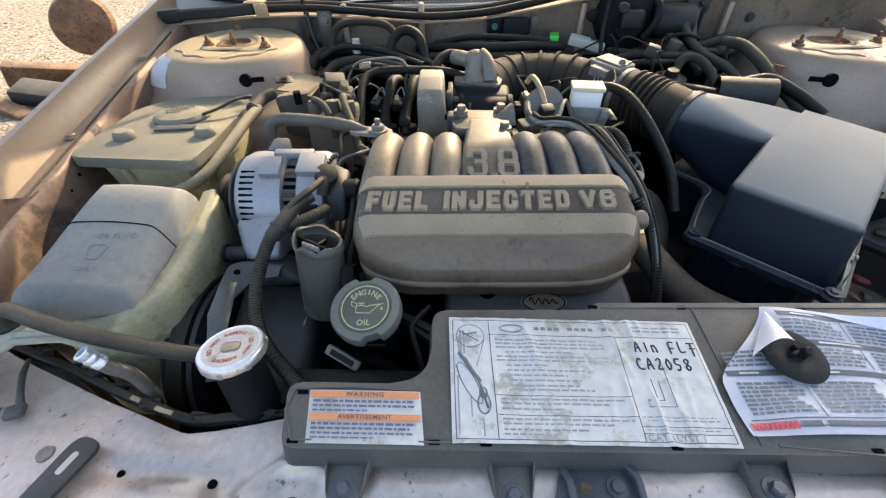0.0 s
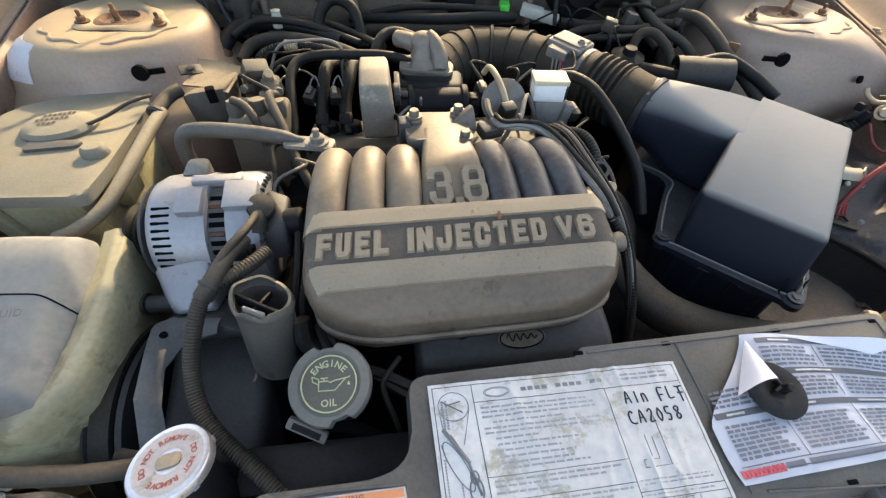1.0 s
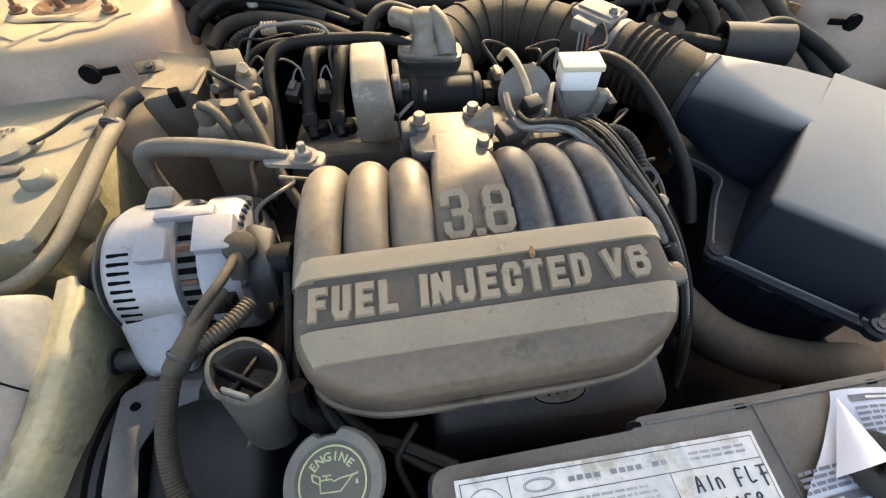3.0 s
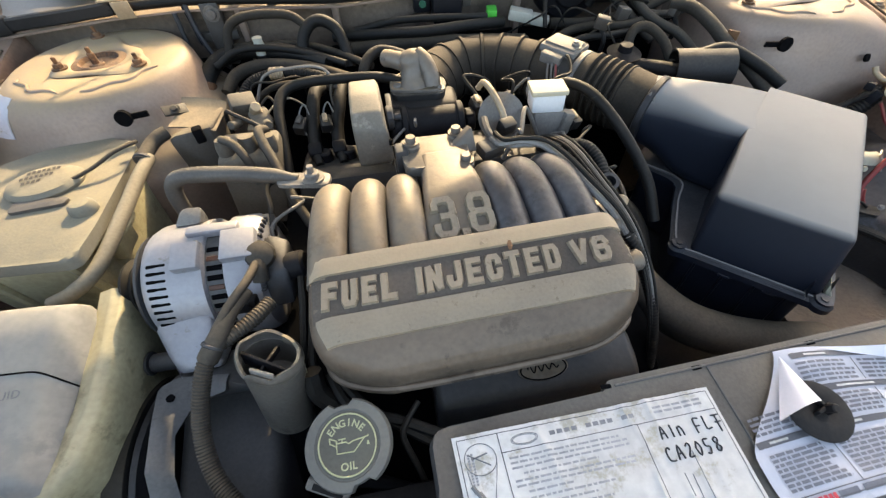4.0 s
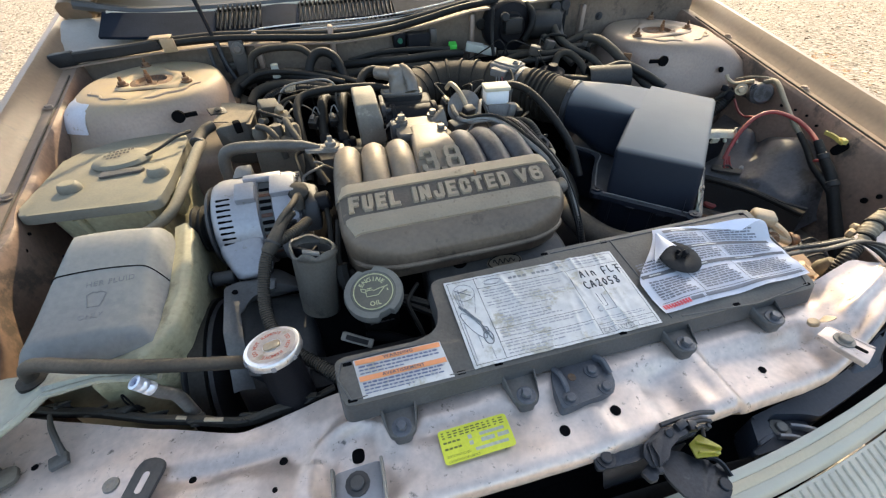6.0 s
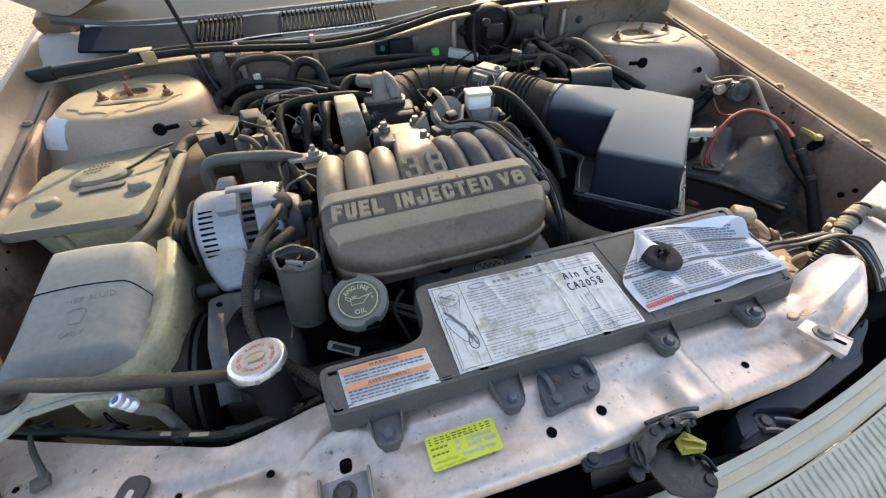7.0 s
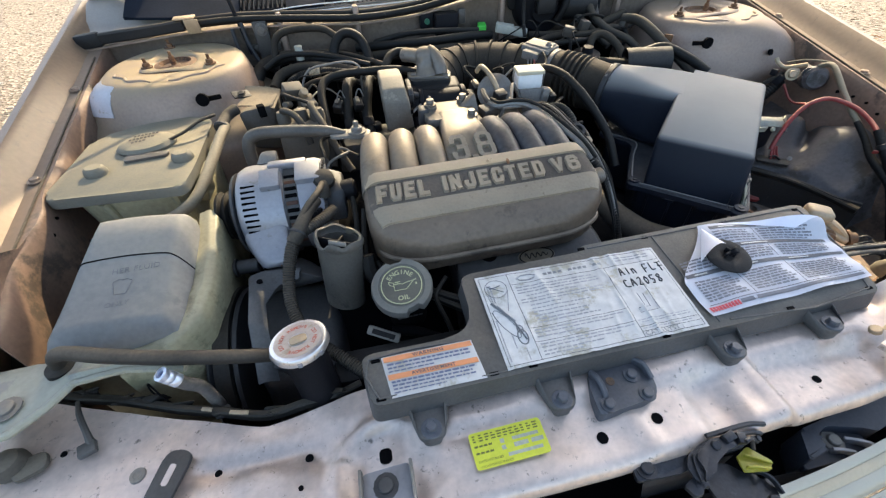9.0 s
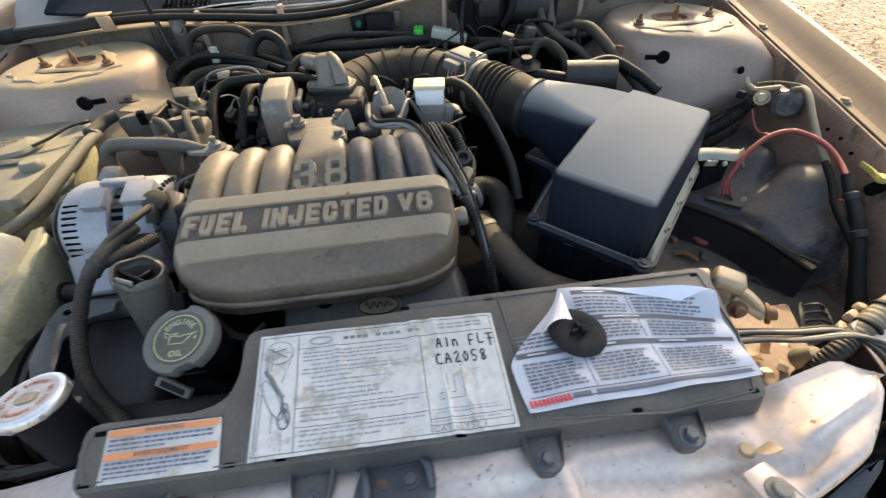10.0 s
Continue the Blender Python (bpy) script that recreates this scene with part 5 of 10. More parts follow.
PEN = {"A": [[(0, 0), (0.28, 1), (0.6, 0)], [(0.1, 0.4), (0.5, 0.4)]], "I": [[(0.3, 0), (0.3, 0.95)]], "R": [[(0, 0), (0, 0.7)], [(0, 0.55), (0.25, 0.72), (0.45, 0.45), (0.5, 0)]],
       "F": [[(0.1, 0), (0.1, 1), (0.6, 1)], [(0.1, 0.5), (0.5, 0.5)]], "L": [[(0.1, 1.1), (0.1, 0.2), (0.6, 0.2)]], "T": [[(0.35, -0.2), (0.35, 1)], [(0, 1), (0.75, 1)], [(0.1, 0.5), (0.7, 0.5)]],
       "C": [[(0.45, 0.78), (0.32, 0.95), (0.08, 0.85), (0.0, 0.5), (0.1, 0.12), (0.4, 0.0), (0.65, 0.02)]], "2": [[(0.05, 0.8), (0.35, 1), (0.5, 0.7), (0.1, 0.05), (0.6, 0.05)]],
       "0": [[(0.3, 1), (0.05, 0.5), (0.3, 0), (0.55, 0.5), (0.3, 1)]], "5": [[(0.55, 1), (0.1, 1), (0.1, 0.55), (0.5, 0.45), (0.35, 0), (0.05, 0.05)]],
       "8": [[(0.3, 0.5), (0.05, 0.8), (0.3, 1), (0.5, 0.8), (0.1, 0.25), (0.3, 0), (0.55, 0.25), (0.3, 0.5)]]}
part("marker_writing", B(scrawl([PEN[c] for c in "AIR"], 165, 88, 11), scrawl([PEN[c] for c in "FLT"], 196, 87, 12), scrawl([PEN[c] for c in "CA2058"], 163, 70, 11.5)), INK, decal, "black marker handwriting")

# orange and white warning label
warn = thing("warning_label", "orange and white printed warning label stuck on the cover", "label", (-0.197, 0.155, TOP))
WZ = TOP + 0.0010
part("sheet", label_rect(-0.243, 0.131, -0.151, 0.178, WZ, 0, 0.0006, 16, 8, 8.0), PAPER, warn, "white label film")
part("orange_band", bars([(-0.2415, 0.1705, 0.089, 0.0062)], WZ + 0.0009), ORANGE, warn)
part("orange_band", bars([(-0.2415, 0.1500, 0.089, 0.0062)], WZ + 0.0009), ORANGE, warn)
part("heading", letters("WARNING", 0.0058, pose(-0.197, 0.1737, WZ + 0.0013), 0, 0.0001, 1.2), PRINT, warn)
part("heading", letters("AVERTISSEMENT", 0.0055, pose(-0.197, 0.1532, WZ + 0.0013), 0, 0.0001, 1.1), PRINT, warn)
rows = []
for y, h, end in ((0.1663, 0.0022, 0.083), (0.1622, 0.0020, 0.083), (0.1583, 0.0016, 0.045), (0.1462, 0.0022, 0.083), (0.1424, 0.0020, 0.078), (0.1386, 0.0017, 0.08), (0.135, 0.0014, 0.05)):
    x = 0.0
    while x < end:
        w = rng.uniform(0.002, 0.007)
        rows.append((-0.2395 + x, y, min(w, end - x), h))
        x += w + 0.0011
BLUE_PRINT = surface("blue_grey_print", (0.12, 0.135, 0.20), 0.5, vary=0.2, bump=0)
for y in sorted({r[1] for r in rows}):
    part("print_line", bars([r for r in rows if r[1] == y], WZ + 0.0011), BLUE_PRINT, warn)

# caution sheet with a curled corner, held by a black push-in button
sheet = thing("caution_sheet", "loose printed caution paper with a curled corner, pinned to the cover", "paper sheet", (0.23, 0.2, TOP))
C00, C10, C11, C01 = Vector((0.107, 0.143, 0)), Vector((0.326, 0.151, 0)), Vector((0.326, 0.240, 0)), Vector((0.116, 0.270, 0))


def sheet_at(u, v, lift=0.0):
    p = C00 * (1 - u) * (1 - v) + C10 * u * (1 - v) + C11 * u * v + C01 * (1 - u) * v
    p += Vector((-0.006 * math.sin(math.pi * v) * (1 - u) ** 2, 0.018 * math.sin(math.pi * u) * v, 0))
    z = TOP + 0.0035 + 0.004 * math.sin(u * 7 + v * 2) ** 2 * smooth(0, 0.3, u) * 0.5 + 0.016 * smooth(0.55, 1, u) * smooth(0.72, 1, v) + 0.003 * noise.noise(Vector((u * 5, v * 4, 2)))
    return (p.x, p.y, max(z, TOP + 0.0025) + lift)


def cut_sheet(u, v):
    """The paper as it lies: its near corner is turned over along a slanting fold."""
    fold = 0.31 * smooth(0.36, 1.05, v) ** 0.8
    return sheet_at(fold + (1 - fold) * u, v)


part("paper", grid(40, 24, cut_sheet), surface("printed_paper", (0.50, 0.505, 0.54), 0.30, vary=0.05, bump=0.03), sheet, "white printed paper")


def curl_at(u, v):
    apex, fold, free = Vector((0.182, 0.270, TOP + 0.006)), Vector((0.140, 0.214, TOP + 0.006)), Vector((0.170, 0.219, TOP + 0.016))
    p = apex + (fold - apex) * v * (1 - u) + (free - apex) * v * u
    return tuple(p + Vector((-0.004 * math.sin(math.pi * u) * v, 0, (0.017 * math.sin(math.pi * min(1, u * 0.85)) + 0.003) * v)))


part("curled_corner", grid(14, 12, curl_at), PAPER_LILAC, sheet, "curled blank corner of the paper")


def sheet_bars(rects, lift):
    bm = bmesh.new()
    for u, v, w, h in rects:
        n = max(1, int(w * 16))
        lo = [bm.verts.new(sheet_at(u + w * i / n, v, lift)) for i in range(n + 1)]
        hi = [bm.verts.new(sheet_at(u + w * i / n, v + h, lift)) for i in range(n + 1)]
        for i in range(n):
            bm.faces.new((lo[i], lo[i + 1], hi[i + 1], hi[i]))
    return bm


SHEET_PRINT = surface("dense_small_print", (0.15, 0.15, 0.165), 0.45, vary=0.2, bump=0)
for rect in ((0.36, 0.915, 0.42, 0.045), (0.26, 0.66, 0.70, 0.05), (0.03, 0.415, 0.95, 0.045)):
    part("dark_band", sheet_bars([rect], 0.0007), PRINT, sheet)
for rect in ((0.42, 0.93, 0.10, 0.015), (0.47, 0.678, 0.16, 0.015), (0.08, 0.43, 0.08, 0.015), (0.33, 0.43, 0.14, 0.015), (0.66, 0.43, 0.12, 0.015)):
    part("band_text", sheet_bars([rect], 0.0011), PAPER, sheet)
rows = []
for u0, u1, v0, v1, dv in ((0.36, 0.60, 0.73, 0.90, 0.034), (0.63, 0.92, 0.73, 0.88, 0.034), (0.36, 0.62, 0.49, 0.64, 0.032), (0.65, 0.95, 0.49, 0.64, 0.032), (0.05, 0.28, 0.49, 0.62, 0.034), (0.05, 0.29, 0.14, 0.38, 0.030), (0.33, 0.60, 0.14, 0.38, 0.030), (0.64, 0.95, 0.14, 0.38, 0.030)):
    v = v0
    while v < v1:
        u, end = u0, u1 - rng.uniform(0, 0.05)
        while u < end:
            w = rng.uniform(0.012, 0.05)
            rows.append((u, v, min(w, end - u), 0.019))
            u += w + 0.006
        v += dv
for v in sorted({r[1] for r in rows}):
    for u0, u1 in ((0, 0.31), (0.31, 0.62), (0.62, 1)):
        line = [r for r in rows if r[1] == v and u0 <= r[0] < u1]
        if line:
            part("print_line", sheet_bars(line, 0.0007), SHEET_PRINT, sheet)
part("ruling", sheet_bars([(0.305, 0.10, 0.004, 0.31), (0.615, 0.10, 0.004, 0.31), (0.03, 0.10, 0.95, 0.007), (0.03, 0.05, 0.95, 0.007), (0.615, 0.48, 0.004, 0.17), (0.61, 0.72, 0.004, 0.18)], 0.0008), PRINT, sheet)
part("folded_corner", thick(grid(10, 6, lambda u, v: tuple(Vector(sheet_at(0.50 + 0.48 * u + (0.84 - 0.50 - 0.48 * u) * v, 0.985 - 0.135 * v, 0.0016 + 0.0012 * math.sin(math.pi * u) * (1 - v))))), 0.0003), PAPER_LILAC, sheet, "blank corner folded over")
part("red_mark", sheet_bars([(0.015 + 0.017 * k, 0.035, 0.013, 0.05) for k in range(10)], 0.0010), RED_PRINT, sheet, "red printed trade mark as bars")
part("grey_bar", sheet_bars([(0.19, 0.045, 0.08, 0.04), (0.29, 0.045, 0.68, 0.04)], 0.0006), SHEET_PRINT, sheet)
pin = thing("push_pin", "black plastic push-in retainer disc lying on the paper", "retainer", (0.176, 0.212, TOP))
pm = pose(0.1765, 0.2155, TOP + 0.009, 4, 2, 0)
part("disc", lathe([(0, 0), (0.026, 0), (0.0275, 0.0015), (0.026, 0.003), (0.012, 0.0045), (0.009, 0.003), (0, 0.003)], pm, 36), BLACK_PLASTIC, pin)
part("stem", B(box((0.017, 0.003, 0.007), pm @ pose(0, 0, 0.006, 0, 0, 20), 0.001), box((0.003, 0.014, 0.006), pm @ pose(0.002, 0.001, 0.006, 0, 0, 20), 0.001), cyl(0.004, 0.012, pm @ pose(0.002, 0.001, 0.003, 20, 10), 10, 0.001)), BLACK_PLASTIC, pin, "cross-shaped stem")

TILT = Matrix()
# service sticker on the support
stick = thing("service_sticker", "bright yellow refrigerant service sticker on the radiator support", "sticker", (-0.136, 0.082, 0.68))
SM = Matrix.Translation((-0.136, 0.0825, 0.6808)) @ pose(0, 0, 0, 1.5, 0.5, 1.5)
part("film", slab(rounded([(-0.036, -0.0165), (0.036, -0.0165), (0.036, 0.0165), (-0.036, 0.0165)], 0.004), 0, 0.0005, m=SM), STICKER, stick)
rows = [(-0.033 + 0.006 * k, 0.0075 + 0.0025 * j, rng.uniform(0.002, 0.0052), 0.0013) for k in range(11) for j in range(3)]
rows += [(-0.033 + 0.0045 * k, y, 0.0035, 0.0018) for y in (0.0025, -0.0035) for k in range(4)]
part("small_print", bars(rows, 0.0008, SM), STICKER_INK, stick, "rows of dark print")
part("printed_line", letters("DATE INSTALLED", 0.0030, SM @ pose(-0.0325, -0.0098, 0.0008), 0, 0, 1.0, "LEFT"), STICKER_INK, stick)
part("printed_line", letters("LOCATION OF SERVICE", 0.0030, SM @ pose(-0.0325, -0.0144, 0.0008), 0, 0, 1.0, "LEFT"), STICKER_INK, stick)
part("blank_field", bars([(-0.008, 0.0015, 0.004, 0.004), (-0.008, -0.0045, 0.004, 0.004), (0.004, 0.002, 0.026, 0.003), (0.004, -0.0045, 0.014, 0.004), (0.021, -0.0045, 0.012, 0.004), (-0.004, -0.011, 0.034, 0.003)], 0.0008, SM), surface("sticker_grey", (0.42, 0.42, 0.30), 0.5, bump=0), stick)

# brackets, latch and odd metal on the support
br = thing("latch_bracket", "dark steel bracket bolted to the radiator support", "bracket", (-0.012, 0.1, 0.68))
zb = support_z(-0.012, 0.128) + 0.0005
part("plate", slab(rounded([(-0.035, 0.130), (0.025, 0.132), (0.027, 0.113), (0.023, 0.093), (0.010, 0.089), (-0.044, 0.084), (-0.041, 0.112)], 0.006), zb - 0.009, zb + 0.006, 0.002), GREY_STEEL, br)
for x, y in ((-0.031, 0.0925), (0.011, 0.0945), (0.006, 0.1165)):
    part("bolt", B(bolt((x, y, zb + 0.006), 0.0052, 0.005), cyl(0.0082, 0.0012, Matrix.Translation((x, y, zb + 0.006)), 18, 0.0004)), GREY_STEEL, br, "dull hex bolt on its washer")
part("hole", cyl(0.0045, 0.001, Matrix.Translation((-0.018, 0.115, zb + 0.0056)), 14), RUST, br, "rusty hole")
part("rib", bar_along([(-0.034, 0.128, zb + 0.008), (-0.031, 0.118, zb + 0.010), (-0.030, 0.106, zb + 0.008), (-0.031, 0.100, zb + 0.005)], 0.006, 0.007), GREY_STEEL, br, "pressed rib")
part("rib", bar_along([(0.016, 0.131, zb + 0.008), (0.021, 0.122, zb + 0.011), (0.023, 0.108, zb + 0.007)], 0.005, 0.009), GREY_STEEL, br, "turned-up edge")

latch = thing("bonnet_latch", "greasy black bonnet latch hanging on the support's front", "latch", (0.05, 0.03, 0.58))
part("backplate", B(slab(rounded([(-0.030, 0.030), (0.012, 0.028), (0.052, 0.034), (0.088, 0.036), (0.090, 0.046), (0.040, 0.052), (0.016, 0.046), (-0.026, 0.048)], 0.005), 0.6575, 0.662, 0.001), hull([(-0.024, 0.030, 0.655), (0.080, 0.034, 0.655), (0.07, 0.03, 0.59), (-0.01, 0.028, 0.60), (-0.01, 0.036, 0.655), (0.06, 0.040, 0.60)], 0.003)), LATCH_STEEL, latch)
part("bolt", bolt((-0.016, 0.0385, 0.662), 0.006, 0.005), LATCH_STEEL, latch)
for k in range(3):
    part("cam_plate", slab(rounded([(0.018 + 0.004 * k, 0.030 - 0.002 * k), (0.026, 0.040), (0.048, 0.048 + 0.001 * k), (0.078 - 0.006 * k, 0.046), (0.080 - 0.006 * k, 0.038), (0.056, 0.037), (0.040, 0.030), (0.030 + 0.003 * k, 0.018 + 0.003 * k), (0.020, 0.018)], 0.003), 0.0, 0.0026, 0.0006, pose(0.001 * k, -0.002 * k, 0.6635 + 0.0042 * k, 3 - k, -2, 0)), LATCH_STEEL, latch, "stacked greasy latch plate")
for k, (w, z, dy) in enumerate(((0.0042, 0.676, 0.002), (0.0035, 0.671, -0.004), (0.0046, 0.667, -0.0085))):
    part("cam_arm", bar_along([(0.048, 0.047 + dy, z), (0.070, 0.0475 + dy, z + 0.001), (0.094, 0.0485 + dy, z - 0.001), (0.112 - 0.006 * k, 0.046 + dy, z - 0.004)], w, 0.0045), LATCH_STEEL, latch, "thin latch arm")
part("pawl", B(box((0.012, 0.008, 0.007), pose(0.066, 0.043, 0.678, 6, 0, 14), 0.001), box((0.009, 0.010, 0.006), pose(0.078, 0.040, 0.676, 0, 8, -12), 0.001), tube([(0.078, 0.036, 0.679), (0.086, 0.037, 0.677), (0.088, 0.031, 0.668)], 0.002, 8), cyl(0.0042, 0.006, aim((0.050, 0.040, 0.674), (0, -0.2, 1)), 12, 0.0008), cyl(0.003, 0.005, aim((0.100, 0.0395, 0.663), (0.3, -0.2, 1)), 10, 0.0006)), LATCH_STEEL, latch, "notched pawl and pins")
part("hook", slab(rounded([(0.036, 0.034), (0.052, 0.035), (0.070, 0.029), (0.080, 0.019), (0.090, 0.0165), (0.0915, 0.0105), (0.0945, 0.0100), (0.101, 0.0115), (0.0995, 0.0), (0.094, -0.014), (0.082, -0.022), (0.062, -0.017), (0.044, -0.008), (0.038, 0.008)], 0.0025), 0, 0.0035, 0.0009, pose(0.0, 0.0, 0.6480, 0, 4, 0)), LATCH_STEEL, latch, "dark steel safety hook with a notched tip")
part("hook_boss", B(cyl(0.006, 0.003, pose(0.090, -0.008, 0.6450), 16, 0.0008), bar_along([(0.088, 0.017, 0.650), (0.094, 0.013, 0.651), (0.099, 0.006, 0.649), (0.100, -0.004, 0.647)], 0.0022, 0.006)), LATCH_STEEL, latch, "raised edge of the hook")
part("claw", slab(rounded([(0.010, 0.020), (0.024, 0.026), (0.034, 0.022), (0.032, 0.014), (0.026, 0.016), (0.022, 0.010), (0.014, 0.010)], 0.002), 0, 0.005, 0.001, pose(0.0, -0.002, 0.6585, -6, 0, 0)), LATCH_STEEL, latch, "small hooked claw")
part("release_tab", B(slab(rounded([(0.076, 0.031), (0.092, 0.037), (0.106, 0.020), (0.097, 0.0135), (0.074, 0.0175)], 0.0015), 0.6540, 0.6562, 0.0006), bar_along([(0.0775, 0.0205, 0.6585), (0.088, 0.0175, 0.6585), (0.097, 0.0145, 0.6575)], 0.0016, 0.006), bar_along([(0.082, 0.0305, 0.6580), (0.092, 0.0245, 0.6580), (0.102, 0.0185, 0.6575)], 0.0014, 0.005)), surface("smoked_yellow_plastic", (0.40, 0.35, 0.04), 0.35, trans=0.15, vary=0.2), latch, "ribbed smoky yellow release tab")

clampl = thing("bumper_clamp", "galvanised clamp plate bolted at the support's front edge", "bracket", (-0.253, 0.075, 0.66))
part("plate", slab(rounded([(-0.022, -0.025), (0.024, -0.025), (0.022, 0.014), (-0.020, 0.012)], 0.003), 0.6805, 0.684, 0.001, Matrix.Translation((-0.253, 0.072, 0))), ALLOY, clampl)
part("flange", box((0.003, 0.04, 0.01), pose(-0.274, 0.066, 0.688), 0.001), STEEL, clampl)
part("flange", box((0.003, 0.04, 0.01), pose(-0.229, 0.066, 0.688), 0.001), STEEL, clampl)
part("bolt", bolt((-0.253, 0.070, 0.684), 0.007, 0.006), STEEL_DARK, clampl)
strap = thing("slotted_strap", "dark slotted steel strap screwed to the support", "bracket", (-0.452, 0.12, 0.67))
sm = pose(-0.4515, 0.117, 0.6735, 0, 0, -16)
outer = rounded([(-0.011, -0.05), (0.011, -0.05), (0.0135, 0.032), (-0.0135, 0.032)], 0.012, 6)
inner_ = rounded([(-0.003, 0.0), (0.003, 0.0), (0.003, 0.019), (-0.003, 0.019)], 0.0028, 6)
part("strap", slab(outer, 0, 0.004, 0.001, sm), STEEL_DARK, strap)
part("slot", slab(inner_, 0.004, 0.0046, m=sm), PAINT_RAD, strap, "slot with paint showing through")
part("bend", box((0.024, 0.004, 0.04), sm @ pose(0, -0.05, -0.014, 12), 0.001), STEEL_DARK, strap)
rbr = thing("headlamp_support_clip", "pale bolted clip plate at the sunlit support corner", "bracket", (0.30, 0.1, 0.68))
part("plate", B(slab(rounded([(0.270, 0.086), (0.290, 0.092), (0.311, 0.053), (0.285, 0.041)], 0.002), 0, 0.0028, 0.0008, pose(0, 0, 0.690, 0, -1.5, 0)), bar_along([(0.271, 0.086, 0.6955), (0.278, 0.063, 0.696), (0.285, 0.042, 0.6965)], 0.0022, 0.007), bar_along([(0.291, 0.092, 0.697), (0.301, 0.073, 0.698), (0.311, 0.054, 0.6985)], 0.0022, 0.007)), PAINT_RAD, rbr)
part("bolt", B(bolt((0.289, 0.071, 0.7005), 0.0064, 0.006), cyl(0.0098, 0.0018, Matrix.Translation((0.289, 0.071, 0.6995)), 18, 0.0005)), STEEL, rbr)
part("slot", slab(rounded([(-0.008, -0.0022), (0.008, -0.0022), (0.008, 0.0022), (-0.008, 0.0022)], 0.002), 0.7005, 0.7013, m=pose(0.2945, 0.0585, 0, 0, 0, -62)), DARK, rbr, "slotted hole")
part("crimp", B(hull([(0.292, 0.104, 0.690), (0.316, 0.112, 0.690), (0.312, 0.098, 0.704), (0.297, 0.095, 0.702), (0.322, 0.100, 0.692)], 0.003), cyl(0.006, 0.006, aim((0.290, 0.103, 0.690), (-0.3, 0.3, 1)), 14, 0.001)), BRASS, rbr)

# ---------------------------------------------------------------- engine: plenum
plenum = thing("intake_plenum", "dusty cast alloy upper intake plenum with raised lettering", "engine part", (-0.08, 0.42, 0.69))
PM = Matrix.Translation((-0.080, 0.405, 0)) @ pose(0, 0, 0, 0, 0, 1.6)
PROFILE = [(0.0034, 0.7660), (0.0030, 0.7895), (0.0, 0.7900), (-0.020, 0.7870), (-0.045, 0.7810), (-0.070, 0.7725), (-0.088, 0.7630), (-0.099, 0.7530), (-0.104, 0.7440), (-0.106, 0.736), (-0.106, 0.729)]
HALF = [(0.022, 0.156), (-0.045, 0.158), (-0.062, 0.157), (-0.078, 0.150), (-0.090, 0.138), (-0.100, 0.118), (-0.105, 0.100), (-0.108, 0.085)]


def plenum_top(x, y, lift=0.0):
    """The plenum's face, in its own frame."""
    z = lerp(sorted(PROFILE), y)
    w = lerp(sorted(HALF), y)
    d = max(0, abs(x) - (w - 0.022))
    return z - 0.022 * (1 - math.sqrt(max(0, 1 - min(1, d / 0.022) ** 2))) + lift


def plenum_body():
    bm = bmesh.new()
    n, rows_ = 40, []
    m = len(PROFILE) - 1
    for j in range(m * 4 + 1):
        f = j / 4
        k = min(int(f), m - 1)
        y = PROFILE[k][0] + (PROFILE[k + 1][0] - PROFILE[k][0]) * (f - k)
        z = PROFILE[k][1] + (PROFILE[k + 1][1] - PROFILE[k][1]) * (f - k)
        w = lerp(sorted(HALF), y)
        row = []
        for i in range(n + 1):
            x = -math.cos(math.pi * i / n) * w
            d = max(0, abs(x) - (w - 0.022))
            drop = 0.022 * (1 - math.sqrt(max(0, 1 - min(1, d / 0.022) ** 2)))
            row.append(bm.verts.new((x, y, min(z, max(z - drop, 0.721)))))
        rows_.append(row)
    for a, b in zip(rows_, rows_[1:]):
        for i in range(n):
            bm.faces.new((a[i], a[i + 1], b[i + 1], b[i]))
    low = [[v, bm.verts.new((v.co.x * 0.985, v.co.y + (0.004 if v.co.y < -0.05 else 0), 0.705))] for v in [r[0] for r in rows_] + rows_[-1][1:-1] + [r[-1] for r in rows_[::-1]]]
    for (a, c), (b, d) in zip(low, low[1:]):
        if len({a, b, c, d}) == 4:
            bm.faces.new((a, b, d, c))
    bm.transform(PM)
    return bm


part("body", plenum_body(), CAST_DARK, plenum, "dust-brown cast plenum body", sharp=50)


def face_band(y0, y1, lift, x0=-1.0, x1=1.0, inset=0.004):
    """A raised machined band across the face; its lower corners are rounded by the body's outline."""
    def at(u, v):
        y = y0 + (y1 - y0) * v
        w = lerp(sorted(HALF), y) - inset
        x = (x0 + (x1 - x0) * u) * w
        return (x, y, plenum_top(x, y) + lift)
    bm = grid(40, 5, at)
    edges = [e for e in bm.edges if e.is_boundary]
    ext = bmesh.ops.extrude_edge_only(bm, edges=edges)
    for v in [g for g in ext["geom"] if isinstance(g, bmesh.types.BMVert)]:
        v.co.z -= lift + 0.002
    bm.transform(PM)
    return bm


part("upper_band", face_band(0.002, -0.0165, 0.0035), STRIP, plenum, "pale machined band")
part("lower_band", face_band(-0.0555, -0.0780, 0.0030, inset=0.009), STRIP_DUSTY, plenum, "pale machined band")


def on_face(x, y, lift):
    return PM @ Matrix.Translation((x, y, plenum_top(x, y) + lift)) @ pose(0, 0, 0, 14.5, 0, 0)


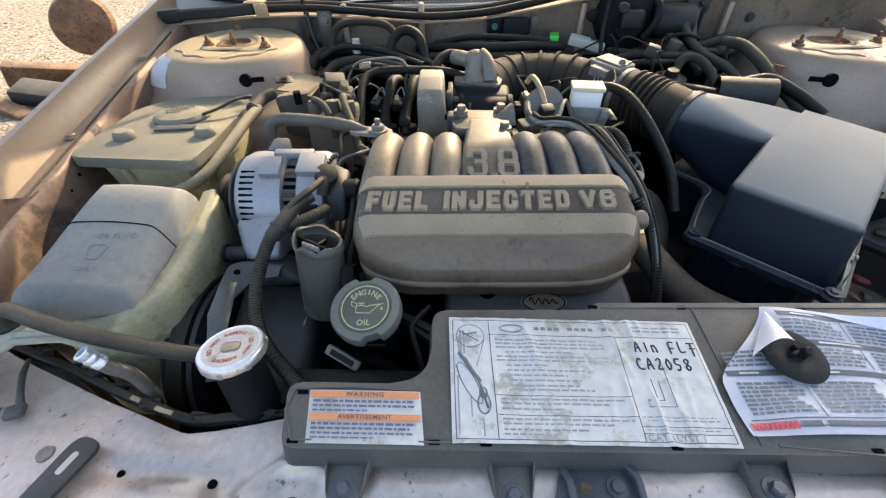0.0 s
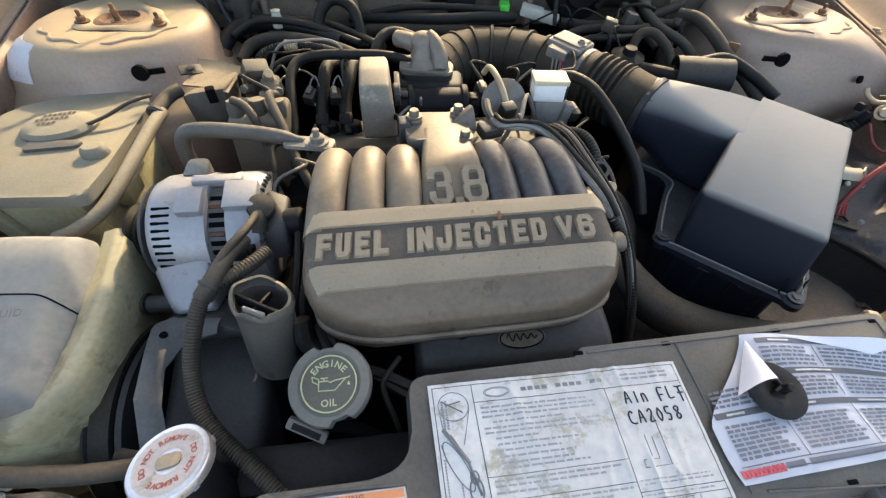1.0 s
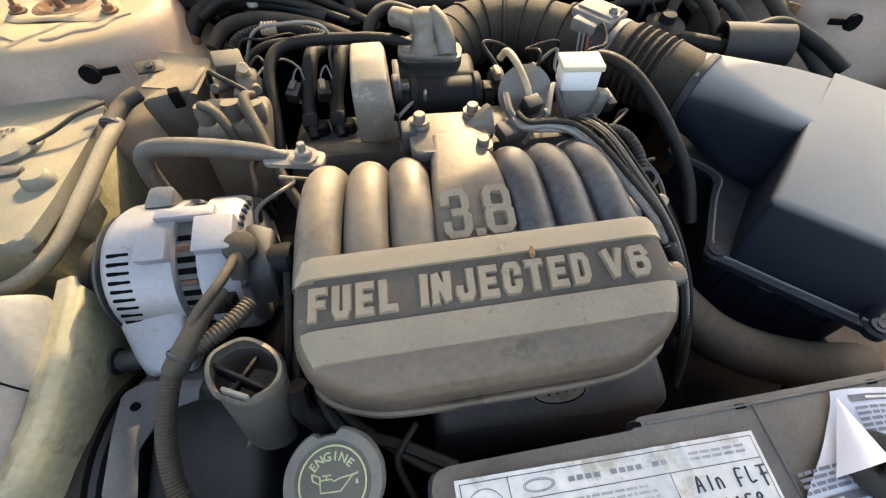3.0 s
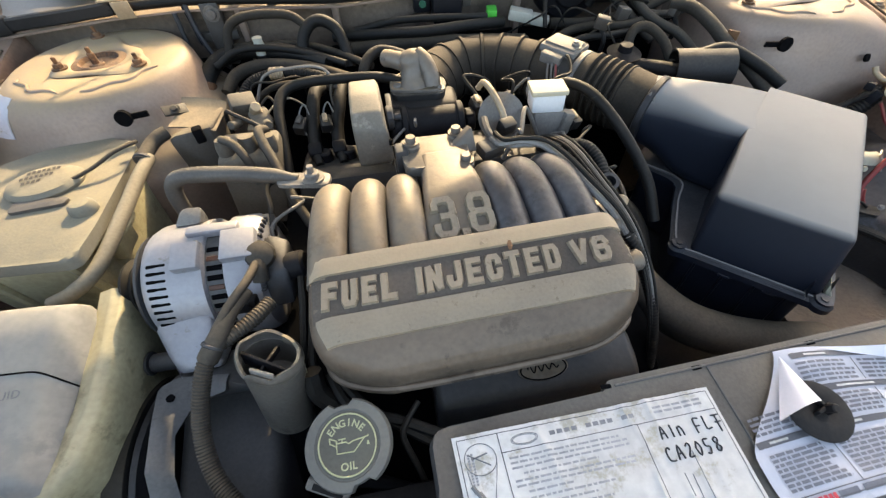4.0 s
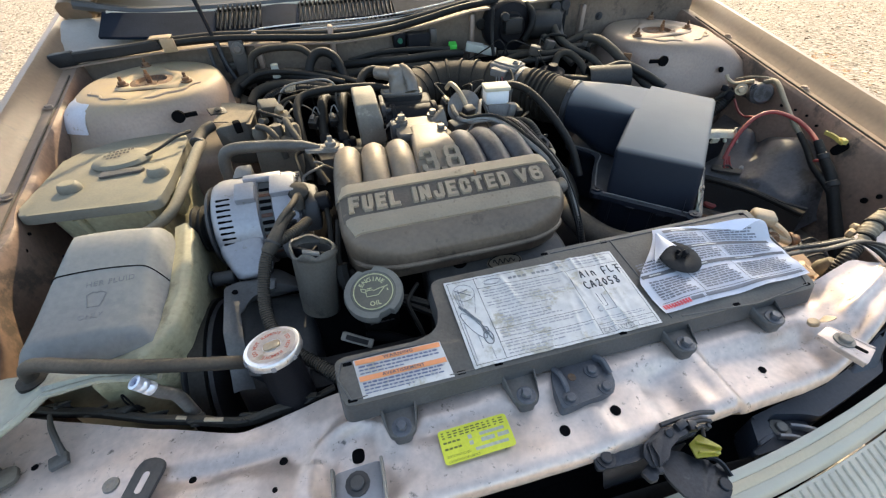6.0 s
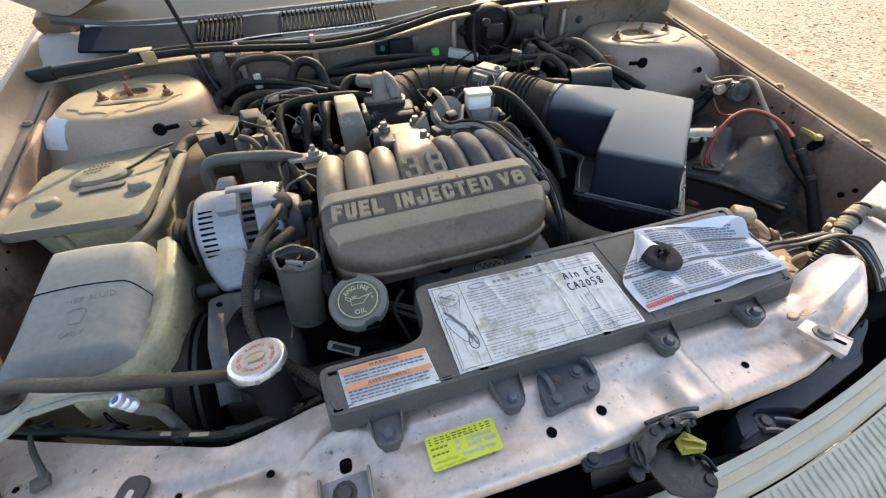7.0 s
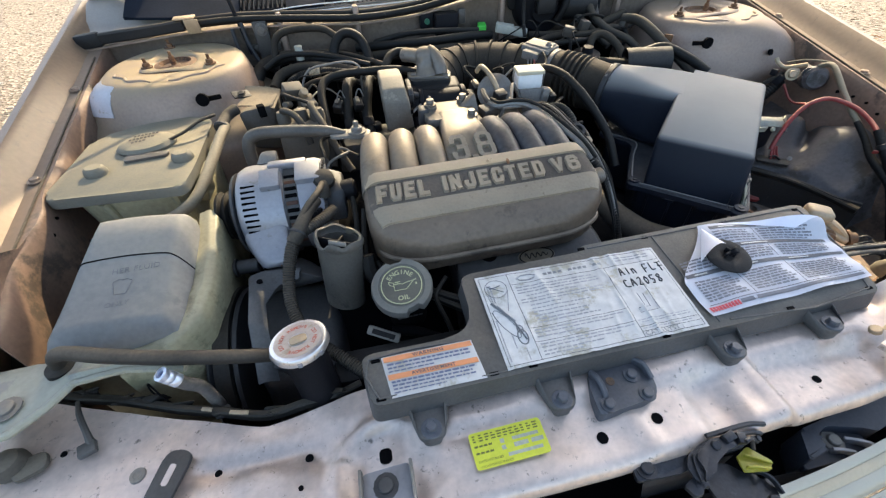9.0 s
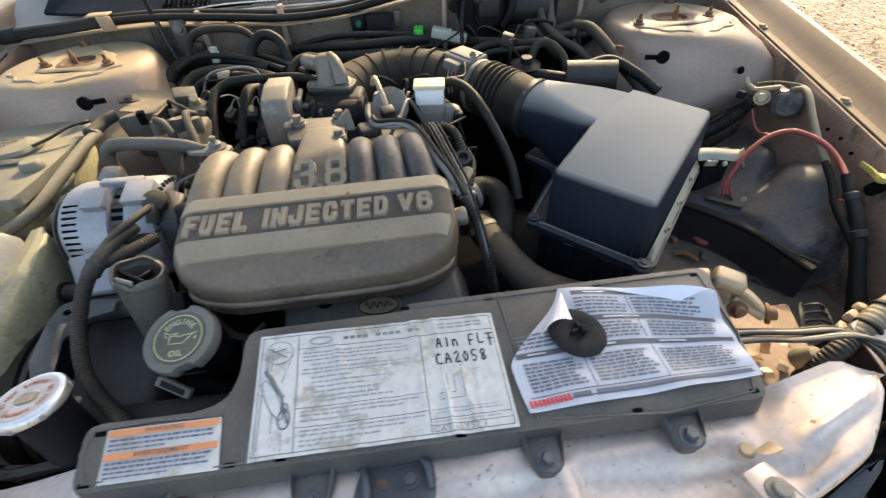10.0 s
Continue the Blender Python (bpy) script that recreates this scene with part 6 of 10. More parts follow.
# cast letters: strokes in a unit cell, with chamfered corners
STROKES = {"F": [[(0, 0), (0, 1), (1, 1)], [(0, 0.5), (0.85, 0.5)]], "U": [[(0, 1), (0, 0.16), (0.18, 0), (0.82, 0), (1, 0.16), (1, 1)]],
           "E": [[(1, 1), (0, 1), (0, 0), (1, 0)], [(0, 0.5), (0.85, 0.5)]], "L": [[(0, 1), (0, 0), (1, 0)]], "I": [[(0.5, 0), (0.5, 1)]],
           "N": [[(0, 0), (0, 1), (1, 0), (1, 1)]], "J": [[(1, 1), (1, 0.16), (0.82, 0), (0.2, 0), (0, 0.18), (0, 0.34)]],
           "C": [[(1, 0.72), (1, 0.84), (0.82, 1), (0.18, 1), (0, 0.84), (0, 0.16), (0.18, 0), (0.82, 0), (1, 0.16), (1, 0.28)]], "T": [[(0, 1), (1, 1)], [(0.5, 1), (0.5, 0)]],
           "D": [[(0, 0), (0, 1), (0.76, 1), (1, 0.80), (1, 0.20), (0.76, 0), (0, 0)]], "V": [[(0, 1), (0.5, 0), (1, 1)]],
           "6": [[(1, 0.80), (0.82, 1), (0.18, 1), (0, 0.84), (0, 0.16), (0.18, 0), (0.82, 0), (1, 0.16), (1, 0.42), (0.82, 0.56), (0, 0.56)]],
           "3": [[(0, 0.78), (0, 0.88), (0.16, 1), (0.84, 1), (1, 0.88), (1, 0.62), (0.86, 0.52), (0.45, 0.52)], [(0.86, 0.52), (1, 0.42), (1, 0.12), (0.84, 0), (0.16, 0), (0, 0.12), (0, 0.24)]],
           "8": [[(0.16, 0.52), (0.04, 0.62), (0.04, 0.88), (0.2, 1), (0.8, 1), (0.96, 0.88), (0.96, 0.62), (0.84, 0.52), (0.16, 0.52)], [(0.16, 0.52), (0, 0.42), (0, 0.12), (0.18, 0), (0.82, 0), (1, 0.12), (1, 0.42), (0.84, 0.52)]],
           ".": [[(0.4, 0), (0.6, 0)]]}


def cast_letter(ch, m, w, h, line, rise):
    """A raised letter with sloping sides, its cell centred on m."""
    bm, k = bmesh.new(), 0
    w, h = w - line, h - line
    low, top = line * 0.58, line * 0.40

    def reach(a, b, c):
        """How far a stroke runs past its joint with the next."""
        turn = (b - a).angle(c - b)
        return min(1.0, math.tan(turn / 2)) if turn < 2.0 else 0.5

    for path in STROKES[ch]:
        pts = [Vector(((x - 0.5) * w, (y - 0.5) * h, 0)) for x, y in path]
        loop = path[0] == path[-1]
        for n, (a, b) in enumerate(zip(pts, pts[1:])):
            before = pts[n - 1] if n else (pts[-2] if loop else None)
            after = pts[n + 2] if n + 2 < len(pts) else (pts[1] if loop else None)
            ea, eb = reach(before, a, b) if before else 0.9, reach(a, b, after) if after else 0.9
            d = (b - a).normalized()
            side_, k = Vector((-d.y, d.x, 0)), k + 1
            up = Vector((0, 0, rise + 0.00004 * k))
            join(bm, hull([p + q * side_ * low + e * d * low for p, e in ((a, -ea), (b, eb)) for q in (-1, 1)] + [p + q * side_ * top + e * d * top + up for p, e in ((a, -ea), (b, eb)) for q in (-1, 1)]))
    bm.transform(m)
    return bm


for word, x, width in (("FUEL", -0.1077, 0.0706), ("INJECTED", 0.0123, 0.1394), ("V6", 0.1110, 0.0420)):
    widths = [0.42 if ch == "I" else 1.0 for ch in word]
    at_ = x - width / 2
    for ch, share in zip(word, widths):
        step = width * share / sum(widths)
        part("letter", cast_letter(ch, on_face(at_ + step / 2, -0.0362, 0.0002) @ Matrix(((1, 0.06, 0, 0), (0, 1, 0, 0), (0, 0, 1, 0), (0, 0, 0, 1))), step - 0.0030, 0.0268, 0.0066, 0.0034), STRIP_DUSTY, plenum, "raised cast alloy letter", sharp=25)
        at_ += step
part("recess", face_band(-0.0165, -0.0555, 0.0006, inset=0.006), surface("dark_brown_recess", (0.090, 0.072, 0.055), 0.8, dust=0.3, dust_colour=(0.13, 0.105, 0.075), vary=0.3, bump=0.3), plenum, "dark brown lettering panel")
part("edge_rim", tube([tuple(PM @ Vector((x, y + 0.005, 0.727))) for x, y in [(-0.150, -0.070), (-0.142, -0.090), (-0.120, -0.104), (-0.085, -0.1125), (0.0, -0.114), (0.085, -0.1125), (0.120, -0.104), (0.142, -0.090), (0.150, -0.070)]], 0.0035, 8, 4), CAST_DARK, plenum, "lower parting rim")
for k, (x0, x1) in enumerate(((-0.138, -0.127), (-0.097, -0.088), (-0.056, -0.051), (0.052, 0.049), (0.090, 0.083), (0.128, 0.116))):
    path = [(x0, -0.014, 0.7675), (x0 + (x1 - x0) * 0.15, 0.010, 0.7735), (x0 + (x1 - x0) * 0.25, 0.026, 0.7785), (x0 + (x1 - x0) * 0.5, 0.052, 0.786), (x0 + (x1 - x0) * 0.8, 0.080, 0.787), (x1, 0.100, 0.776), (x1, 0.114, 0.752), (x1, 0.118, 0.715)]
    part("runner", tube([tuple(PM @ Vector(p)) for p in path], [0.0206, 0.0206, 0.0204, 0.0200, 0.0198, 0.0198, 0.0198, 0.0196], 24, 6), CAST if k < 3 else CAST_SHADED, plenum, "curved cast intake runner" if k < 3 else "curved grey cast intake runner coloured as out of the sun", sharp=60)
part("runner_bed", hull([tuple(PM @ Vector(p)) for p in ((-0.152, 0.0, 0.764), (0.152, 0.0, 0.764), (-0.140, 0.085, 0.768), (0.130, 0.085, 0.768), (-0.15, 0.0, 0.70), (0.15, 0.0, 0.70), (-0.14, 0.10, 0.70), (0.13, 0.10, 0.70))], 0.004), CAST_DARK, plenum)
part("centre_block", hull([tuple(PM @ Vector(p)) for p in ((-0.038, 0.002, 0.781), (0.038, 0.002, 0.781), (-0.032, 0.062, 0.8025), (0.034, 0.062, 0.8025), (-0.024, 0.125, 0.809), (0.022, 0.125, 0.809), (-0.042, 0.004, 0.765), (0.042, 0.004, 0.765), (-0.03, 0.13, 0.77), (0.03, 0.13, 0.77))], 0.006, 3), CAST, plenum, "sloping cast centre block")
part("top_flange", slab(rounded([(-0.045, 0.100), (0.028, 0.095), (0.034, 0.155), (-0.046, 0.160)], 0.012), 0.795, 0.806, 0.003, PM), CAST, plenum, "throttle flange")
for ch, dx, w in (("3", -0.0165, 0.0255), (".", 0.0020, 0.0190), ("8", 0.0205, 0.0268)):
    part("letter", cast_letter(ch, PM @ Matrix.Translation((dx, 0.0300, 0.7918)) @ pose(0, 0, 0, 20, 0, 0), w, 0.0470, 0.0080, 0.0042), STRIP_DUSTY, plenum, "raised alloy numeral", sharp=25)
for p, h in (((-0.117, 0.542, 0.800), 0.016), ((-0.062, 0.557, 0.798), 0.014), ((-0.060, 0.509, 0.794), 0.013), ((-0.109, 0.525, 0.786), 0.013)):
    part("bolt", B(cyl(0.010, h - 0.004, Matrix.Translation(p), 14, 0.002), bolt((p[0], p[1], p[2] + h - 0.004), 0.006, 0.009)), CAST, plenum, "bolt on a cast boss")
part("flange_web", hull([(-0.075, 0.530, 0.800), (-0.045, 0.545, 0.822), (-0.050, 0.553, 0.822), (-0.078, 0.540, 0.800), (-0.040, 0.535, 0.795), (-0.045, 0.55, 0.79)], 0.002), CAST, plenum)
part("side_tab", span((-0.136, 0.528, 0.782), (-0.121, 0.548, 0.812), 0.003), STEEL_DARK, plenum, "small dark bracket tab")
part("sensor_boss", B(cyl(0.011, 0.02, aim(tuple(PM @ Vector((0.150, -0.040, 0.757))), (1, 0.1, 0.1)), 14, 0.002), cyl(0.008, 0.012, aim(tuple(PM @ Vector((0.152, 0.0, 0.771))), (1, 0, 0.2)), 12, 0.002)), CAST, plenum)

# small dry leaves caught on the lettering
for k, (x, y, r) in enumerate(((0.013, -0.012, 30), (0.036, -0.020, 80), (-0.030, 0.040, 10))):
    solo("dry_leaf", thick(grid(3, 2, lambda u, v: tuple(on_face(x, y, 0.006) @ pose(0, 0, 0, 0, 0, r) @ Vector(((u - 0.5) * 0.010, (v - 0.5) * 0.005 * math.sin(math.pi * (0.15 + 0.7 * u)), 0.001 * math.sin(6 * u))))), 0.0003), BRASS if k == 0 else LEAF, "tiny dry leaf scrap caught on the plenum", "leaf", "leaves")

# front valve cover with its oval badge
vc = thing("valve_cover", "grey-black valve cover with an oval badge under the plenum", "engine part", (-0.025, 0.30, 0.6))
part("cover", hull([(-0.135, 0.365, 0.700), (0.070, 0.370, 0.700), (-0.133, 0.326, 0.698), (0.074, 0.326, 0.699), (-0.133, 0.288, 0.678), (0.080, 0.288, 0.678), (-0.135, 0.280, 0.58), (0.090, 0.284, 0.58), (0.09, 0.36, 0.66), (-0.135, 0.36, 0.6), (0.09, 0.36, 0.6)], 0.008, 3), surface("dusty_valve_cover", (0.050, 0.048, 0.046), 0.45, 0.1, dust=0.42, dust_colour=(0.17, 0.145, 0.11), spread=0.18, grain=50, vary=0.25, stain=((0.06, 0.055, 0.05), 22, 0.56)), vc, "dusty grey cover")
bz = Vector((0, -0.47, 0.88)).normalized()
bmat = Matrix.Translation(Vector((-0.022, 0.3068, 0.6882))) @ Matrix((( 1, 0, bz.x, 0), (0, bz.z, bz.y, 0), (0, -bz.y, bz.z, 0), (0, 0, 0, 1)))
part("badge", B(lathe([(0, 0), (0.026, 0), (0.026, 0.002), (0.024, 0.003), (0.022, 0.002), (0, 0.002)], bmat @ Matrix.Diagonal((1, 0.44, 1, 1)), 36)), CAST, vc, "dusty oval badge")
part("badge_line", tube([tuple(bmat @ Vector((0.0235 * math.cos(a * 0.2618), 0.0103 * math.sin(a * 0.2618), 0.003))) for a in range(25)], 0.0007, 5, 2), DARK, vc, "dark oval outline")
part("badge_mark", tube([tuple(bmat @ Vector((-0.016 + 0.032 * k / 24, 0.0042 * math.sin(k * 1.05) * (1 - 0.5 * k / 24) + 0.001, 0.0026))) for k in range(25)], 0.0006, 5, 3), DARK, vc, "worn flowing mark")
part("vent_stub", cyl(0.012, 0.012, aim((-0.085, 0.322, 0.690), (0, -0.3, 1)), 16, 0.003), DARK, vc)
blk = thing("engine_block", "engine block and front cover deep in the bay, coloured as deep shade", "engine part", (-0.1, 0.45, 0.32))
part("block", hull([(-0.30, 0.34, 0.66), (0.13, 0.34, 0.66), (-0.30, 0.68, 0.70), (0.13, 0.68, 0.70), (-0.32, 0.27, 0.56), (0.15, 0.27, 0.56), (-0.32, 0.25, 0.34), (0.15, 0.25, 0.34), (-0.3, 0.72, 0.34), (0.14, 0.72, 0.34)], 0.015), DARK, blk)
part("rear_valve_cover", hull([(-0.27, 0.60, 0.735), (0.10, 0.60, 0.735), (-0.27, 0.70, 0.72), (0.10, 0.70, 0.72), (-0.28, 0.58, 0.66), (0.11, 0.58, 0.66), (-0.28, 0.74, 0.64), (0.11, 0.74, 0.64)], 0.012), DUSTY_PLASTIC, blk)
part("gearbox", hull([(0.15, 0.34, 0.58), (0.42, 0.38, 0.55), (0.15, 0.62, 0.58), (0.42, 0.60, 0.55), (0.15, 0.30, 0.35), (0.45, 0.34, 0.35), (0.15, 0.66, 0.35), (0.45, 0.64, 0.35)], 0.02), STEEL_DARK, blk, "grimy gearbox housing")

# ---------------------------------------------------------------- front left: caps, tubes, bottles
oil = thing("oil_filler_cap", "grey-black oil filler cap with a pale printed ring and oil can", "oil cap", (-0.208, 0.262, 0.66))
om = pose(-0.208, 0.2575, 0.7225, 17, -3, 0)
cap = bmesh.new()
seg, rings = 64, []
for r, h in ((0.0, -0.002), (0.030, -0.002), (0.0345, 0.002), (0.0350, 0.012), (0.0335, 0.0155), (0.0265, 0.0160), (0.0255, 0.0150), (0.0, 0.0150)):
    ring = []
    for i in range(seg):
        a = 2 * math.pi * i / seg
        notch = 1 - (0.13 if r > 0.029 and min(abs(math.degrees(a) - c) for c in (98, 285)) < 14 else 0)
        ring.append(cap.verts.new((r * notch * math.cos(a), r * notch * math.sin(a), h)) if r else None)
    rings.append(ring)
for a, b in zip(rings[1:-1], rings[2:-1]):
    for i in range(seg):
        cap.faces.new((a[i], a[(i + 1) % seg], b[(i + 1) % seg], b[i]))
cap.faces.new(rings[1][::-1]), cap.faces.new(rings[-2])
cap.transform(om)
part("cap", cap, CAP_GREY, oil)
part("face", cyl(0.0245, 0.0006, om @ pose(0, 0, 0.0151), 40), CAP_FACE, oil, "dull olive printed face")
part("printed_ring", tube([tuple(om @ Vector((0.0228 * math.cos(a * 0.19635), 0.0228 * math.sin(a * 0.19635), 0.0158))) for a in range(33)], 0.0007, 5, 2), CAP_INK, oil, "pale yellow ring")
arc = bmesh.new()
for i, ch in enumerate("ENGINE"):
    a = radians(140 - i * 19 - 2)
    join(arc, letters(ch, 0.0078, om @ Matrix.Translation((0.0168 * math.cos(a), 0.0168 * math.sin(a) - 0.001, 0.0160)) @ pose(0, 0, 0, 0, 0, math.degrees(a) - 90), 0, 0.0002))
part("word_engine", arc, CAP_INK, oil)
part("word_oil", letters("OIL", 0.0078, om @ pose(0.0, -0.0158, 0.0160), 0, 0.0002, 1.1), CAP_INK, oil)
part("oil_can", B(*[tube([tuple(om @ Vector((x, y, 0.0158))) for x, y in ps], 0.0006, 5, 1) for ps in ([(-0.0085, 0.004), (-0.0085, -0.0055), (0.005, -0.006), (0.014, 0.003), (0.017, 0.0035), (0.017, 0.0045)], [(-0.0085, 0.002), (-0.001, 0.002), (0.001, 0.0005), (0.005, 0.002), (0.014, 0.003)],
                                          [(-0.014, 0.0065), (-0.0085, 0.004), (-0.0085, -0.0005), (-0.0135, 0.0025), (-0.014, 0.0065)], [(-0.004, 0.002), (-0.004, 0.0045)], [(-0.007, 0.0045), (-0.001, 0.0045)], [(0.0165, 0.0), (0.0158, -0.0025), (0.017, -0.003), (0.0165, 0.0)])]), CAP_INK, oil, "outline of an oil can")
part("neck", lathe([(0.024, -0.07), (0.024, -0.03), (0.028, -0.028), (0.028, -0.003), (0, -0.003)], om, 24), DARK, oil, "black filler neck")
part("neck_print", bars([(-0.012 + 0.006 * k, -0.0, 0.005, 0.005) for k in range(5)], 0, om @ pose(0, -0.0283, -0.014, 90)), STEEL_DARK, oil)

rc = thing("coolant_pressure_cap", "worn aluminium radiator pressure cap with faded red warning print", "radiator cap", (-0.32, 0.203, 0.6))
rm = pose(-0.3195, 0.2035, 0.7310, -10, -2, 12) @ Matrix.Diagonal((0.90, 0.90, 0.95, 1))
part("cap", lathe([(0.0, 0.0), (0.0315, -0.003), (0.0325, -0.002), (0.0325, 0.0055), (0.0312, 0.0072), (0.028, 0.0078), (0.012, 0.0068), (0.0095, 0.0068), (0.0, 0.0068)], rm, 40), POLISHED, rc)
for a in (0.4, 1.9, 3.3, 4.6, 5.4):
    part("crimp", box((0.005, 0.002, 0.006), rm @ pose(0.0325 * math.cos(a), 0.0325 * math.sin(a), 0.0, 0, 0, math.degrees(a) + 90), 0.0006, 1), ALLOY, rc)
part("printed_disc", lathe([(0.0105, 0.0072), (0.0270, 0.0080)], rm, 40, False), surface("cap_print_ground", (0.50, 0.445, 0.40), 0.36, 0.55, dust=0.12, stain=((0.34, 0.29, 0.22), 60, 0.55), vary=0.2, bump=0.03), rc, "worn alloy disc with faded print")
words = bmesh.new()
for i, ch in enumerate("DO NOT REMOVE  DO NOT REMOVE  "):
    a = radians(200 - i * 12)
    if ch != " ":
        join(words, letters(ch, 0.0062, rm @ Matrix.Translation((0.0192 * math.cos(a), 0.0192 * math.sin(a), 0.0080)) @ pose(0, 0, 0, 0, 0, math.degrees(a) - 90), 0, 0.0002))
part("red_print", words, RED_FADED, rc, "faded red lettering")
part("button", slab(rounded([(-0.0095, -0.006), (0.0095, -0.006), (0.0095, 0.006), (-0.0095, 0.006)], 0.0045), 0.0066, 0.0086, 0.0008, rm), BRASS, rc, "raised dull centre boss")
part("neck", B(lathe([(0.027, -0.006), (0.026, -0.012), (0.024, -0.016), (0.0245, -0.12), (0, -0.12)], rm, 28)), BLACK_PLASTIC, rc, "black radiator filler neck")
part("overflow_stub", cyl(0.006, 0.045, aim((-0.335, 0.212, 0.706), (-1, 0.25, 0.0)), 12, 0.001), BLACK_PLASTIC, rc)

over = thing("overflow_hose", "dusty grey overflow hose from the radiator neck to the corner", "hose", (-0.48, 0.22, 0.69))
part("hose", tube([(-0.350, 0.212, 0.710), (-0.370, 0.206, 0.724), (-0.395, 0.203, 0.736), (-0.44, 0.205, 0.748), (-0.49, 0.214, 0.755), (-0.525, 0.226, 0.754), (-0.545, 0.233, 0.748), (-0.553, 0.235, 0.737), (-0.555, 0.236, 0.720)], 0.0072, 12), RUBBER_DUSTY, over)
part("grommet", lathe([(0, 0), (0.015, 0), (0.014, 0.006), (0.009, 0.008), (0, 0.008)], Matrix.Translation((-0.555, 0.236, 0.722)), 18), RUBBER, over, "black rubber grommet")

nip = thing("service_port", "bright blue-white metal service port on a bent pipe", "pipe fitting", (-0.455, 0.205, 0.66))
d = Vector((-0.30, -0.10, 0.80)).normalized()
tip = Vector((-0.436, 0.1915, 0.730))
nm = aim(tip, d) @ Matrix.Diagonal((0.76, 0.76, 0.86, 1))
part("pipe", tube([(-0.424, 0.200, 0.655), (-0.424, 0.199, 0.685), (-0.425, 0.197, 0.703), tuple(tip - d * 0.014), tuple(tip - d * 0.003)], 0.0062, 12), STEEL, nip)
part("fitting", lathe([(0.0, -0.004), (0.0088, -0.004), (0.0088, 0.002), (0.0072, 0.004), (0.0088, 0.006), (0.0088, 0.010), (0.0076, 0.012), (0.0088, 0.014), (0.0088, 0.019), (0.0055, 0.0195), (0.0045, 0.012), (0, 0.012)], nm, 24), CHROME, nip, "bright collared fitting")
part("core", cyl(0.004, 0.004, nm @ pose(0, 0, 0.012), 14, 0.001), surface("blue_valve_core", (0.05, 0.09, 0.22), 0.3, 0.3, vary=0.1), nip, "dark blue valve core")
solo("thin_wire", tube([(-0.478, 0.215, 0.655), (-0.490, 0.220, 0.675), (-0.484, 0.217, 0.695), (-0.480, 0.214, 0.672), (-0.472, 0.21, 0.65)], 0.001, 6), DARK, "thin black wire loop by the service port", "wire")

dip = thing("dipstick", "dark plastic dipstick pull handle on its tube", "dipstick", (-0.235, 0.235, 0.6))
dm = pose(-0.2385, 0.240, 0.672, 38, 14, -24)
part("handle", box((0.040, 0.011, 0.008), dm, 0.002), GREY_PLASTIC, dip, "grey flag-shaped grip")
part("inset", box((0.028, 0.006, 0.001), dm @ pose(0, 0, 0.0042), 0.0003, 1), BLACK_PLASTIC, dip)
part("stem", tube([(-0.228, 0.244, 0.668), (-0.205, 0.243, 0.664), (-0.18, 0.235, 0.655), (-0.15, 0.225, 0.64)], 0.0065, 10), DARK, dip)

# dark wires beside the oil cap
wires = [([(-0.233, 0.335, 0.700), (-0.222, 0.312, 0.690), (-0.205, 0.295, 0.684), (-0.17, 0.285, 0.68), (-0.12, 0.262, 0.668)], 0.0055), ([(-0.225, 0.33, 0.694), (-0.20, 0.302, 0.684), (-0.16, 0.275, 0.672), (-0.125, 0.255, 0.66)], 0.005),
         ([(-0.150, 0.295, 0.692), (-0.162, 0.280, 0.690), (-0.168, 0.268, 0.684), (-0.158, 0.245, 0.66), (-0.150, 0.225, 0.63)], 0.003), ([(-0.245, 0.33, 0.72), (-0.243, 0.318, 0.70), (-0.232, 0.31, 0.682), (-0.228, 0.30, 0.65)], 0.010),
         ([(-0.240, 0.40, 0.74), (-0.244, 0.37, 0.725), (-0.246, 0.345, 0.715), (-0.243, 0.325, 0.70)], 0.004), ([(-0.255, 0.45, 0.75), (-0.252, 0.40, 0.735), (-0.255, 0.36, 0.71), (-0.26, 0.33, 0.66)], 0.004)]
for pts, r in wires:
    solo("ignition_lead", tube(pts, r, 8), RUBBER, "dark dusty ignition lead behind the oil cap", "cable", "ignition leads")

cup = thing("coolant_filler_tube", "dusty grey open tube with a cross brace inside its rim", "tube", (-0.275, 0.335, 0.62))
cm = aim((-0.283, 0.322, 0.655), Vector((0.010, 0.014, 0.100)))
OVAL = Matrix.Diagonal((1.14, 0.92, 1, 1))


def torn_rim(u, v):
    a = 360 * u
    h = 0.103 - 0.010 * math.exp(-((a - 75) / 16) ** 2) - 0.006 * math.exp(-((a - 250) / 40) ** 2) + 0.0012 * math.sin(radians(a * 5)) - 0.004 * math.exp(-((a - 130) / 7) ** 2)
    r = 0.0262 + 0.0020 * math.sin(math.pi * v)
    return tuple(cm @ OVAL @ Vector((r * math.cos(radians(a)), r * math.sin(radians(a)), 0.090 + (h - 0.090) * v)))


part("wall", lathe([(0.0, 0.0), (0.0235, 0.0), (0.0250, 0.05), (0.0262, 0.092), (0.0236, 0.092), (0.0225, 0.06), (0.0, 0.050)], cm @ OVAL, 36), TUBE_GREY, cup, "dusty grey tube wall")
part("rim", thick(grid(48, 3, torn_rim), 0.0026), TUBE_GREY, cup, "broken rim of the tube")
part("cross_brace", B(box((0.050, 0.003, 0.016), cm @ pose(0, 0.006, 0.090, 0, 0, 6), 0.001), box((0.003, 0.040, 0.008), cm @ pose(0.002, 0.004, 0.088, 0, 0, 12), 0.001)), BLACK_PLASTIC, cup)
part("rim_tab", box((0.022, 0.003, 0.006), cm @ pose(-0.012, 0.019, 0.104, 0, 0, 12), 0.001), STEEL, cup, "bright metal tab on the rim")
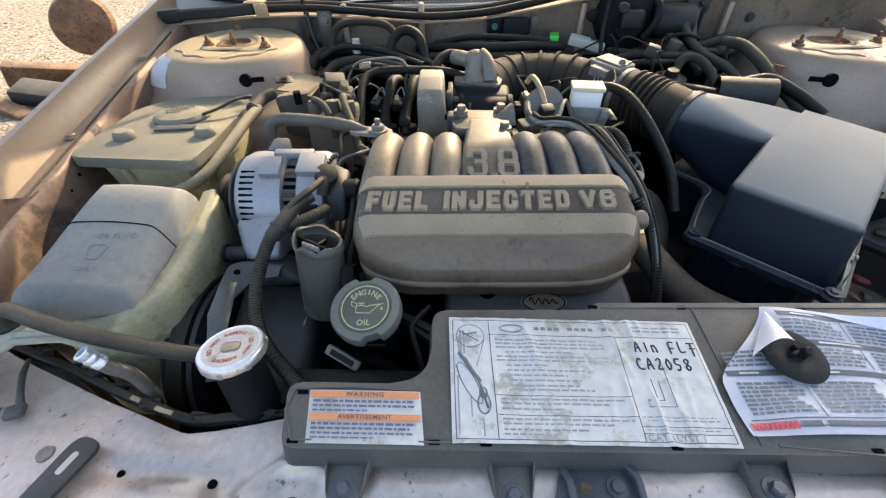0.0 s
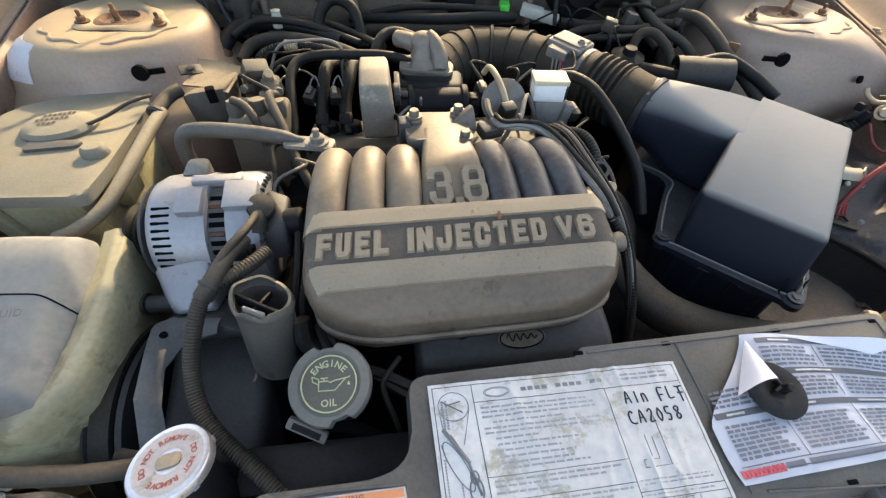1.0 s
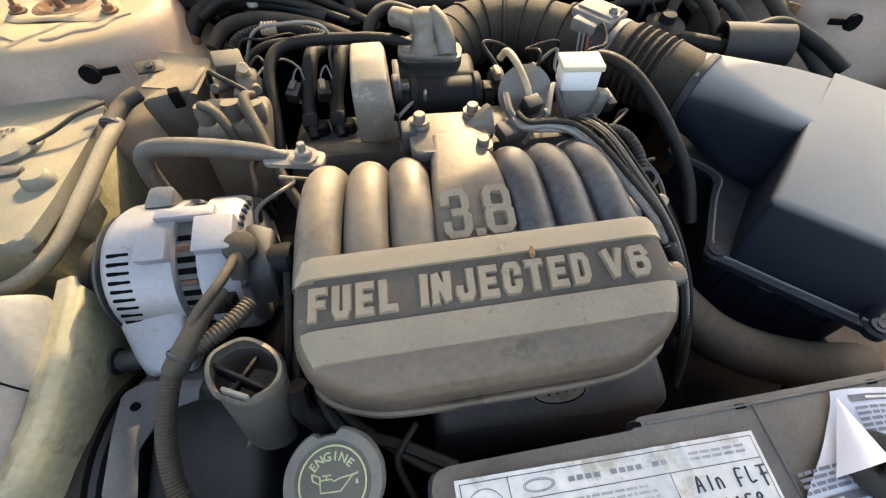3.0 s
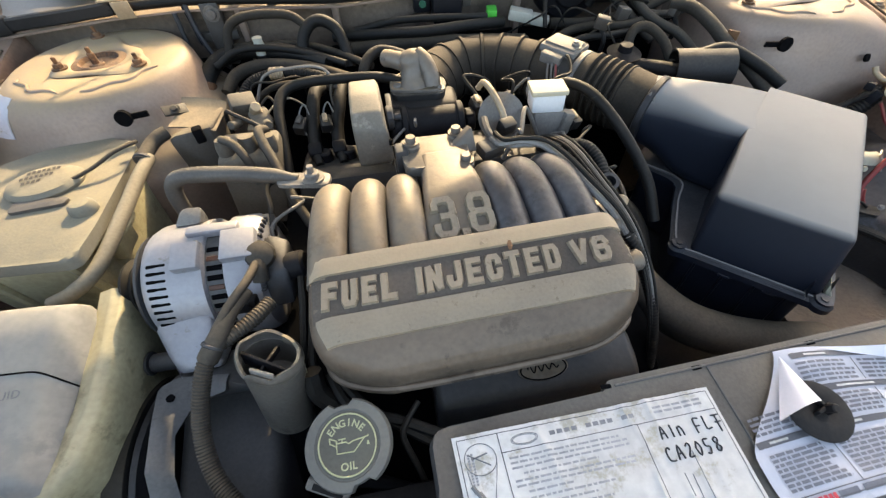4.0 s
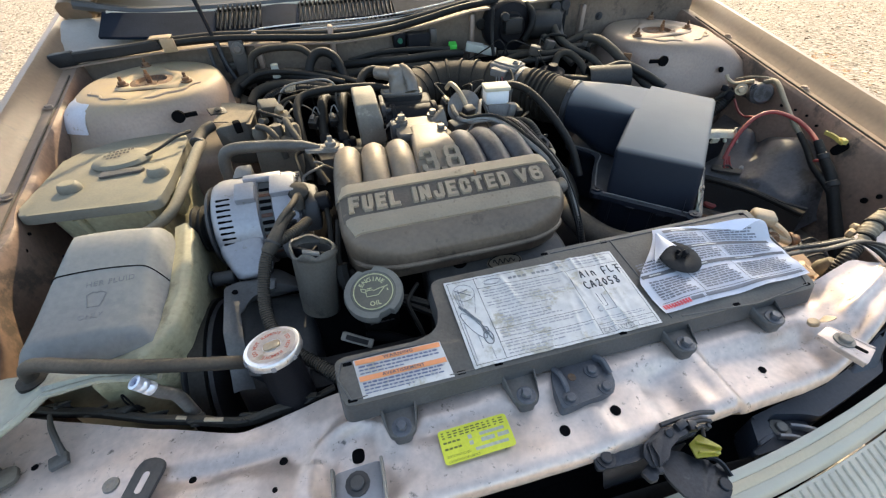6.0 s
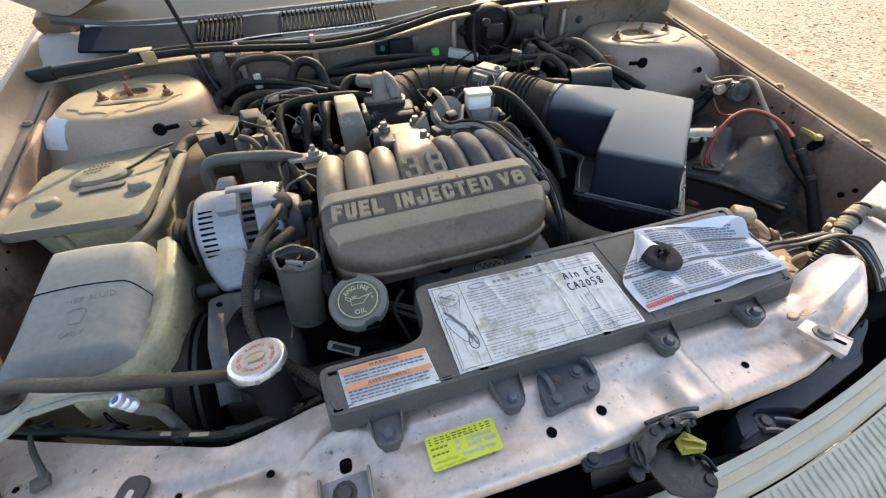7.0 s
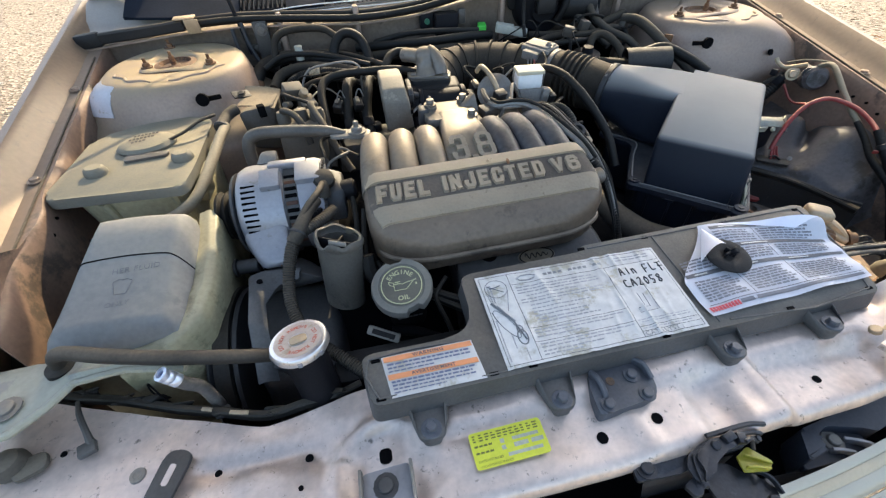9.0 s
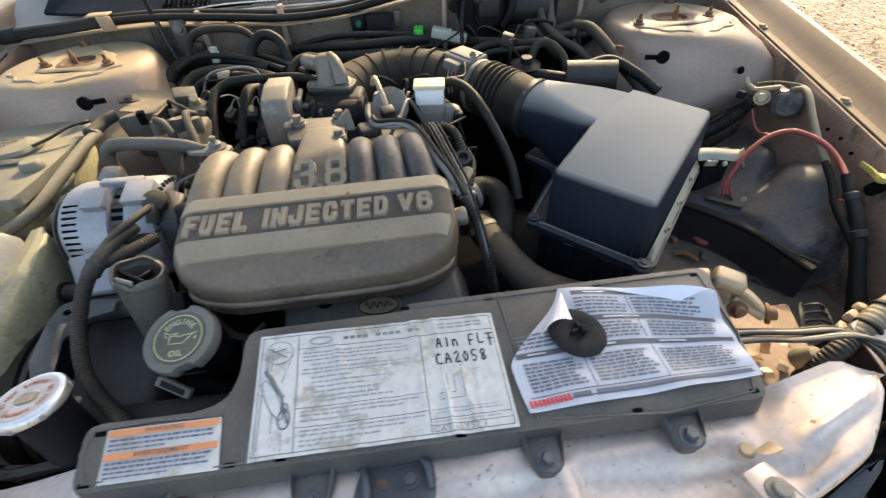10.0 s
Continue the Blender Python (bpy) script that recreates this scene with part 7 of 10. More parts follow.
# Paler strip paints the sunlit front-left edge of the rim.
part("sunlit_lip", thick(grid(14, 2, lambda u, v: tuple(cm @ OVAL @ Vector((0.0252 * math.cos(radians(178 + 100 * u)), 0.0252 * math.sin(radians(178 + 100 * u)), 0.1005 - (0.005 + 0.004 * math.sin(u * 8)) * v)))), 0.0028), TAN_HOSE, cup, "torn lip coloured pale as a sunlit edge")
part("scuff", thick(grid(6, 6, lambda u, v: tuple(cm @ OVAL @ Vector((0.0258 * math.cos(radians(215 + 16 * u + 8 * v)), 0.0258 * math.sin(radians(215 + 16 * u + 8 * v)), 0.060 + 0.024 * v)))), 0.0004), TANK_PALE, cup, "pale scuff down the wall")

loom = thing("alternator_loom", "grey corrugated wiring conduit down from the alternator", "wiring", (-0.31, 0.28, 0.66))
part("conduit", tube([(-0.318, 0.354, 0.760), (-0.330, 0.338, 0.748), (-0.338, 0.315, 0.728), (-0.341, 0.290, 0.705), (-0.332, 0.262, 0.688), (-0.312, 0.238, 0.679), (-0.285, 0.215, 0.672), (-0.262, 0.195, 0.662), (-0.24, 0.175, 0.645)], 0.0068, 14, 8, 0.0009, 0.0030), RUBBER_DUSTY, loom, "ribbed plastic conduit", sharp=25)
part("wrapped_end", tube([(-0.297, 0.402, 0.764), (-0.308, 0.378, 0.766), (-0.318, 0.354, 0.760), (-0.328, 0.342, 0.750)], [0.006, 0.007, 0.009, 0.0092], 12), RUBBER_DUSTY, loom, "taped branch")
part("wire", tube([(-0.289, 0.430, 0.772), (-0.294, 0.405, 0.775), (-0.307, 0.380, 0.773), (-0.320, 0.357, 0.764)], 0.0042, 10), RUBBER_DUSTY, loom)
part("wire", tube([(-0.278, 0.395, 0.752), (-0.289, 0.378, 0.754), (-0.305, 0.362, 0.755), (-0.320, 0.352, 0.755)], [0.0065, 0.0070, 0.0065, 0.0065], 10, 8, 0.0008, 0.0032), RUBBER_DUSTY, loom)
part("tie", cyl(0.0102, 0.004, aim((-0.3205, 0.352, 0.7585), (-0.012, -0.020, -0.012)), 16, 0.001), STEEL_DARK, loom, "cable tie")

# alternator: axis across the car, pulley outward
alt = thing("alternator", "clean silver alternator with slotted housings and black pulley", "alternator", (-0.345, 0.46, 0.62))
AX = aim((-0.408, 0.470, 0.714), (1, 0, 0))
part("front_housing", lathe([(0.020, 0.0), (0.054, 0.0), (0.062, 0.004), (0.066, 0.012), (0.067, 0.022), (0.067, 0.064), (0.062, 0.066)], AX, 40), ALLOY, alt, "bright alloy front housing")
part("stator_core", lathe([(0.060, 0.060), (0.0625, 0.062), (0.0625, 0.088), (0.060, 0.090)], AX, 40), SHIELD_SIDE, alt, "grey laminated stator core")
part("rear_housing", lathe([(0.060, 0.084), (0.067, 0.085), (0.067, 0.108), (0.063, 0.117), (0.053, 0.122), (0.0, 0.122)], AX, 40), ALLOY, alt, "bright alloy rear housing")
for i in range(13):
    a = radians(196 - 6.8 * i)
    c = Vector((-0.3905 if i < 4 else -0.387, 0.470 + 0.0655 * math.cos(a), 0.714 + 0.0655 * math.sin(a)))
    part("slot", box((0.012 if i < 4 else 0.019, 0.0034, 0.004), Matrix.Translation(c) @ pose(0, 0, 0, math.degrees(a) - 90, 0, 0), 0.001, 1), DARK, alt, "dark cooling slot")
for i in range(11):
    a = radians(196 - 9.2 * i)
    c = Vector((-0.333, 0.470 + 0.0612 * math.cos(a), 0.714 + 0.0612 * math.sin(a)))
    part("winding_slot", box((0.016, 0.0058, 0.004), Matrix.Translation(c) @ pose(0, 0, 0, math.degrees(a) - 90, 0, 0), 0.001, 1), DARK if i % 3 else COPPER, alt, "slot showing dark windings")
part("front_leg", hull([(-0.406, 0.409, 0.728), (-0.346, 0.408, 0.736), (-0.384, 0.363, 0.700), (-0.340, 0.365, 0.702), (-0.382, 0.366, 0.690), (-0.340, 0.368, 0.690), (-0.405, 0.44, 0.660), (-0.346, 0.45, 0.655), (-0.408, 0.408, 0.700)], 0.006, 3), ALLOY, alt, "bright mounting leg")
part("top_lug", B(box((0.026, 0.030, 0.012), pose(-0.357, 0.446, 0.7785, 20), 0.002), box((0.034, 0.034, 0.012), pose(-0.307, 0.452, 0.7790, 16), 0.002), box((0.052, 0.012, 0.010), pose(-0.335, 0.476, 0.782, 0), 0.002)), ALLOY, alt, "mounting lug")
part("bracket", hull([(-0.380, 0.492, 0.778), (-0.352, 0.490, 0.780), (-0.350, 0.508, 0.790), (-0.372, 0.510, 0.790), (-0.380, 0.51, 0.765), (-0.350, 0.51, 0.765)], 0.003), STEEL, alt, "dusty steel bracket")
part("pulley", lathe([(0, -0.040), (0.022, -0.040), (0.034, -0.036), (0.036, -0.032), (0.031, -0.028), (0.036, -0.022), (0.031, -0.018), (0.036, -0.012), (0.030, -0.008), (0.024, -0.004), (0.024, 0.002), (0, 0.002)], AX, 32), RUBBER, alt, "black ribbed pulley")
part("fan_ring", lathe([(0.024, -0.006), (0.058, -0.006), (0.060, -0.002), (0.050, 0.001)], AX, 32, False), STEEL_DARK, alt)
part("terminal_boot", B(lathe([(0, 0), (0.013, 0.0), (0.015, 0.006), (0.013, 0.013), (0.006, 0.016), (0, 0.016)], aim((-0.2885, 0.4445, 0.766), (0.25, -0.55, 0.8)), 18), tube([(-0.288, 0.440, 0.772), (-0.288, 0.428, 0.766), (-0.289, 0.420, 0.755)], 0.0078, 12)), RUBBER_DUSTY, alt, "dusty tan rubber terminal boot")
part("plug", B(box((0.022, 0.014, 0.014), pose(-0.306, 0.404, 0.742, -20, 0, 0), 0.002), box((0.012, 0.006, 0.008), pose(-0.306, 0.398, 0.746, -20, 0, 0), 0.001)), BLACK_PLASTIC, alt, "black connector")
part("regulator", hull([(-0.288, 0.425, 0.755), (-0.262, 0.425, 0.760), (-0.262, 0.465, 0.765), (-0.288, 0.47, 0.775), (-0.288, 0.41, 0.72), (-0.264, 0.412, 0.72), (-0.264, 0.47, 0.70)], 0.004), STEEL_DARK, alt, "dark rear regulator")
part("fin_ring", B(*[box((0.010, 0.003, 0.006), Matrix.Translation((-0.292, 0.470 + 0.060 * math.cos(a), 0.714 + 0.060 * math.sin(a))) @ pose(0, 0, 0, math.degrees(a) - 90), 0.0005, 1) for a in [radians(30 + 8 * k) for k in range(16)]]), STEEL_DARK, alt, "rear fins")
part("lead_boot", cyl(0.0145, 0.030, aim((-0.276, 0.440, 0.748), (1, 0, 0.1)), 16, 0.003), BLACK_PLASTIC, alt)

# compressor pulley and its cast bracket
comp = thing("compressor", "dark grimy belt-driven compressor with a large pulley", "compressor", (-0.38, 0.30, 0.5))
CX = aim((-0.452, 0.315, 0.575), (1, 0, 0))
part("pulley", lathe([(0, 0.004), (0.060, 0.004), (0.066, 0.0), (0.098, 0.0), (0.101, 0.004), (0.094, 0.008), (0.101, 0.013), (0.094, 0.017), (0.101, 0.022), (0.094, 0.027), (0.101, 0.032), (0.098, 0.036), (0.06, 0.036)], CX, 48), STEEL_DARK, comp, "grooved dark pulley")
part("belt", lathe([(0.1012, 0.009), (0.1035, 0.010), (0.1035, 0.028), (0.1015, 0.029)], CX, 48), RUBBER, comp, "ribbed drive belt")
ARCH_OUT = [(0, (-0.335, 0.358, 0.692)), (0.22, (-0.385, 0.362, 0.694)), (0.3, (-0.400, 0.352, 0.697)), (0.5, (-0.394, 0.318, 0.702)), (0.75, (-0.392, 0.275, 0.694)), (1, (-0.392, 0.226, 0.64))]
ARCH_IN = [(0, (-0.337, 0.341, 0.690)), (0.22, (-0.360, 0.335, 0.690)), (0.3, (-0.367, 0.328, 0.690)), (0.5, (-0.376, 0.305, 0.690)), (0.75, (-0.373, 0.272, 0.680)), (1, (-0.371, 0.232, 0.63))]


def arch_at(u, v):
    return tuple(lerp([(t, p[i]) for t, p in ARCH_OUT], u) * (1 - v) + lerp([(t, p[i]) for t, p in ARCH_IN], u) * v + (0.003 * math.sin(math.pi * v) if i == 2 else 0) for i in range(3))


part("bracket_plate", thick(grid(28, 5, arch_at), 0.010), surface("grimy_cast_bracket", (0.10, 0.10, 0.098), 0.6, 0.1, dust=0.3, dust_colour=(0.19, 0.17, 0.135), vary=0.3, stain=((0.045, 0.043, 0.04), 30, 0.57)), comp, "grey cast bracket plate with one hole")
part("bracket_hole", cyl(0.0038, 0.003, Matrix.Translation((-0.385, 0.339, 0.6955)), 14), DARK, comp, "drilled hole")
part("cast_bracket", B(
                       hull([(-0.40, 0.36, 0.690), (-0.34, 0.35, 0.695), (-0.30, 0.34, 0.680), (-0.29, 0.36, 0.66), (-0.40, 0.39, 0.66), (-0.34, 0.40, 0.68), (-0.40, 0.35, 0.66)], 0.006)), STEEL_DARK, comp, "grimy cast bracket arch")
part("housing", hull([(-0.40, 0.24, 0.62), (-0.30, 0.24, 0.61), (-0.40, 0.37, 0.66), (-0.29, 0.37, 0.65), (-0.40, 0.22, 0.50), (-0.29, 0.22, 0.50), (-0.40, 0.39, 0.50), (-0.29, 0.39, 0.50)], 0.015, 3), STEEL_DARK, comp, "sooty housing")
part("pivot_bolt", B(cyl(0.010, 0.030, aim((-0.425, 0.392, 0.680), (1, 0, 0)), 14, 0.002), bolt((-0.425, 0.392, 0.680), 0.008, 0.008, (-1, 0, 0))), STEEL_DARK, comp)
part("plate", hull([(-0.372, 0.235, 0.655), (-0.345, 0.228, 0.652), (-0.345, 0.25, 0.66), (-0.372, 0.255, 0.663), (-0.36, 0.24, 0.62)], 0.002), STEEL_DARK, comp)

# washer bottle
wb = thing("washer_bottle", "dusty grey washer fluid bottle with a domed filler top", "bottle", (-0.53, 0.36, 0.4))


def bottle_top(u, v):
    """Cushion-shaped top: high at the back, narrowing a little, falling to the front and rolling off at its rim."""
    left, right = -0.590 + 0.022 * v, -0.450 - 0.008 * v
    c = 0.5 - (0.5 - u) * (1 - 0.10 * max(0, (abs(2 * v - 1) - 0.75) / 0.25) ** 2)
    x = left + (right - left) * c
    y = 0.258 + 0.172 * v + 0.006 * (u - 0.5)
    e = min(u, 1 - u, v * 1.25, (1 - v) * 1.25)
    roll = 0.024 * (1 - min(1, e / 0.16)) ** 2.4
    z = 0.731 + 0.040 * smooth(-0.1, 1.1, v) + 0.004 * math.sin(math.pi * u) - 0.010 * (u - 0.5) - roll
    return (x, y, z)


bt = grid(30, 60, bottle_top)
edges = [e for e in bt.edges if e.is_boundary]
ext = bmesh.ops.extrude_edge_only(bt, edges=edges)
for v in [g for g in ext["geom"] if isinstance(g, bmesh.types.BMVert)]:
    v.co.z -= 0.03
part("top", bt, BOTTLE, wb, "dusty blue-grey top with a seam", sharp=60)
part("flange", slab(rounded([(-0.604, 0.256), (-0.520, 0.250), (-0.448, 0.272), (-0.436, 0.330), (-0.444, 0.446), (-0.585, 0.450)], [0.03, 0.03, 0.03, 0.03, 0.02, 0.02]), 0.694, 0.704, 0.004), TANK, wb, "yellowed moulded flange")
part("body", hull([(-0.606, 0.262, 0.692), (-0.450, 0.275, 0.692), (-0.445, 0.455, 0.692), (-0.602, 0.475, 0.692), (-0.600, 0.27, 0.45), (-0.470, 0.29, 0.45), (-0.465, 0.45, 0.45), (-0.592, 0.46, 0.45)], 0.018, 3), TANK, wb, "yellowed translucent tank")
SHOULDER = [(0, (-0.452, 0.452)), (0.3, (-0.444, 0.390)), (0.55, (-0.441, 0.330)), (0.72, (-0.447, 0.290)), (0.86, (-0.468, 0.262)), (1, (-0.520, 0.250))]


def shoulder_at(u, v):
    """Broad pale shoulder along the bottle's inner side, rolling over into its wall."""
    x, y = [lerp([(k, p[i]) for k, p in SHOULDER], u) for i in (0, 1)]
    ang = radians(lerp([(0, 2), (0.55, -4), (0.72, -25), (0.86, -60), (1, -82)], u))
    out = lerp([(0, -0.012), (0.25, 0.002), (0.42, 0.011), (0.55, 0.015), (1, 0.010)], v)
    z = lerp([(0, 0.738), (0.4, 0.727), (0.72, 0.716), (1, 0.702)], u) + lerp([(0, 0.0), (0.25, 0.004), (0.42, 0.001), (0.55, -0.010), (1, -0.16)], v)
    return (x + out * math.cos(ang), y + out * math.sin(ang), z)


part("shoulder", thick(grid(40, 24, shoulder_at), 0.003), TANK, wb, "pale yellowed shoulder and side wall", sharp=60)
part("seam", tube([tuple(Vector(bottle_top(u, 0.56 + 0.010 * math.sin(u * 3) - 0.03 * smooth(0.8, 1, u))) + Vector((0, 0, 0.0002))) for u in [k / 24 for k in range(25)]], 0.0009, 5, 2), DARK, wb, "thin dark moulding seam")
for text, v, w in (("WASHER FLUID", 0.455, 0.0098), ("ONLY", 0.215, 0.0088)):
    c_, up_ = Vector(bottle_top(0.52, v)), Vector(bottle_top(0.52, v + 0.02))
    part("moulded_word", letters(text, w, Matrix.Translation(c_ + Vector((0, 0, 0.0008))) @ pose(0, 0, 0, math.degrees(math.atan2(up_.z - c_.z, up_.y - c_.y)), 0, 2), 0.0002, -0.0001, 1.12), BOTTLE_INK, wb, "worn moulded word")
part("moulded_mark", tube([tuple(Vector(bottle_top(0.52 + dx, 0.335 + dv)) + Vector((0, 0, 0.0008))) for dx, dv in ((-0.045, -0.05), (0.045, -0.05), (0.075, 0.04), (0.03, 0.06), (0.0, 0.05), (-0.03, 0.06), (-0.075, 0.04), (-0.045, -0.05))], 0.0004, 5, 1), BOTTLE_INK, wb, "moulded washer symbol")

# coolant reservoir with a flat lid
cr = thing("coolant_reservoir", "yellowed coolant reservoir under a flat dusty lid with a tethered cap", "reservoir", (-0.56, 0.58, 0.4))
part("lid", slab(rounded([(-0.655, 0.478), (-0.474, 0.468), (-0.470, 0.520), (-0.472, 0.672), (-0.500, 0.700), (-0.585, 0.692), (-0.652, 0.655)], [0.02, 0.014, 0.01, 0.02, 0.03, 0.03, 0.02]), 0.760, 0.775, 0.005), TANK_LID, cr, "flat dusty lid")
part("body", hull([(-0.630, 0.490, 0.762), (-0.488, 0.482, 0.762), (-0.484, 0.675, 0.762), (-0.630, 0.655, 0.762), (-0.60, 0.52, 0.50), (-0.495, 0.51, 0.50), (-0.495, 0.66, 0.50), (-0.60, 0.65, 0.50)], 0.014, 3), TANK, cr, "yellowed translucent tank")
part("rib", B(*[tube([(x, 0.486, 0.755), (x + 0.004, 0.494, 0.70), (x + 0.012, 0.505, 0.60)], 0.006, 8, 4) for x in (-0.590, -0.500)]), TANK, cr)
part("side_clip", B(box((0.016, 0.040, 0.05), pose(-0.478, 0.545, 0.735, 0, 8, 0), 0.004), tube([(-0.474, 0.52, 0.745), (-0.462, 0.535, 0.750), (-0.462, 0.56, 0.748), (-0.475, 0.575, 0.745)], 0.005, 8)), TANK, cr, "yellow moulded side clip")
capm = pose(-0.556, 0.604, 0.775, 0, 0, 12)
part("cap", lathe([(0, 0), (0.033, 0), (0.034, 0.004), (0.030, 0.009), (0.018, 0.0115), (0, 0.012)], capm @ Matrix.Diagonal((1.25, 0.95, 1, 1)), 36), TANK_LID, cr, "dusty oval filler cap")
for dy, x0, x1 in ((0.011, -0.016, 0.022), (0.001, -0.022, 0.018), (-0.009, -0.018, 0.006)):
    part("moulded_line", bars([(x0 + 0.0052 * k, dy + 0.0010 * (k % 2), 0.0038, 0.0058) for k in range(int((x1 - x0) / 0.0052))], 0.0126, capm), DUSTY_PLASTIC, cr, "line of worn moulded marks")
# Flat slab drawn as the cap's shadow on the lid.
part("cap_shadow", slab(rounded([(-0.03, -0.012), (0.028, -0.006), (0.030, 0.006), (-0.03, 0.010)], 0.005), 0, 0.004, 0.001, pose(-0.545, 0.565, 0.7752)), SHIELD, cr, "thin dark slab standing in for the shadow under the cap")
part("tether", tube([(-0.522, 0.600, 0.782), (-0.500, 0.612, 0.787), (-0.478, 0.630, 0.794), (-0.462, 0.645, 0.794), (-0.463, 0.656, 0.790), (-0.475, 0.652, 0.788)], 0.0024, 8), RUBBER_DUSTY, cr, "thin cap tether")
for x, y in ((-0.491, 0.546), (-0.604, 0.533)):
    part("knob", lathe([(0, 0), (0.013, 0), (0.0135, 0.004), (0.012, 0.010), (0.009, 0.013), (0, 0.0135)], pose(x, y, 0.774) @ Matrix.Diagonal((1.15, 1, 1, 1)), 22), TANK_LID, cr, "dusty lid knob")

sh = thing("reservoir_hose", "dusty hose, tan as if sunlit, from the reservoir to the tower bracket", "hose", (-0.47, 0.57, 0.73))
part("hose", tube([(-0.512, 0.448, 0.735), (-0.490, 0.455, 0.741), (-0.468, 0.480, 0.750), (-0.454, 0.535, 0.766), (-0.447, 0.590, 0.777), (-0.443, 0.630, 0.781)], 0.0078, 12), TAN_HOSE, sh)
part("elbow", tube([(-0.449, 0.620, 0.782), (-0.444, 0.650, 0.786), (-0.436, 0.662, 0.789), (-0.428, 0.670, 0.790)], 0.0088, 12), RUBBER_DUSTY, sh, "grey rubber elbow")
part("clamp", cyl(0.0112, 0.005, aim((-0.4485, 0.622, 0.7815), (0.1, 1, 0.1)), 18, 0.001), STEEL_DARK, sh)
tb = thing("tower_bracket", "dusty folded sheet bracket beside the strut tower", "bracket", (-0.41, 0.69, 0.76))
part("sheet", B(thick(grid(6, 6, lambda u, v: (-0.428 + 0.060 * u + 0.008 * v, 0.680 + 0.060 * v - 0.010 * u, 0.792 - 0.008 * u * u + 0.004 * v + 0.006 * smooth(0.8, 1, v))), 0.002),
                hull([(-0.425, 0.655, 0.790), (-0.372, 0.672, 0.790), (-0.362, 0.735, 0.790), (-0.42, 0.74, 0.74), (-0.365, 0.70, 0.70), (-0.42, 0.66, 0.72), (-0.375, 0.665, 0.71)], 0.004)), DUSTED_SHEET, tb, "folded tan-dusted sheet")
part("notch", box((0.012, 0.014, 0.02), pose(-0.388, 0.664, 0.785, 0, 0, 20), 0.002), DARK, tb)
part("lug", B(box((0.030, 0.018, 0.003), pose(-0.424, 0.713, 0.798, 20, 10, 30), 0.001), bolt((-0.422, 0.709, 0.800), 0.0045, 0.004, (0, -0.4, 1))), DUSTY_PLASTIC, tb)

# bent bracket bar and coil pack
bar = thing("support_bar", "dusty bent steel bar bolted beside the plenum", "bracket", (-0.31, 0.55, 0.75))
part("bar", tube([(-0.404, 0.566, 0.735), (-0.403, 0.566, 0.765), (-0.396, 0.567, 0.783), (-0.378, 0.566, 0.790), (-0.34, 0.560, 0.791), (-0.300, 0.550, 0.791), (-0.275, 0.544, 0.790), (-0.250, 0.538, 0.787)], [0.0095, 0.0095, 0.0095, 0.0095, 0.0095, 0.0095, 0.0085, 0.004], 12), SHIELD, bar, "bent grey bar")
part("foot", slab(rounded([(-0.275, 0.530), (-0.215, 0.518), (-0.212, 0.540), (-0.272, 0.552)], 0.008), 0.783, 0.788, 0.001), STEEL, bar, "flattened end")
part("bolt", B(bolt((-0.233, 0.533, 0.788), 0.0085, 0.009), cyl(0.004, 0.018, Matrix.Translation((-0.233, 0.533, 0.788)), 10, 0.001)), STEEL, bar, "steel nut on a stud")
coil = thing("ignition_coil_pack", "dark dusty ignition coil pack with rubber lead boots", "coil pack", (-0.32, 0.62, 0.65))
part("block", hull([(-0.362, 0.612, 0.772), (-0.288, 0.606, 0.772), (-0.362, 0.668, 0.780), (-0.285, 0.665, 0.780), (-0.365, 0.60, 0.67), (-0.288, 0.595, 0.67), (-0.36, 0.67, 0.67), (-0.288, 0.67, 0.67)], 0.005), TAN_DUSTED, coil)
for x, y in ((-0.350, 0.630), (-0.322, 0.632), (-0.296, 0.628)):
    part("boot", lathe([(0, 0), (0.011, 0), (0.012, 0.012), (0.010, 0.022), (0, 0.024)], pose(x, y, 0.770, -8), 16), TAN_DUSTED, coil, "dusty rubber boot")
part("lead", tube([(-0.350, 0.632, 0.790), (-0.345, 0.622, 0.797), (-0.330, 0.612, 0.793), (-0.318, 0.598, 0.778), (-0.312, 0.59, 0.75)], 0.0055, 10), RUBBER_DUSTY, coil)
part("lead", tube([(-0.298, 0.645, 0.792), (-0.302, 0.630, 0.799), (-0.296, 0.612, 0.792), (-0.283, 0.585, 0.776), (-0.268, 0.55, 0.755), (-0.25, 0.52, 0.73)], 0.006, 10), RUBBER_DUSTY, coil)

# ---------------------------------------------------------------- rear of the engine
tc = thing("throttle_cover", "tan dusty pressed-steel throttle linkage cover", "engine part", (-0.163, 0.64, 0.74))
TAN_COVER = surface("tan_cover_paint", (0.155, 0.14, 0.115), 0.5, 0.1, dust=0.6, dust_colour=(0.36, 0.29, 0.19), vary=0.25, stain=((0.26, 0.235, 0.19), 40, 0.58))
shell = hull([(x, y, z) for y, z in ((0.690, 0.8225), (0.648, 0.8235), (0.618, 0.8145), (0.603, 0.800)) for x in (-0.184, -0.145)] + [(-0.183, 0.594, 0.752), (-0.137, 0.592, 0.752), (-0.183, 0.60, 0.748), (-0.137, 0.60, 0.748), (-0.141, 0.600, 0.798), (-0.184, 0.690, 0.79), (-0.145, 0.690, 0.79), (-0.183, 0.62, 0.748), (-0.137, 0.62, 0.748)], 0.004, 3)
part("shell", shell, TAN_COVER, tc, "dusty tan folded cover", sharp=45)
part("side_notch", cyl(0.0042, 0.004, aim((-0.1405, 0.598, 0.781), (1, -0.2, 0)), 12), DARK, tc, "dark notch in the side")
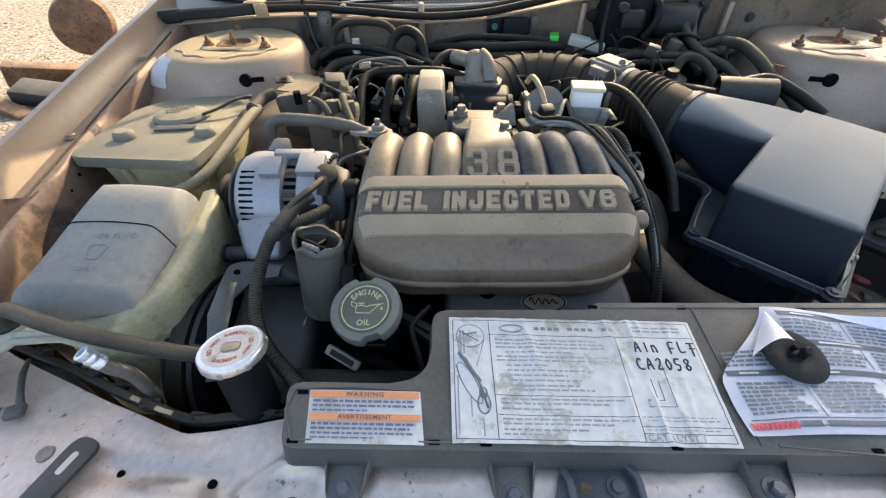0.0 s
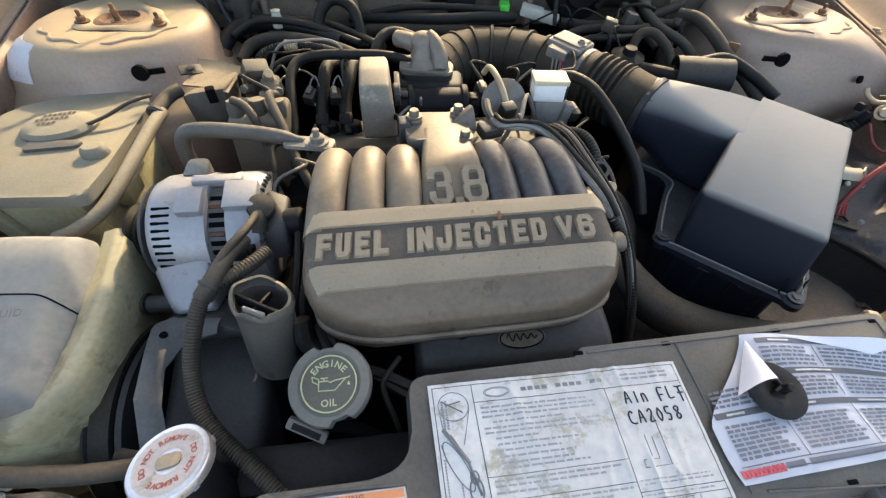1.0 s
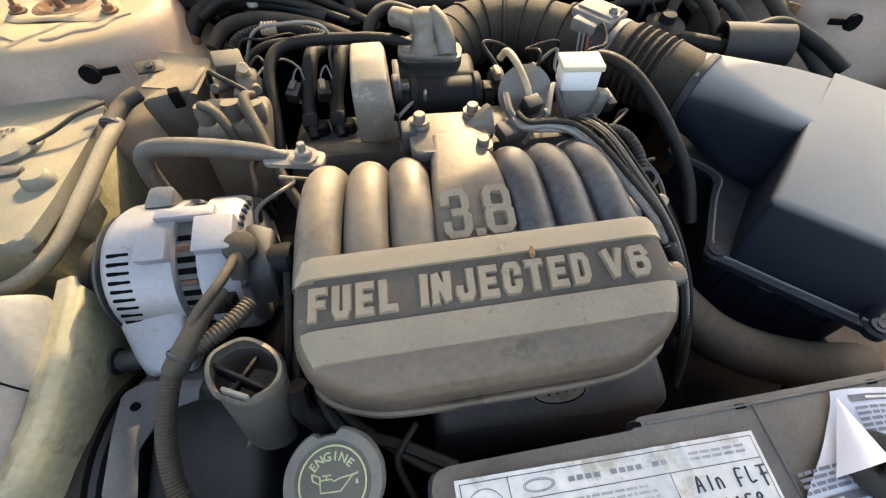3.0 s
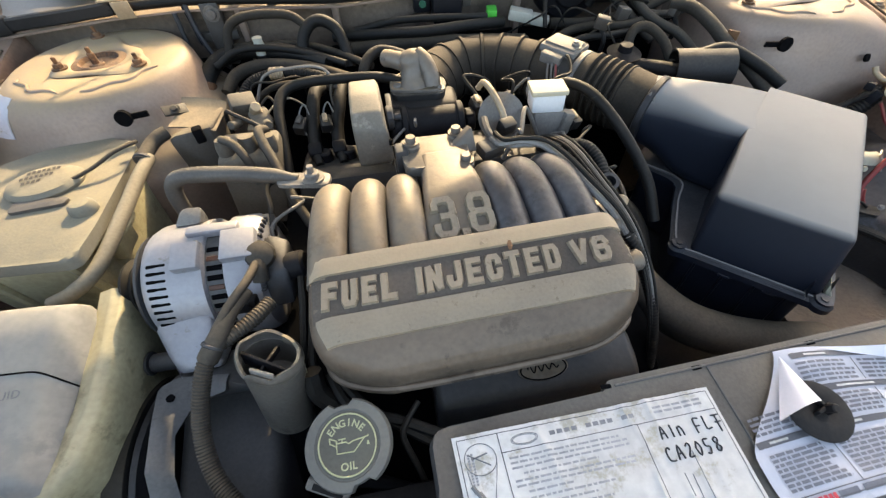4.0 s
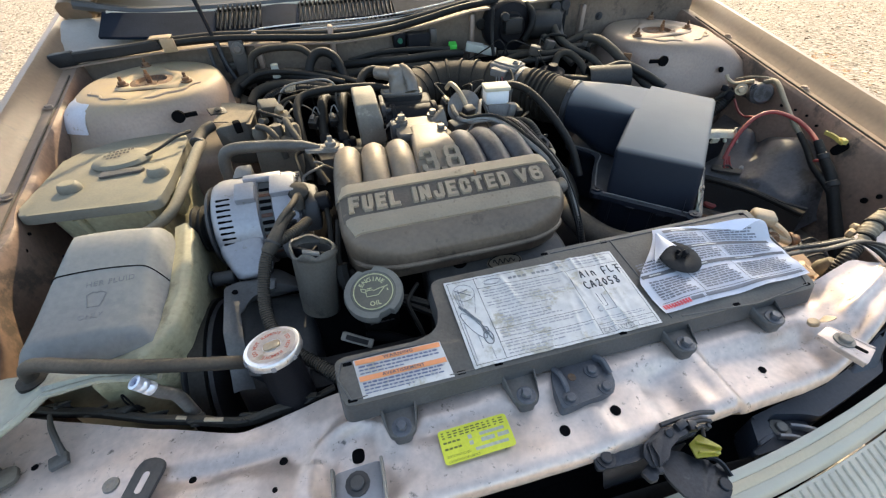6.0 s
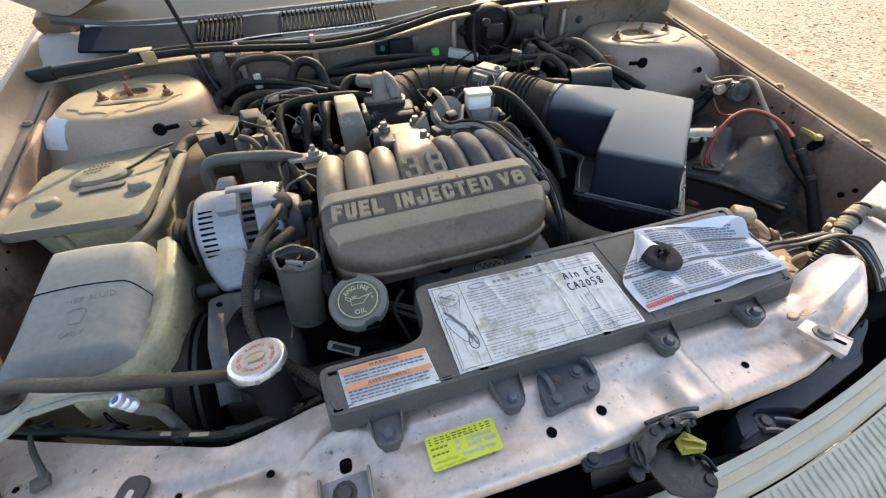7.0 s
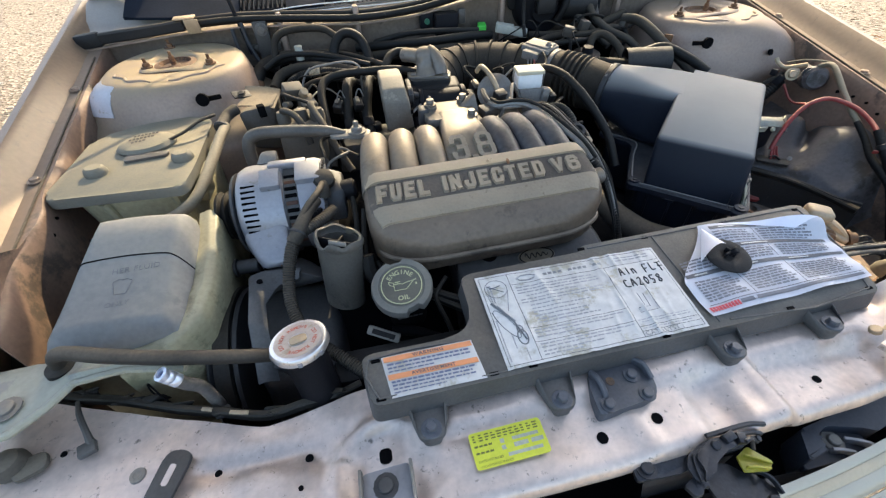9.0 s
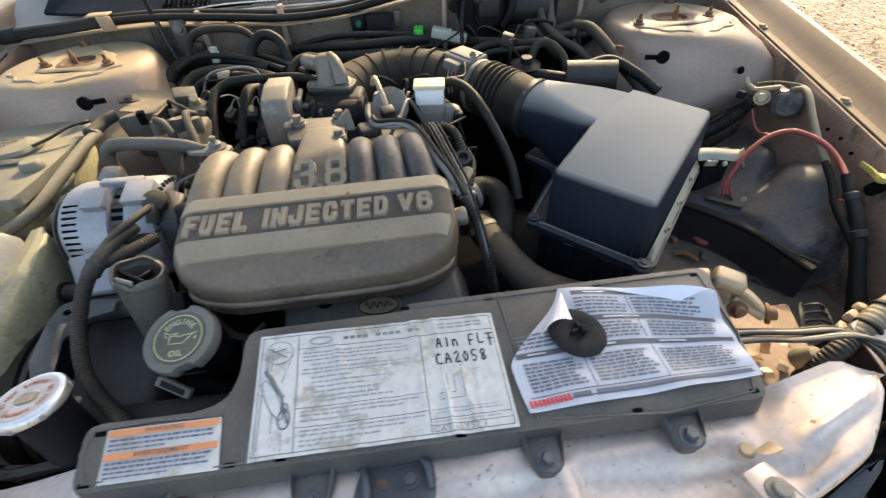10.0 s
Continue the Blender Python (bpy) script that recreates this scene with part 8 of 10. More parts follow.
part("linkage", B(cyl(0.016, 0.010, aim((-0.140, 0.640, 0.790), (1, 0, 0)), 20, 0.002), box((0.008, 0.050, 0.006), pose(-0.134, 0.650, 0.800, 12), 0.002), cyl(0.005, 0.02, aim((-0.140, 0.640, 0.790), (1, 0, 0)), 10, 0.001)), STEEL_DARK, tc, "dark throttle linkage")
th = thing("idle_air_unit", "dark throttle body under a grey cast valve", "engine part", (-0.09, 0.68, 0.74))
part("body", B(hull([(-0.132, 0.668, 0.790), (-0.040, 0.664, 0.790), (-0.135, 0.71, 0.792), (-0.035, 0.71, 0.792), (-0.135, 0.61, 0.73), (-0.03, 0.61, 0.73), (-0.13, 0.72, 0.73), (-0.03, 0.72, 0.73)], 0.006), cyl(0.024, 0.104, aim((-0.138, 0.655, 0.766), (1, -0.03, 0)), 24, 0.004), cyl(0.028, 0.010, aim((-0.044, 0.652, 0.766), (1, -0.03, 0)), 24, 0.002), cyl(0.028, 0.010, aim((-0.120, 0.655, 0.766), (1, -0.03, 0)), 24, 0.002), cyl(0.014, 0.03, aim((-0.142, 0.645, 0.778), (-1, 0, 0)), 16, 0.002), cyl(0.016, 0.014, aim((-0.032, 0.650, 0.768), (1, 0, 0)), 16, 0.002), box((0.012, 0.020, 0.026), pose(-0.026, 0.648, 0.770), 0.003)), BLACK_PLASTIC, th)
part("gasket_plate", slab(rounded([(-0.128, 0.680), (-0.055, 0.672), (-0.045, 0.72), (-0.085, 0.745), (-0.128, 0.735)], 0.014), 0.790, 0.799, 0.002), DUSTY_PLASTIC, th)
va_ = aim((-0.090, 0.705, 0.797), (-0.10, 0.30, 1))
part("valve", B(slab(rounded([(-0.130, 0.690), (-0.060, 0.676), (-0.052, 0.715), (-0.085, 0.745), (-0.125, 0.735)], 0.012), 0.796, 0.803, 0.002),
                lathe([(0, 0), (0.026, 0), (0.025, 0.006), (0.0195, 0.012), (0.0180, 0.030), (0.0190, 0.033), (0.0175, 0.041), (0.011, 0.048), (0.0, 0.050)], va_, 28),
                tube([(-0.070, 0.688, 0.804), (-0.071, 0.694, 0.818), (-0.077, 0.706, 0.832), (-0.086, 0.716, 0.840)], [0.0125, 0.012, 0.011, 0.009], 14, 6),
                tube([(-0.098, 0.715, 0.826), (-0.116, 0.728, 0.828), (-0.128, 0.740, 0.826)], [0.013, 0.012, 0.012], 14, 4)), CAST, th, "grey cast idle air valve", sharp=50)
for x, y in ((-0.118, 0.700), (-0.062, 0.688), (-0.105, 0.735)):
    part("bolt", bolt((x, y, 0.799), 0.006, 0.006), STEEL, th)

duct = thing("intake_duct", "ribbed black rubber intake duct curving to the throttle", "duct", (0.03, 0.79, 0.7))
DUCT = [(-0.085, 0.752, 0.755), (-0.055, 0.790, 0.758), (-0.015, 0.818, 0.762), (0.035, 0.822, 0.766), (0.080, 0.800, 0.768), (0.118, 0.768, 0.768), (0.145, 0.742, 0.768)]
part("duct", tube(DUCT, [0.046, 0.046, 0.044, 0.043, 0.043, 0.042, 0.041], 28, 8), DUCT_RUBBER, duct, "dusty black rubber duct", sharp=60)
line = spline(DUCT, 8)
for i in range(4, len(line) - 5, 5):
    d = (line[i + 1] - line[i - 1]).normalized()
    part("rib", lathe([(0.0435, -0.003), (0.0470, -0.002), (0.0470, 0.002), (0.0435, 0.003)], aim(line[i], d), 28, False), DUCT_RUBBER, duct, "moulded rib")
part("bellows", tube([(0.176, 0.710, 0.767), (0.190, 0.693, 0.7655), (0.206, 0.673, 0.7635), (0.216, 0.660, 0.7625)], 0.0415, 30, 10, 0.0062, 0.0098), DUCT_RUBBER, duct, "corrugated black bellows", sharp=40)
part("cuff", tube([(0.160, 0.728, 0.768), (0.170, 0.717, 0.7675), (0.179, 0.706, 0.767)], [0.0425, 0.0440, 0.0450], 28, 4), DUCT_RUBBER, duct, "smooth end cuff")
part("cuff", tube([(0.213, 0.664, 0.763), (0.222, 0.652, 0.762), (0.236, 0.634, 0.760)], [0.0460, 0.0450, 0.0440], 28, 4), DUCT_RUBBER, duct, "smooth end cuff")
d = Vector((0.20, -0.26, -0.02)).normalized()
part("clamp", lathe([(0.047, 0), (0.0485, 0.001), (0.0485, 0.009), (0.047, 0.010)], aim((0.236, 0.633, 0.760), d), 32), STEEL_DARK, duct, "steel hose clamp band")
part("clamp_screw", box((0.022, 0.008, 0.009), pose(0.222, 0.607, 0.790, 30, 35, -50), 0.002), STEEL, duct, "bright clamp screw")
part("clamp", lathe([(0.044, 0), (0.0455, 0.001), (0.0455, 0.008), (0.044, 0.009)], aim((0.163, 0.724, 0.768), d), 32), STEEL, duct, "steel hose clamp band")
maf = thing("airflow_sensor", "grey airflow sensor box clipped on the intake duct", "sensor", (0.15, 0.74, 0.78))
mm = pose(0.146, 0.752, 0.806, 0, 4, -50)
part("tube", lathe([(0.041, 0), (0.043, 0.002), (0.043, 0.03), (0.041, 0.032)], aim((0.142, 0.747, 0.768), (0.70, -0.70, 0)), 28), DUSTY_PLASTIC, maf)
part("box", B(box((0.060, 0.050, 0.020), mm, 0.004), box((0.036, 0.058, 0.010), mm @ pose(0, 0, -0.006), 0.003)), GREY_PLASTIC, maf)
part("lid", box((0.050, 0.036, 0.004), mm @ pose(0, 0, 0.011), 0.0015), GREY_PLASTIC, maf, "dusty grey lid")
part("connector", B(box((0.034, 0.020, 0.016), pose(0.122, 0.735, 0.803, 0, 6, -46), 0.003), *[tube([(0.112 + 0.006 * k, 0.724, 0.800), (0.108 + 0.006 * k, 0.712, 0.788), (0.110 + 0.006 * k, 0.71, 0.765)], 0.0016, 6, 4) for k in range(4)]), GREY_PLASTIC, maf, "grey connector with leads")
part("sensor_bolt", B(bolt((0.156, 0.735, 0.815), 0.006, 0.006), cyl(0.004, 0.012, Matrix.Translation((0.156, 0.735, 0.812)), 10, 0.001)), STEEL, maf, "steel bolt")
part("red_lead", tube([(0.124, 0.722, 0.800), (0.121, 0.712, 0.790), (0.123, 0.706, 0.772)], 0.0018, 6), RED, maf)

# air cleaner box: a wedge lid whose back corner runs out into a round neck
ab = thing("air_cleaner_box", "large black plastic air cleaner box with a dusty lid", "air box", (0.32, 0.47, 0.56))
lid = bmesh.new()
TOPS = [(0.213, 0.436, 0.7665), (0.290, 0.514, 0.789), (0.392, 0.602, 0.793), (0.472, 0.520, 0.787), (0.307, 0.344, 0.767)]
LOWS = [(0.207, 0.422, 0.689), (0.285, 0.508, 0.689), (0.398, 0.612, 0.689), (0.484, 0.522, 0.689), (0.308, 0.330, 0.689)]
tops, lows = [lid.verts.new(p) for p in TOPS], [lid.verts.new(p) for p in LOWS]
mid_ = lid.verts.new((0.270, 0.430, 0.7850))
for a, b in zip(tops, tops[1:] + tops[:1]):
    lid.faces.new((a, b, mid_))
for i in range(5):
    j = (i + 1) % 5
    lid.faces.new((tops[i], lows[i], lows[j], tops[j]))
bmesh.ops.recalc_face_normals(lid, faces=lid.faces)
bmesh.ops.bevel(lid, geom=[e for e in lid.edges if not e.is_boundary and mid_ not in e.verts and set(e.verts) != {tops[1], tops[2]}], offset=0.0075, segments=4, affect="EDGES", profile=0.5)
part("lid", lid, AIRBOX, ab, "dark lid, its sloping top paled by dust and painted sky sheen", sharp=50)


def box_section(v, hw, hh, r):
    """A point on a rectangle with rounded corners; v runs once round it from the middle of a side."""
    q, f = int(v * 4) % 4, v * 4 - int(v * 4)
    long_, short = (hh, hw) if q % 2 == 0 else (hw, hh)
    if f < 0.25:
        x, y = short, (long_ - r) * f / 0.25
    elif f < 0.75:
        a = math.pi / 2 * (f - 0.25) / 0.5
        x, y = short - r + r * math.cos(a), long_ - r + r * math.sin(a)
    else:
        x, y = (short - r) * (1 - f) / 0.25, long_
    return ((x, y), (-y, x), (-x, -y), (y, -x))[q]


def neck_at(u, v):
    """From the lid's broad back end to the round collar: u along, v round the section."""
    c = Vector((0.3475, 0.550, 0)).lerp(Vector((0.236, 0.634, 0)), u)
    side_ = Vector((0.757, 0.653, 0)).lerp(Vector((0.60, 0.80, 0)), u).normalized()
    half, lo_, hi_ = lerp([(0, 0.0655), (0.15, 0.0655), (0.35, 0.063), (0.75, 0.050), (1, 0.0455)], u), lerp([(0, 0.690), (0.5, 0.692), (0.8, 0.708), (1, 0.7145)], u), lerp([(0, 0.7890), (0.12, 0.7915), (0.4, 0.797), (0.8, 0.804), (1, 0.8055)], u)
    tall = (hi_ - lo_) / 2
    rc = lerp([(0, 0.014), (0.3, 0.022), (0.7, 0.036), (1, min(half, tall) * 0.999)], u)
    a, b = box_section(v, half, tall, rc)
    p = c + side_ * a
    return (p.x, p.y, (lo_ + hi_) / 2 + b)


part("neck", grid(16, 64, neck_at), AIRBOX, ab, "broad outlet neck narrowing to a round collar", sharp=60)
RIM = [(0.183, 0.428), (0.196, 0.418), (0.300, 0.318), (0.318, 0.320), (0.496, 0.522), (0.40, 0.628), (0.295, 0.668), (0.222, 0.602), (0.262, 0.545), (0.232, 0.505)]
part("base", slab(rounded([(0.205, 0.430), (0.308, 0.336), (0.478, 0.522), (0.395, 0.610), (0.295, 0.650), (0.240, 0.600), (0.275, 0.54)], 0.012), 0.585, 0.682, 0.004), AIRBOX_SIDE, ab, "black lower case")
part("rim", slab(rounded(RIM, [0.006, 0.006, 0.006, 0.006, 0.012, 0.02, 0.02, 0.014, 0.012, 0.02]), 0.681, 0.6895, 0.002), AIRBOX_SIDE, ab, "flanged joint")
part("rim_bead", tube([(x, y, 0.6905) for x, y in ((0.232, 0.600), (0.268, 0.548), (0.240, 0.506), (0.196, 0.434), (0.210, 0.416), (0.300, 0.330))], 0.0022, 6, 4), AIRBOX, ab, "dusty raised edge of the flange")
for x, y in ((0.196, 0.431), (0.303, 0.323)):
    part("clip_ear", B(cyl(0.0115, 0.013, Matrix.Translation((x, y, 0.680)), 20, 0.003), lathe([(0.0045, 0), (0.0085, 0), (0.0085, 0.003), (0.0045, 0.003)], Matrix.Translation((x, y, 0.693)), 18)), AIRBOX_SIDE, ab, "screw ear")
    part("ear_screw", bolt((x, y, 0.690), 0.0042, 0.007, washer=1.0), STEEL_DARK, ab, "dark screw")
for x, y, a in ((0.292, 0.338, -43), (0.318, 0.336, 50)):
    part("ear_gusset", hull([(x, y, 0.716), (x - 0.004, y - 0.008, 0.692), (x + 0.006, y + 0.004, 0.692), (x + 0.001, y - 0.001, 0.692), (x + 0.002, y + 0.002, 0.714)], 0.0008, 1), AIRBOX, ab, "moulded gusset")
for f in (0.30, 0.66):
    x, y = 0.205 + 0.098 * f, 0.414 - 0.090 * f
    part("clip", B(box((0.019, 0.005, 0.013), pose(x, y, 0.6835, 0, 0, -43), 0.001), box((0.012, 0.004, 0.004), pose(x - 0.002, y - 0.003, 0.679, 0, 0, -43), 0.0008)), AIRBOX_SIDE, ab, "moulded snap clip")
for f in (0.24, 0.50, 0.76):
    x, y = 0.318 + 0.170 * f, 0.331 + 0.196 * f
    part("clip", B(box((0.014, 0.005, 0.012), pose(x, y, 0.694, 0, 0, 49), 0.001), box((0.008, 0.003, 0.005), pose(x + 0.003, y - 0.002, 0.700, 0, 0, 49), 0.0006)), STEEL, ab, "bright worn clip")
# Pale material gives this edge its sunlit look by colour.
part("lit_side_edge", hull([(0.318, 0.326, 0.690), (0.492, 0.520, 0.690), (0.486, 0.524, 0.690), (0.312, 0.332, 0.690), (0.482, 0.523, 0.705), (0.314, 0.334, 0.704)], 0.0015), TANK_PALE, ab, "edge of the seal, coloured pale as sunlit")
part("rib", B(*[box((0.003, 0.004, 0.07), pose(0.203 + 0.1 * f, 0.428 - 0.091 * f, 0.640, 0, 0, -43), 0.001) for f in (0.15, 0.4, 0.65, 0.9)]), AIRBOX_SIDE, ab, "upright moulded rib")
tabn = thing("white_side_clip", "pale yellow-white bent strip beside the air box", "clip", (0.5, 0.5, 0.69))
part("strip", thick(grid(14, 4, lambda u, v: (0.478 + 0.072 * u, 0.512 + 0.020 * v - 0.006 * u, 0.717 - 0.002 * u + 0.002 * math.sin(5 * u) - 0.010 * (1 - v) ** 4)), 0.002), TANK_PALE, tabn)
part("lip", bar_along([(0.549, 0.520, 0.716), (0.553, 0.515, 0.706), (0.558, 0.512, 0.692)], 0.016, 0.002), TANK_PALE, tabn, "folded end of the strip")
part("tongue", B(box((0.020, 0.004, 0.010), pose(0.497, 0.508, 0.704, 10, 8, 6), 0.0012), cyl(0.004, 0.005, aim((0.517, 0.506, 0.702), (0, -0.8, 0.5)), 10, 0.001)), TANK_PALE, tabn, "small snapped tongue")
part("block", box((0.050, 0.020, 0.10), pose(0.518, 0.528, 0.662, 0, 0, 8), 0.004), BLACK_PLASTIC, tabn, "black block under the strip")

# intake snorkel hose running low past the air box
lh = thing("radiator_hose", "thick black radiator hose low beside the engine", "hose", (0.2, 0.36, 0.61))
part("hose", tube([(0.120, 0.470, 0.660), (0.135, 0.430, 0.658), (0.152, 0.390, 0.650), (0.180, 0.355, 0.640), (0.225, 0.330, 0.632), (0.285, 0.315, 0.622), (0.34, 0.31, 0.612)], 0.026, 22), RUBBER_DUSTY, lh, "thick dusty black rubber hose")
part("clamp", lathe([(0.0265, 0), (0.028, 0.001), (0.028, 0.010), (0.0265, 0.011)], aim((0.128, 0.450, 0.659), (0.3, -0.9, -0.1)), 24), STEEL, lh, "steel clamp band")
bh = thing("bypass_hose", "black hose bend behind the plenum", "hose", (0.14, 0.48, 0.65))
part("hose", tube([(0.115, 0.500, 0.690), (0.135, 0.512, 0.694), (0.155, 0.500, 0.690), (0.160, 0.470, 0.676), (0.150, 0.43, 0.655)], 0.020, 18), RUBBER, bh, "black rubber bend")
part("clamp", lathe([(0.0205, 0), (0.022, 0.001), (0.022, 0.008), (0.0205, 0.009)], aim((0.117, 0.501, 0.690), (0.9, 0.4, 0.1)), 22), STEEL, bh, "steel clamp band")

# white topped relay, vacuum parts, lines
wr = thing("vacuum_regulator", "white-capped vacuum regulator on a grey connector", "valve", (0.072, 0.612, 0.72))
part("cap", box((0.043, 0.031, 0.026), pose(0.0700, 0.615, 0.8060, 0, 0, -6), 0.004), WHITE_PLASTIC, wr, "white plastic cap")
part("cap_top", box((0.047, 0.034, 0.007), pose(0.0700, 0.615, 0.8205, 0, 0, -6), 0.002), surface("cream_plastic", (0.55, 0.50, 0.36), 0.5, dust=0.6, dust_colour=(0.55, 0.49, 0.35), vary=0.06), wr, "cream dusty lid")
part("body", hull([(0.050, 0.602, 0.794), (0.094, 0.598, 0.794), (0.052, 0.630, 0.794), (0.095, 0.628, 0.794), (0.060, 0.598, 0.745), (0.088, 0.596, 0.745), (0.06, 0.625, 0.745), (0.088, 0.625, 0.745)], 0.003), GREY_PLASTIC, wr, "grey body")
part("plug", B(box((0.014, 0.016, 0.03), pose(0.096, 0.600, 0.778, 0, 12, 0), 0.003), box((0.020, 0.012, 0.022), pose(0.085, 0.590, 0.757, 0, 0, 0), 0.003)), STEEL, wr)
part("stem", cyl(0.010, 0.06, Matrix.Translation((0.075, 0.61, 0.69)), 14, 0.001), DUSTY_PLASTIC, wr)
vd = thing("pressure_regulator", "dull round pressure regulator with a hooked vacuum pipe", "valve", (0.0, 0.60, 0.74))
va = Vector((-0.35, -0.75, 0.5)).normalized()
part("disc", B(lathe([(0, -0.006), (0.022, -0.006), (0.030, -0.001), (0.030, 0.002), (0.020, 0.008), (0.009, 0.014), (0, 0.016)], aim((0.008, 0.607, 0.793), va), 28), cyl(0.013, 0.03, aim((0.010, 0.622, 0.775), va), 16, 0.002)), STEEL, vd, "crimped round metal body")
part("pipe", tube([(0.004, 0.580, 0.806), (0.000, 0.592, 0.818), (-0.006, 0.612, 0.828), (-0.011, 0.632, 0.829), (-0.016, 0.640, 0.818)], 0.0040, 10), BRASS, vd, "hooked pale pipe")
part("clip", box((0.020, 0.016, 0.018), pose(0.005, 0.572, 0.800, 20, 0, 20), 0.003), DUSTY_PLASTIC, vd)
part("mount", B(box((0.03, 0.022, 0.016), pose(-0.022, 0.545, 0.790, 10, 0, 20), 0.003), tube([(-0.022, 0.582, 0.808), (-0.022, 0.560, 0.803), (-0.014, 0.545, 0.796)], 0.005, 8)), SHIELD, vd)
for off, z, r in ((0.0, 0.0, 0.0038), (0.008, -0.003, 0.0032), (0.004, 0.006, 0.0028)):
    solo("fuel_line", tube([(-0.020 + off, 0.552, 0.800 + z), (-0.012 + off, 0.536, 0.800 + z), (0.010 + off, 0.532 - off * 0.5, 0.803 + z), (0.032 + off, 0.520, 0.803 + z), (0.048 + off, 0.490, 0.800 + z), (0.060 + off, 0.455, 0.794 + z), (0.077 + off, 0.420, 0.782 + z), (0.088 + off, 0.395, 0.766 + z)], r, 8), STEEL if off != 0.004 else RUBBER, "thin metal fuel line running over the runners", "pipe", "fuel lines")
for k in range(4):
    solo("sensor_wire", tube([(0.060 + 0.005 * k, 0.585, 0.770), (0.056 + 0.006 * k, 0.550, 0.790), (0.060 + 0.006 * k, 0.510, 0.803 - 0.002 * k), (0.070 + 0.006 * k, 0.465, 0.797 - 0.003 * k), (0.083 + 0.005 * k, 0.425, 0.783 - 0.002 * k), (0.094 + 0.003 * k, 0.395, 0.764), (0.104 + 0.003 * k, 0.368, 0.732), (0.112 + 0.003 * k, 0.345, 0.690), (0.118 + 0.003 * k, 0.325, 0.64)], (0.0016, 0.0021, 0.0014, 0.0018)[k], 8), (RUBBER, DUSTY_PLASTIC, STEEL, RUBBER)[k], "thin sensor wire draped beside the plenum", "wire", "sensor wires")
vcn = thing("sensor_connector", "small grey two-part connector hanging by the plenum end", "connector", (0.103, 0.44, 0.75))
part("shell", B(box((0.014, 0.026, 0.014), pose(0.106, 0.448, 0.757, 20, 10, -14), 0.003), cyl(0.0085, 0.012, aim((0.103, 0.432, 0.752), (-0.1, -1, -0.2)), 14, 0.0015)), DUSTY_PLASTIC, vcn)
part("ring", cyl(0.0095, 0.004, aim((0.102, 0.424, 0.750), (-0.1, -1, -0.2)), 16, 0.001), POLISHED, vcn, "bright collar")
part("lead", tube([(0.108, 0.460, 0.760), (0.112, 0.490, 0.768), (0.106, 0.520, 0.770), (0.092, 0.55, 0.765)], 0.0030, 8), RUBBER, vcn)
solo("plenum_conduit", tube([(0.087, 0.400, 0.768), (0.100, 0.385, 0.750), (0.110, 0.368, 0.722), (0.118, 0.348, 0.690), (0.122, 0.330, 0.655), (0.122, 0.315, 0.62)], [0.006, 0.006, 0.0055, 0.005, 0.0045, 0.0045], 10, 8, 0.0007, 0.004), RUBBER, "thin black conduit down beside the plenum", "wiring")
solo("vacuum_line", tube([(0.100, 0.445, 0.768), (0.112, 0.455, 0.766), (0.114, 0.480, 0.770), (0.104, 0.505, 0.776), (0.090, 0.52, 0.778), (0.075, 0.54, 0.77)], 0.0035, 8), RUBBER, "thin black vacuum line loop", "hose")
solo("line_union", B(cyl(0.0075, 0.024, aim((0.092, 0.432, 0.762), (0.5, 0.6, 0.35)), 12, 0.002)), BRASS, "yellowed pipe union at the plenum corner", "fitting")
solo("ribbed_hose", tube([(0.068, 0.545, 0.765), (0.078, 0.538, 0.785), (0.092, 0.522, 0.790), (0.100, 0.500, 0.782), (0.101, 0.482, 0.768)], 0.0066, 12, 8, 0.0006, 0.004), RUBBER, "short ribbed black hose by the fuel lines", "hose")
solo("hose_end", lathe([(0, 0), (0.011, 0), (0.012, 0.004), (0.011, 0.012), (0.007, 0.012), (0.006, 0.004), (0, 0.004)], aim((0.101, 0.478, 0.766), (0, -0.5, 0.9)), 18), STEEL_DARK, "open hose end fitting", "fitting")
solo("throttle_cable", tube([(0.092, 0.655, 0.800), (0.108, 0.638, 0.812), (0.128, 0.610, 0.810), (0.145, 0.575, 0.795), (0.160, 0.535, 0.772), (0.175, 0.500, 0.740), (0.182, 0.47, 0.70)], 0.0070, 12), RUBBER, "black hose arching past the air duct", "hose")

# injector leads and pipes behind the left runners
for x0, x1 in ((-0.246, -0.243), (-0.212, -0.205)):
    inj = thing("injector_lead", "black fuel hose and injector plug with a pale ring", "hose", (x0, 0.68, 0.73), "injector leads")
    part("hose", tube([(x0 + 0.004, 0.640, 0.730), (x0, 0.665, 0.742), (x0, 0.690, 0.758), (x1, 0.720, 0.776), (x1 + 0.004, 0.745, 0.784), (x1 + 0.012, 0.765, 0.780)], [0.006, 0.009, 0.0095, 0.0095, 0.0095, 0.0095], 12), RUBBER, inj)
    part("plug", B(box((0.020, 0.020, 0.024), pose(x0, 0.662, 0.738, 30, 0, 4), 0.004), cyl(0.010, 0.02, aim((x0 + 0.012, 0.655, 0.722), (0, 0, 1)), 12, 0.002)), BLACK_PLASTIC, inj)
    part("loop", tube([(x0 - 0.010, 0.680, 0.755), (x0 - 0.016, 0.700, 0.775), (x0 - 0.008, 0.712, 0.785), (x0 - 0.002, 0.700, 0.775)], 0.0012, 6), STEEL, inj, "thin wire loop")
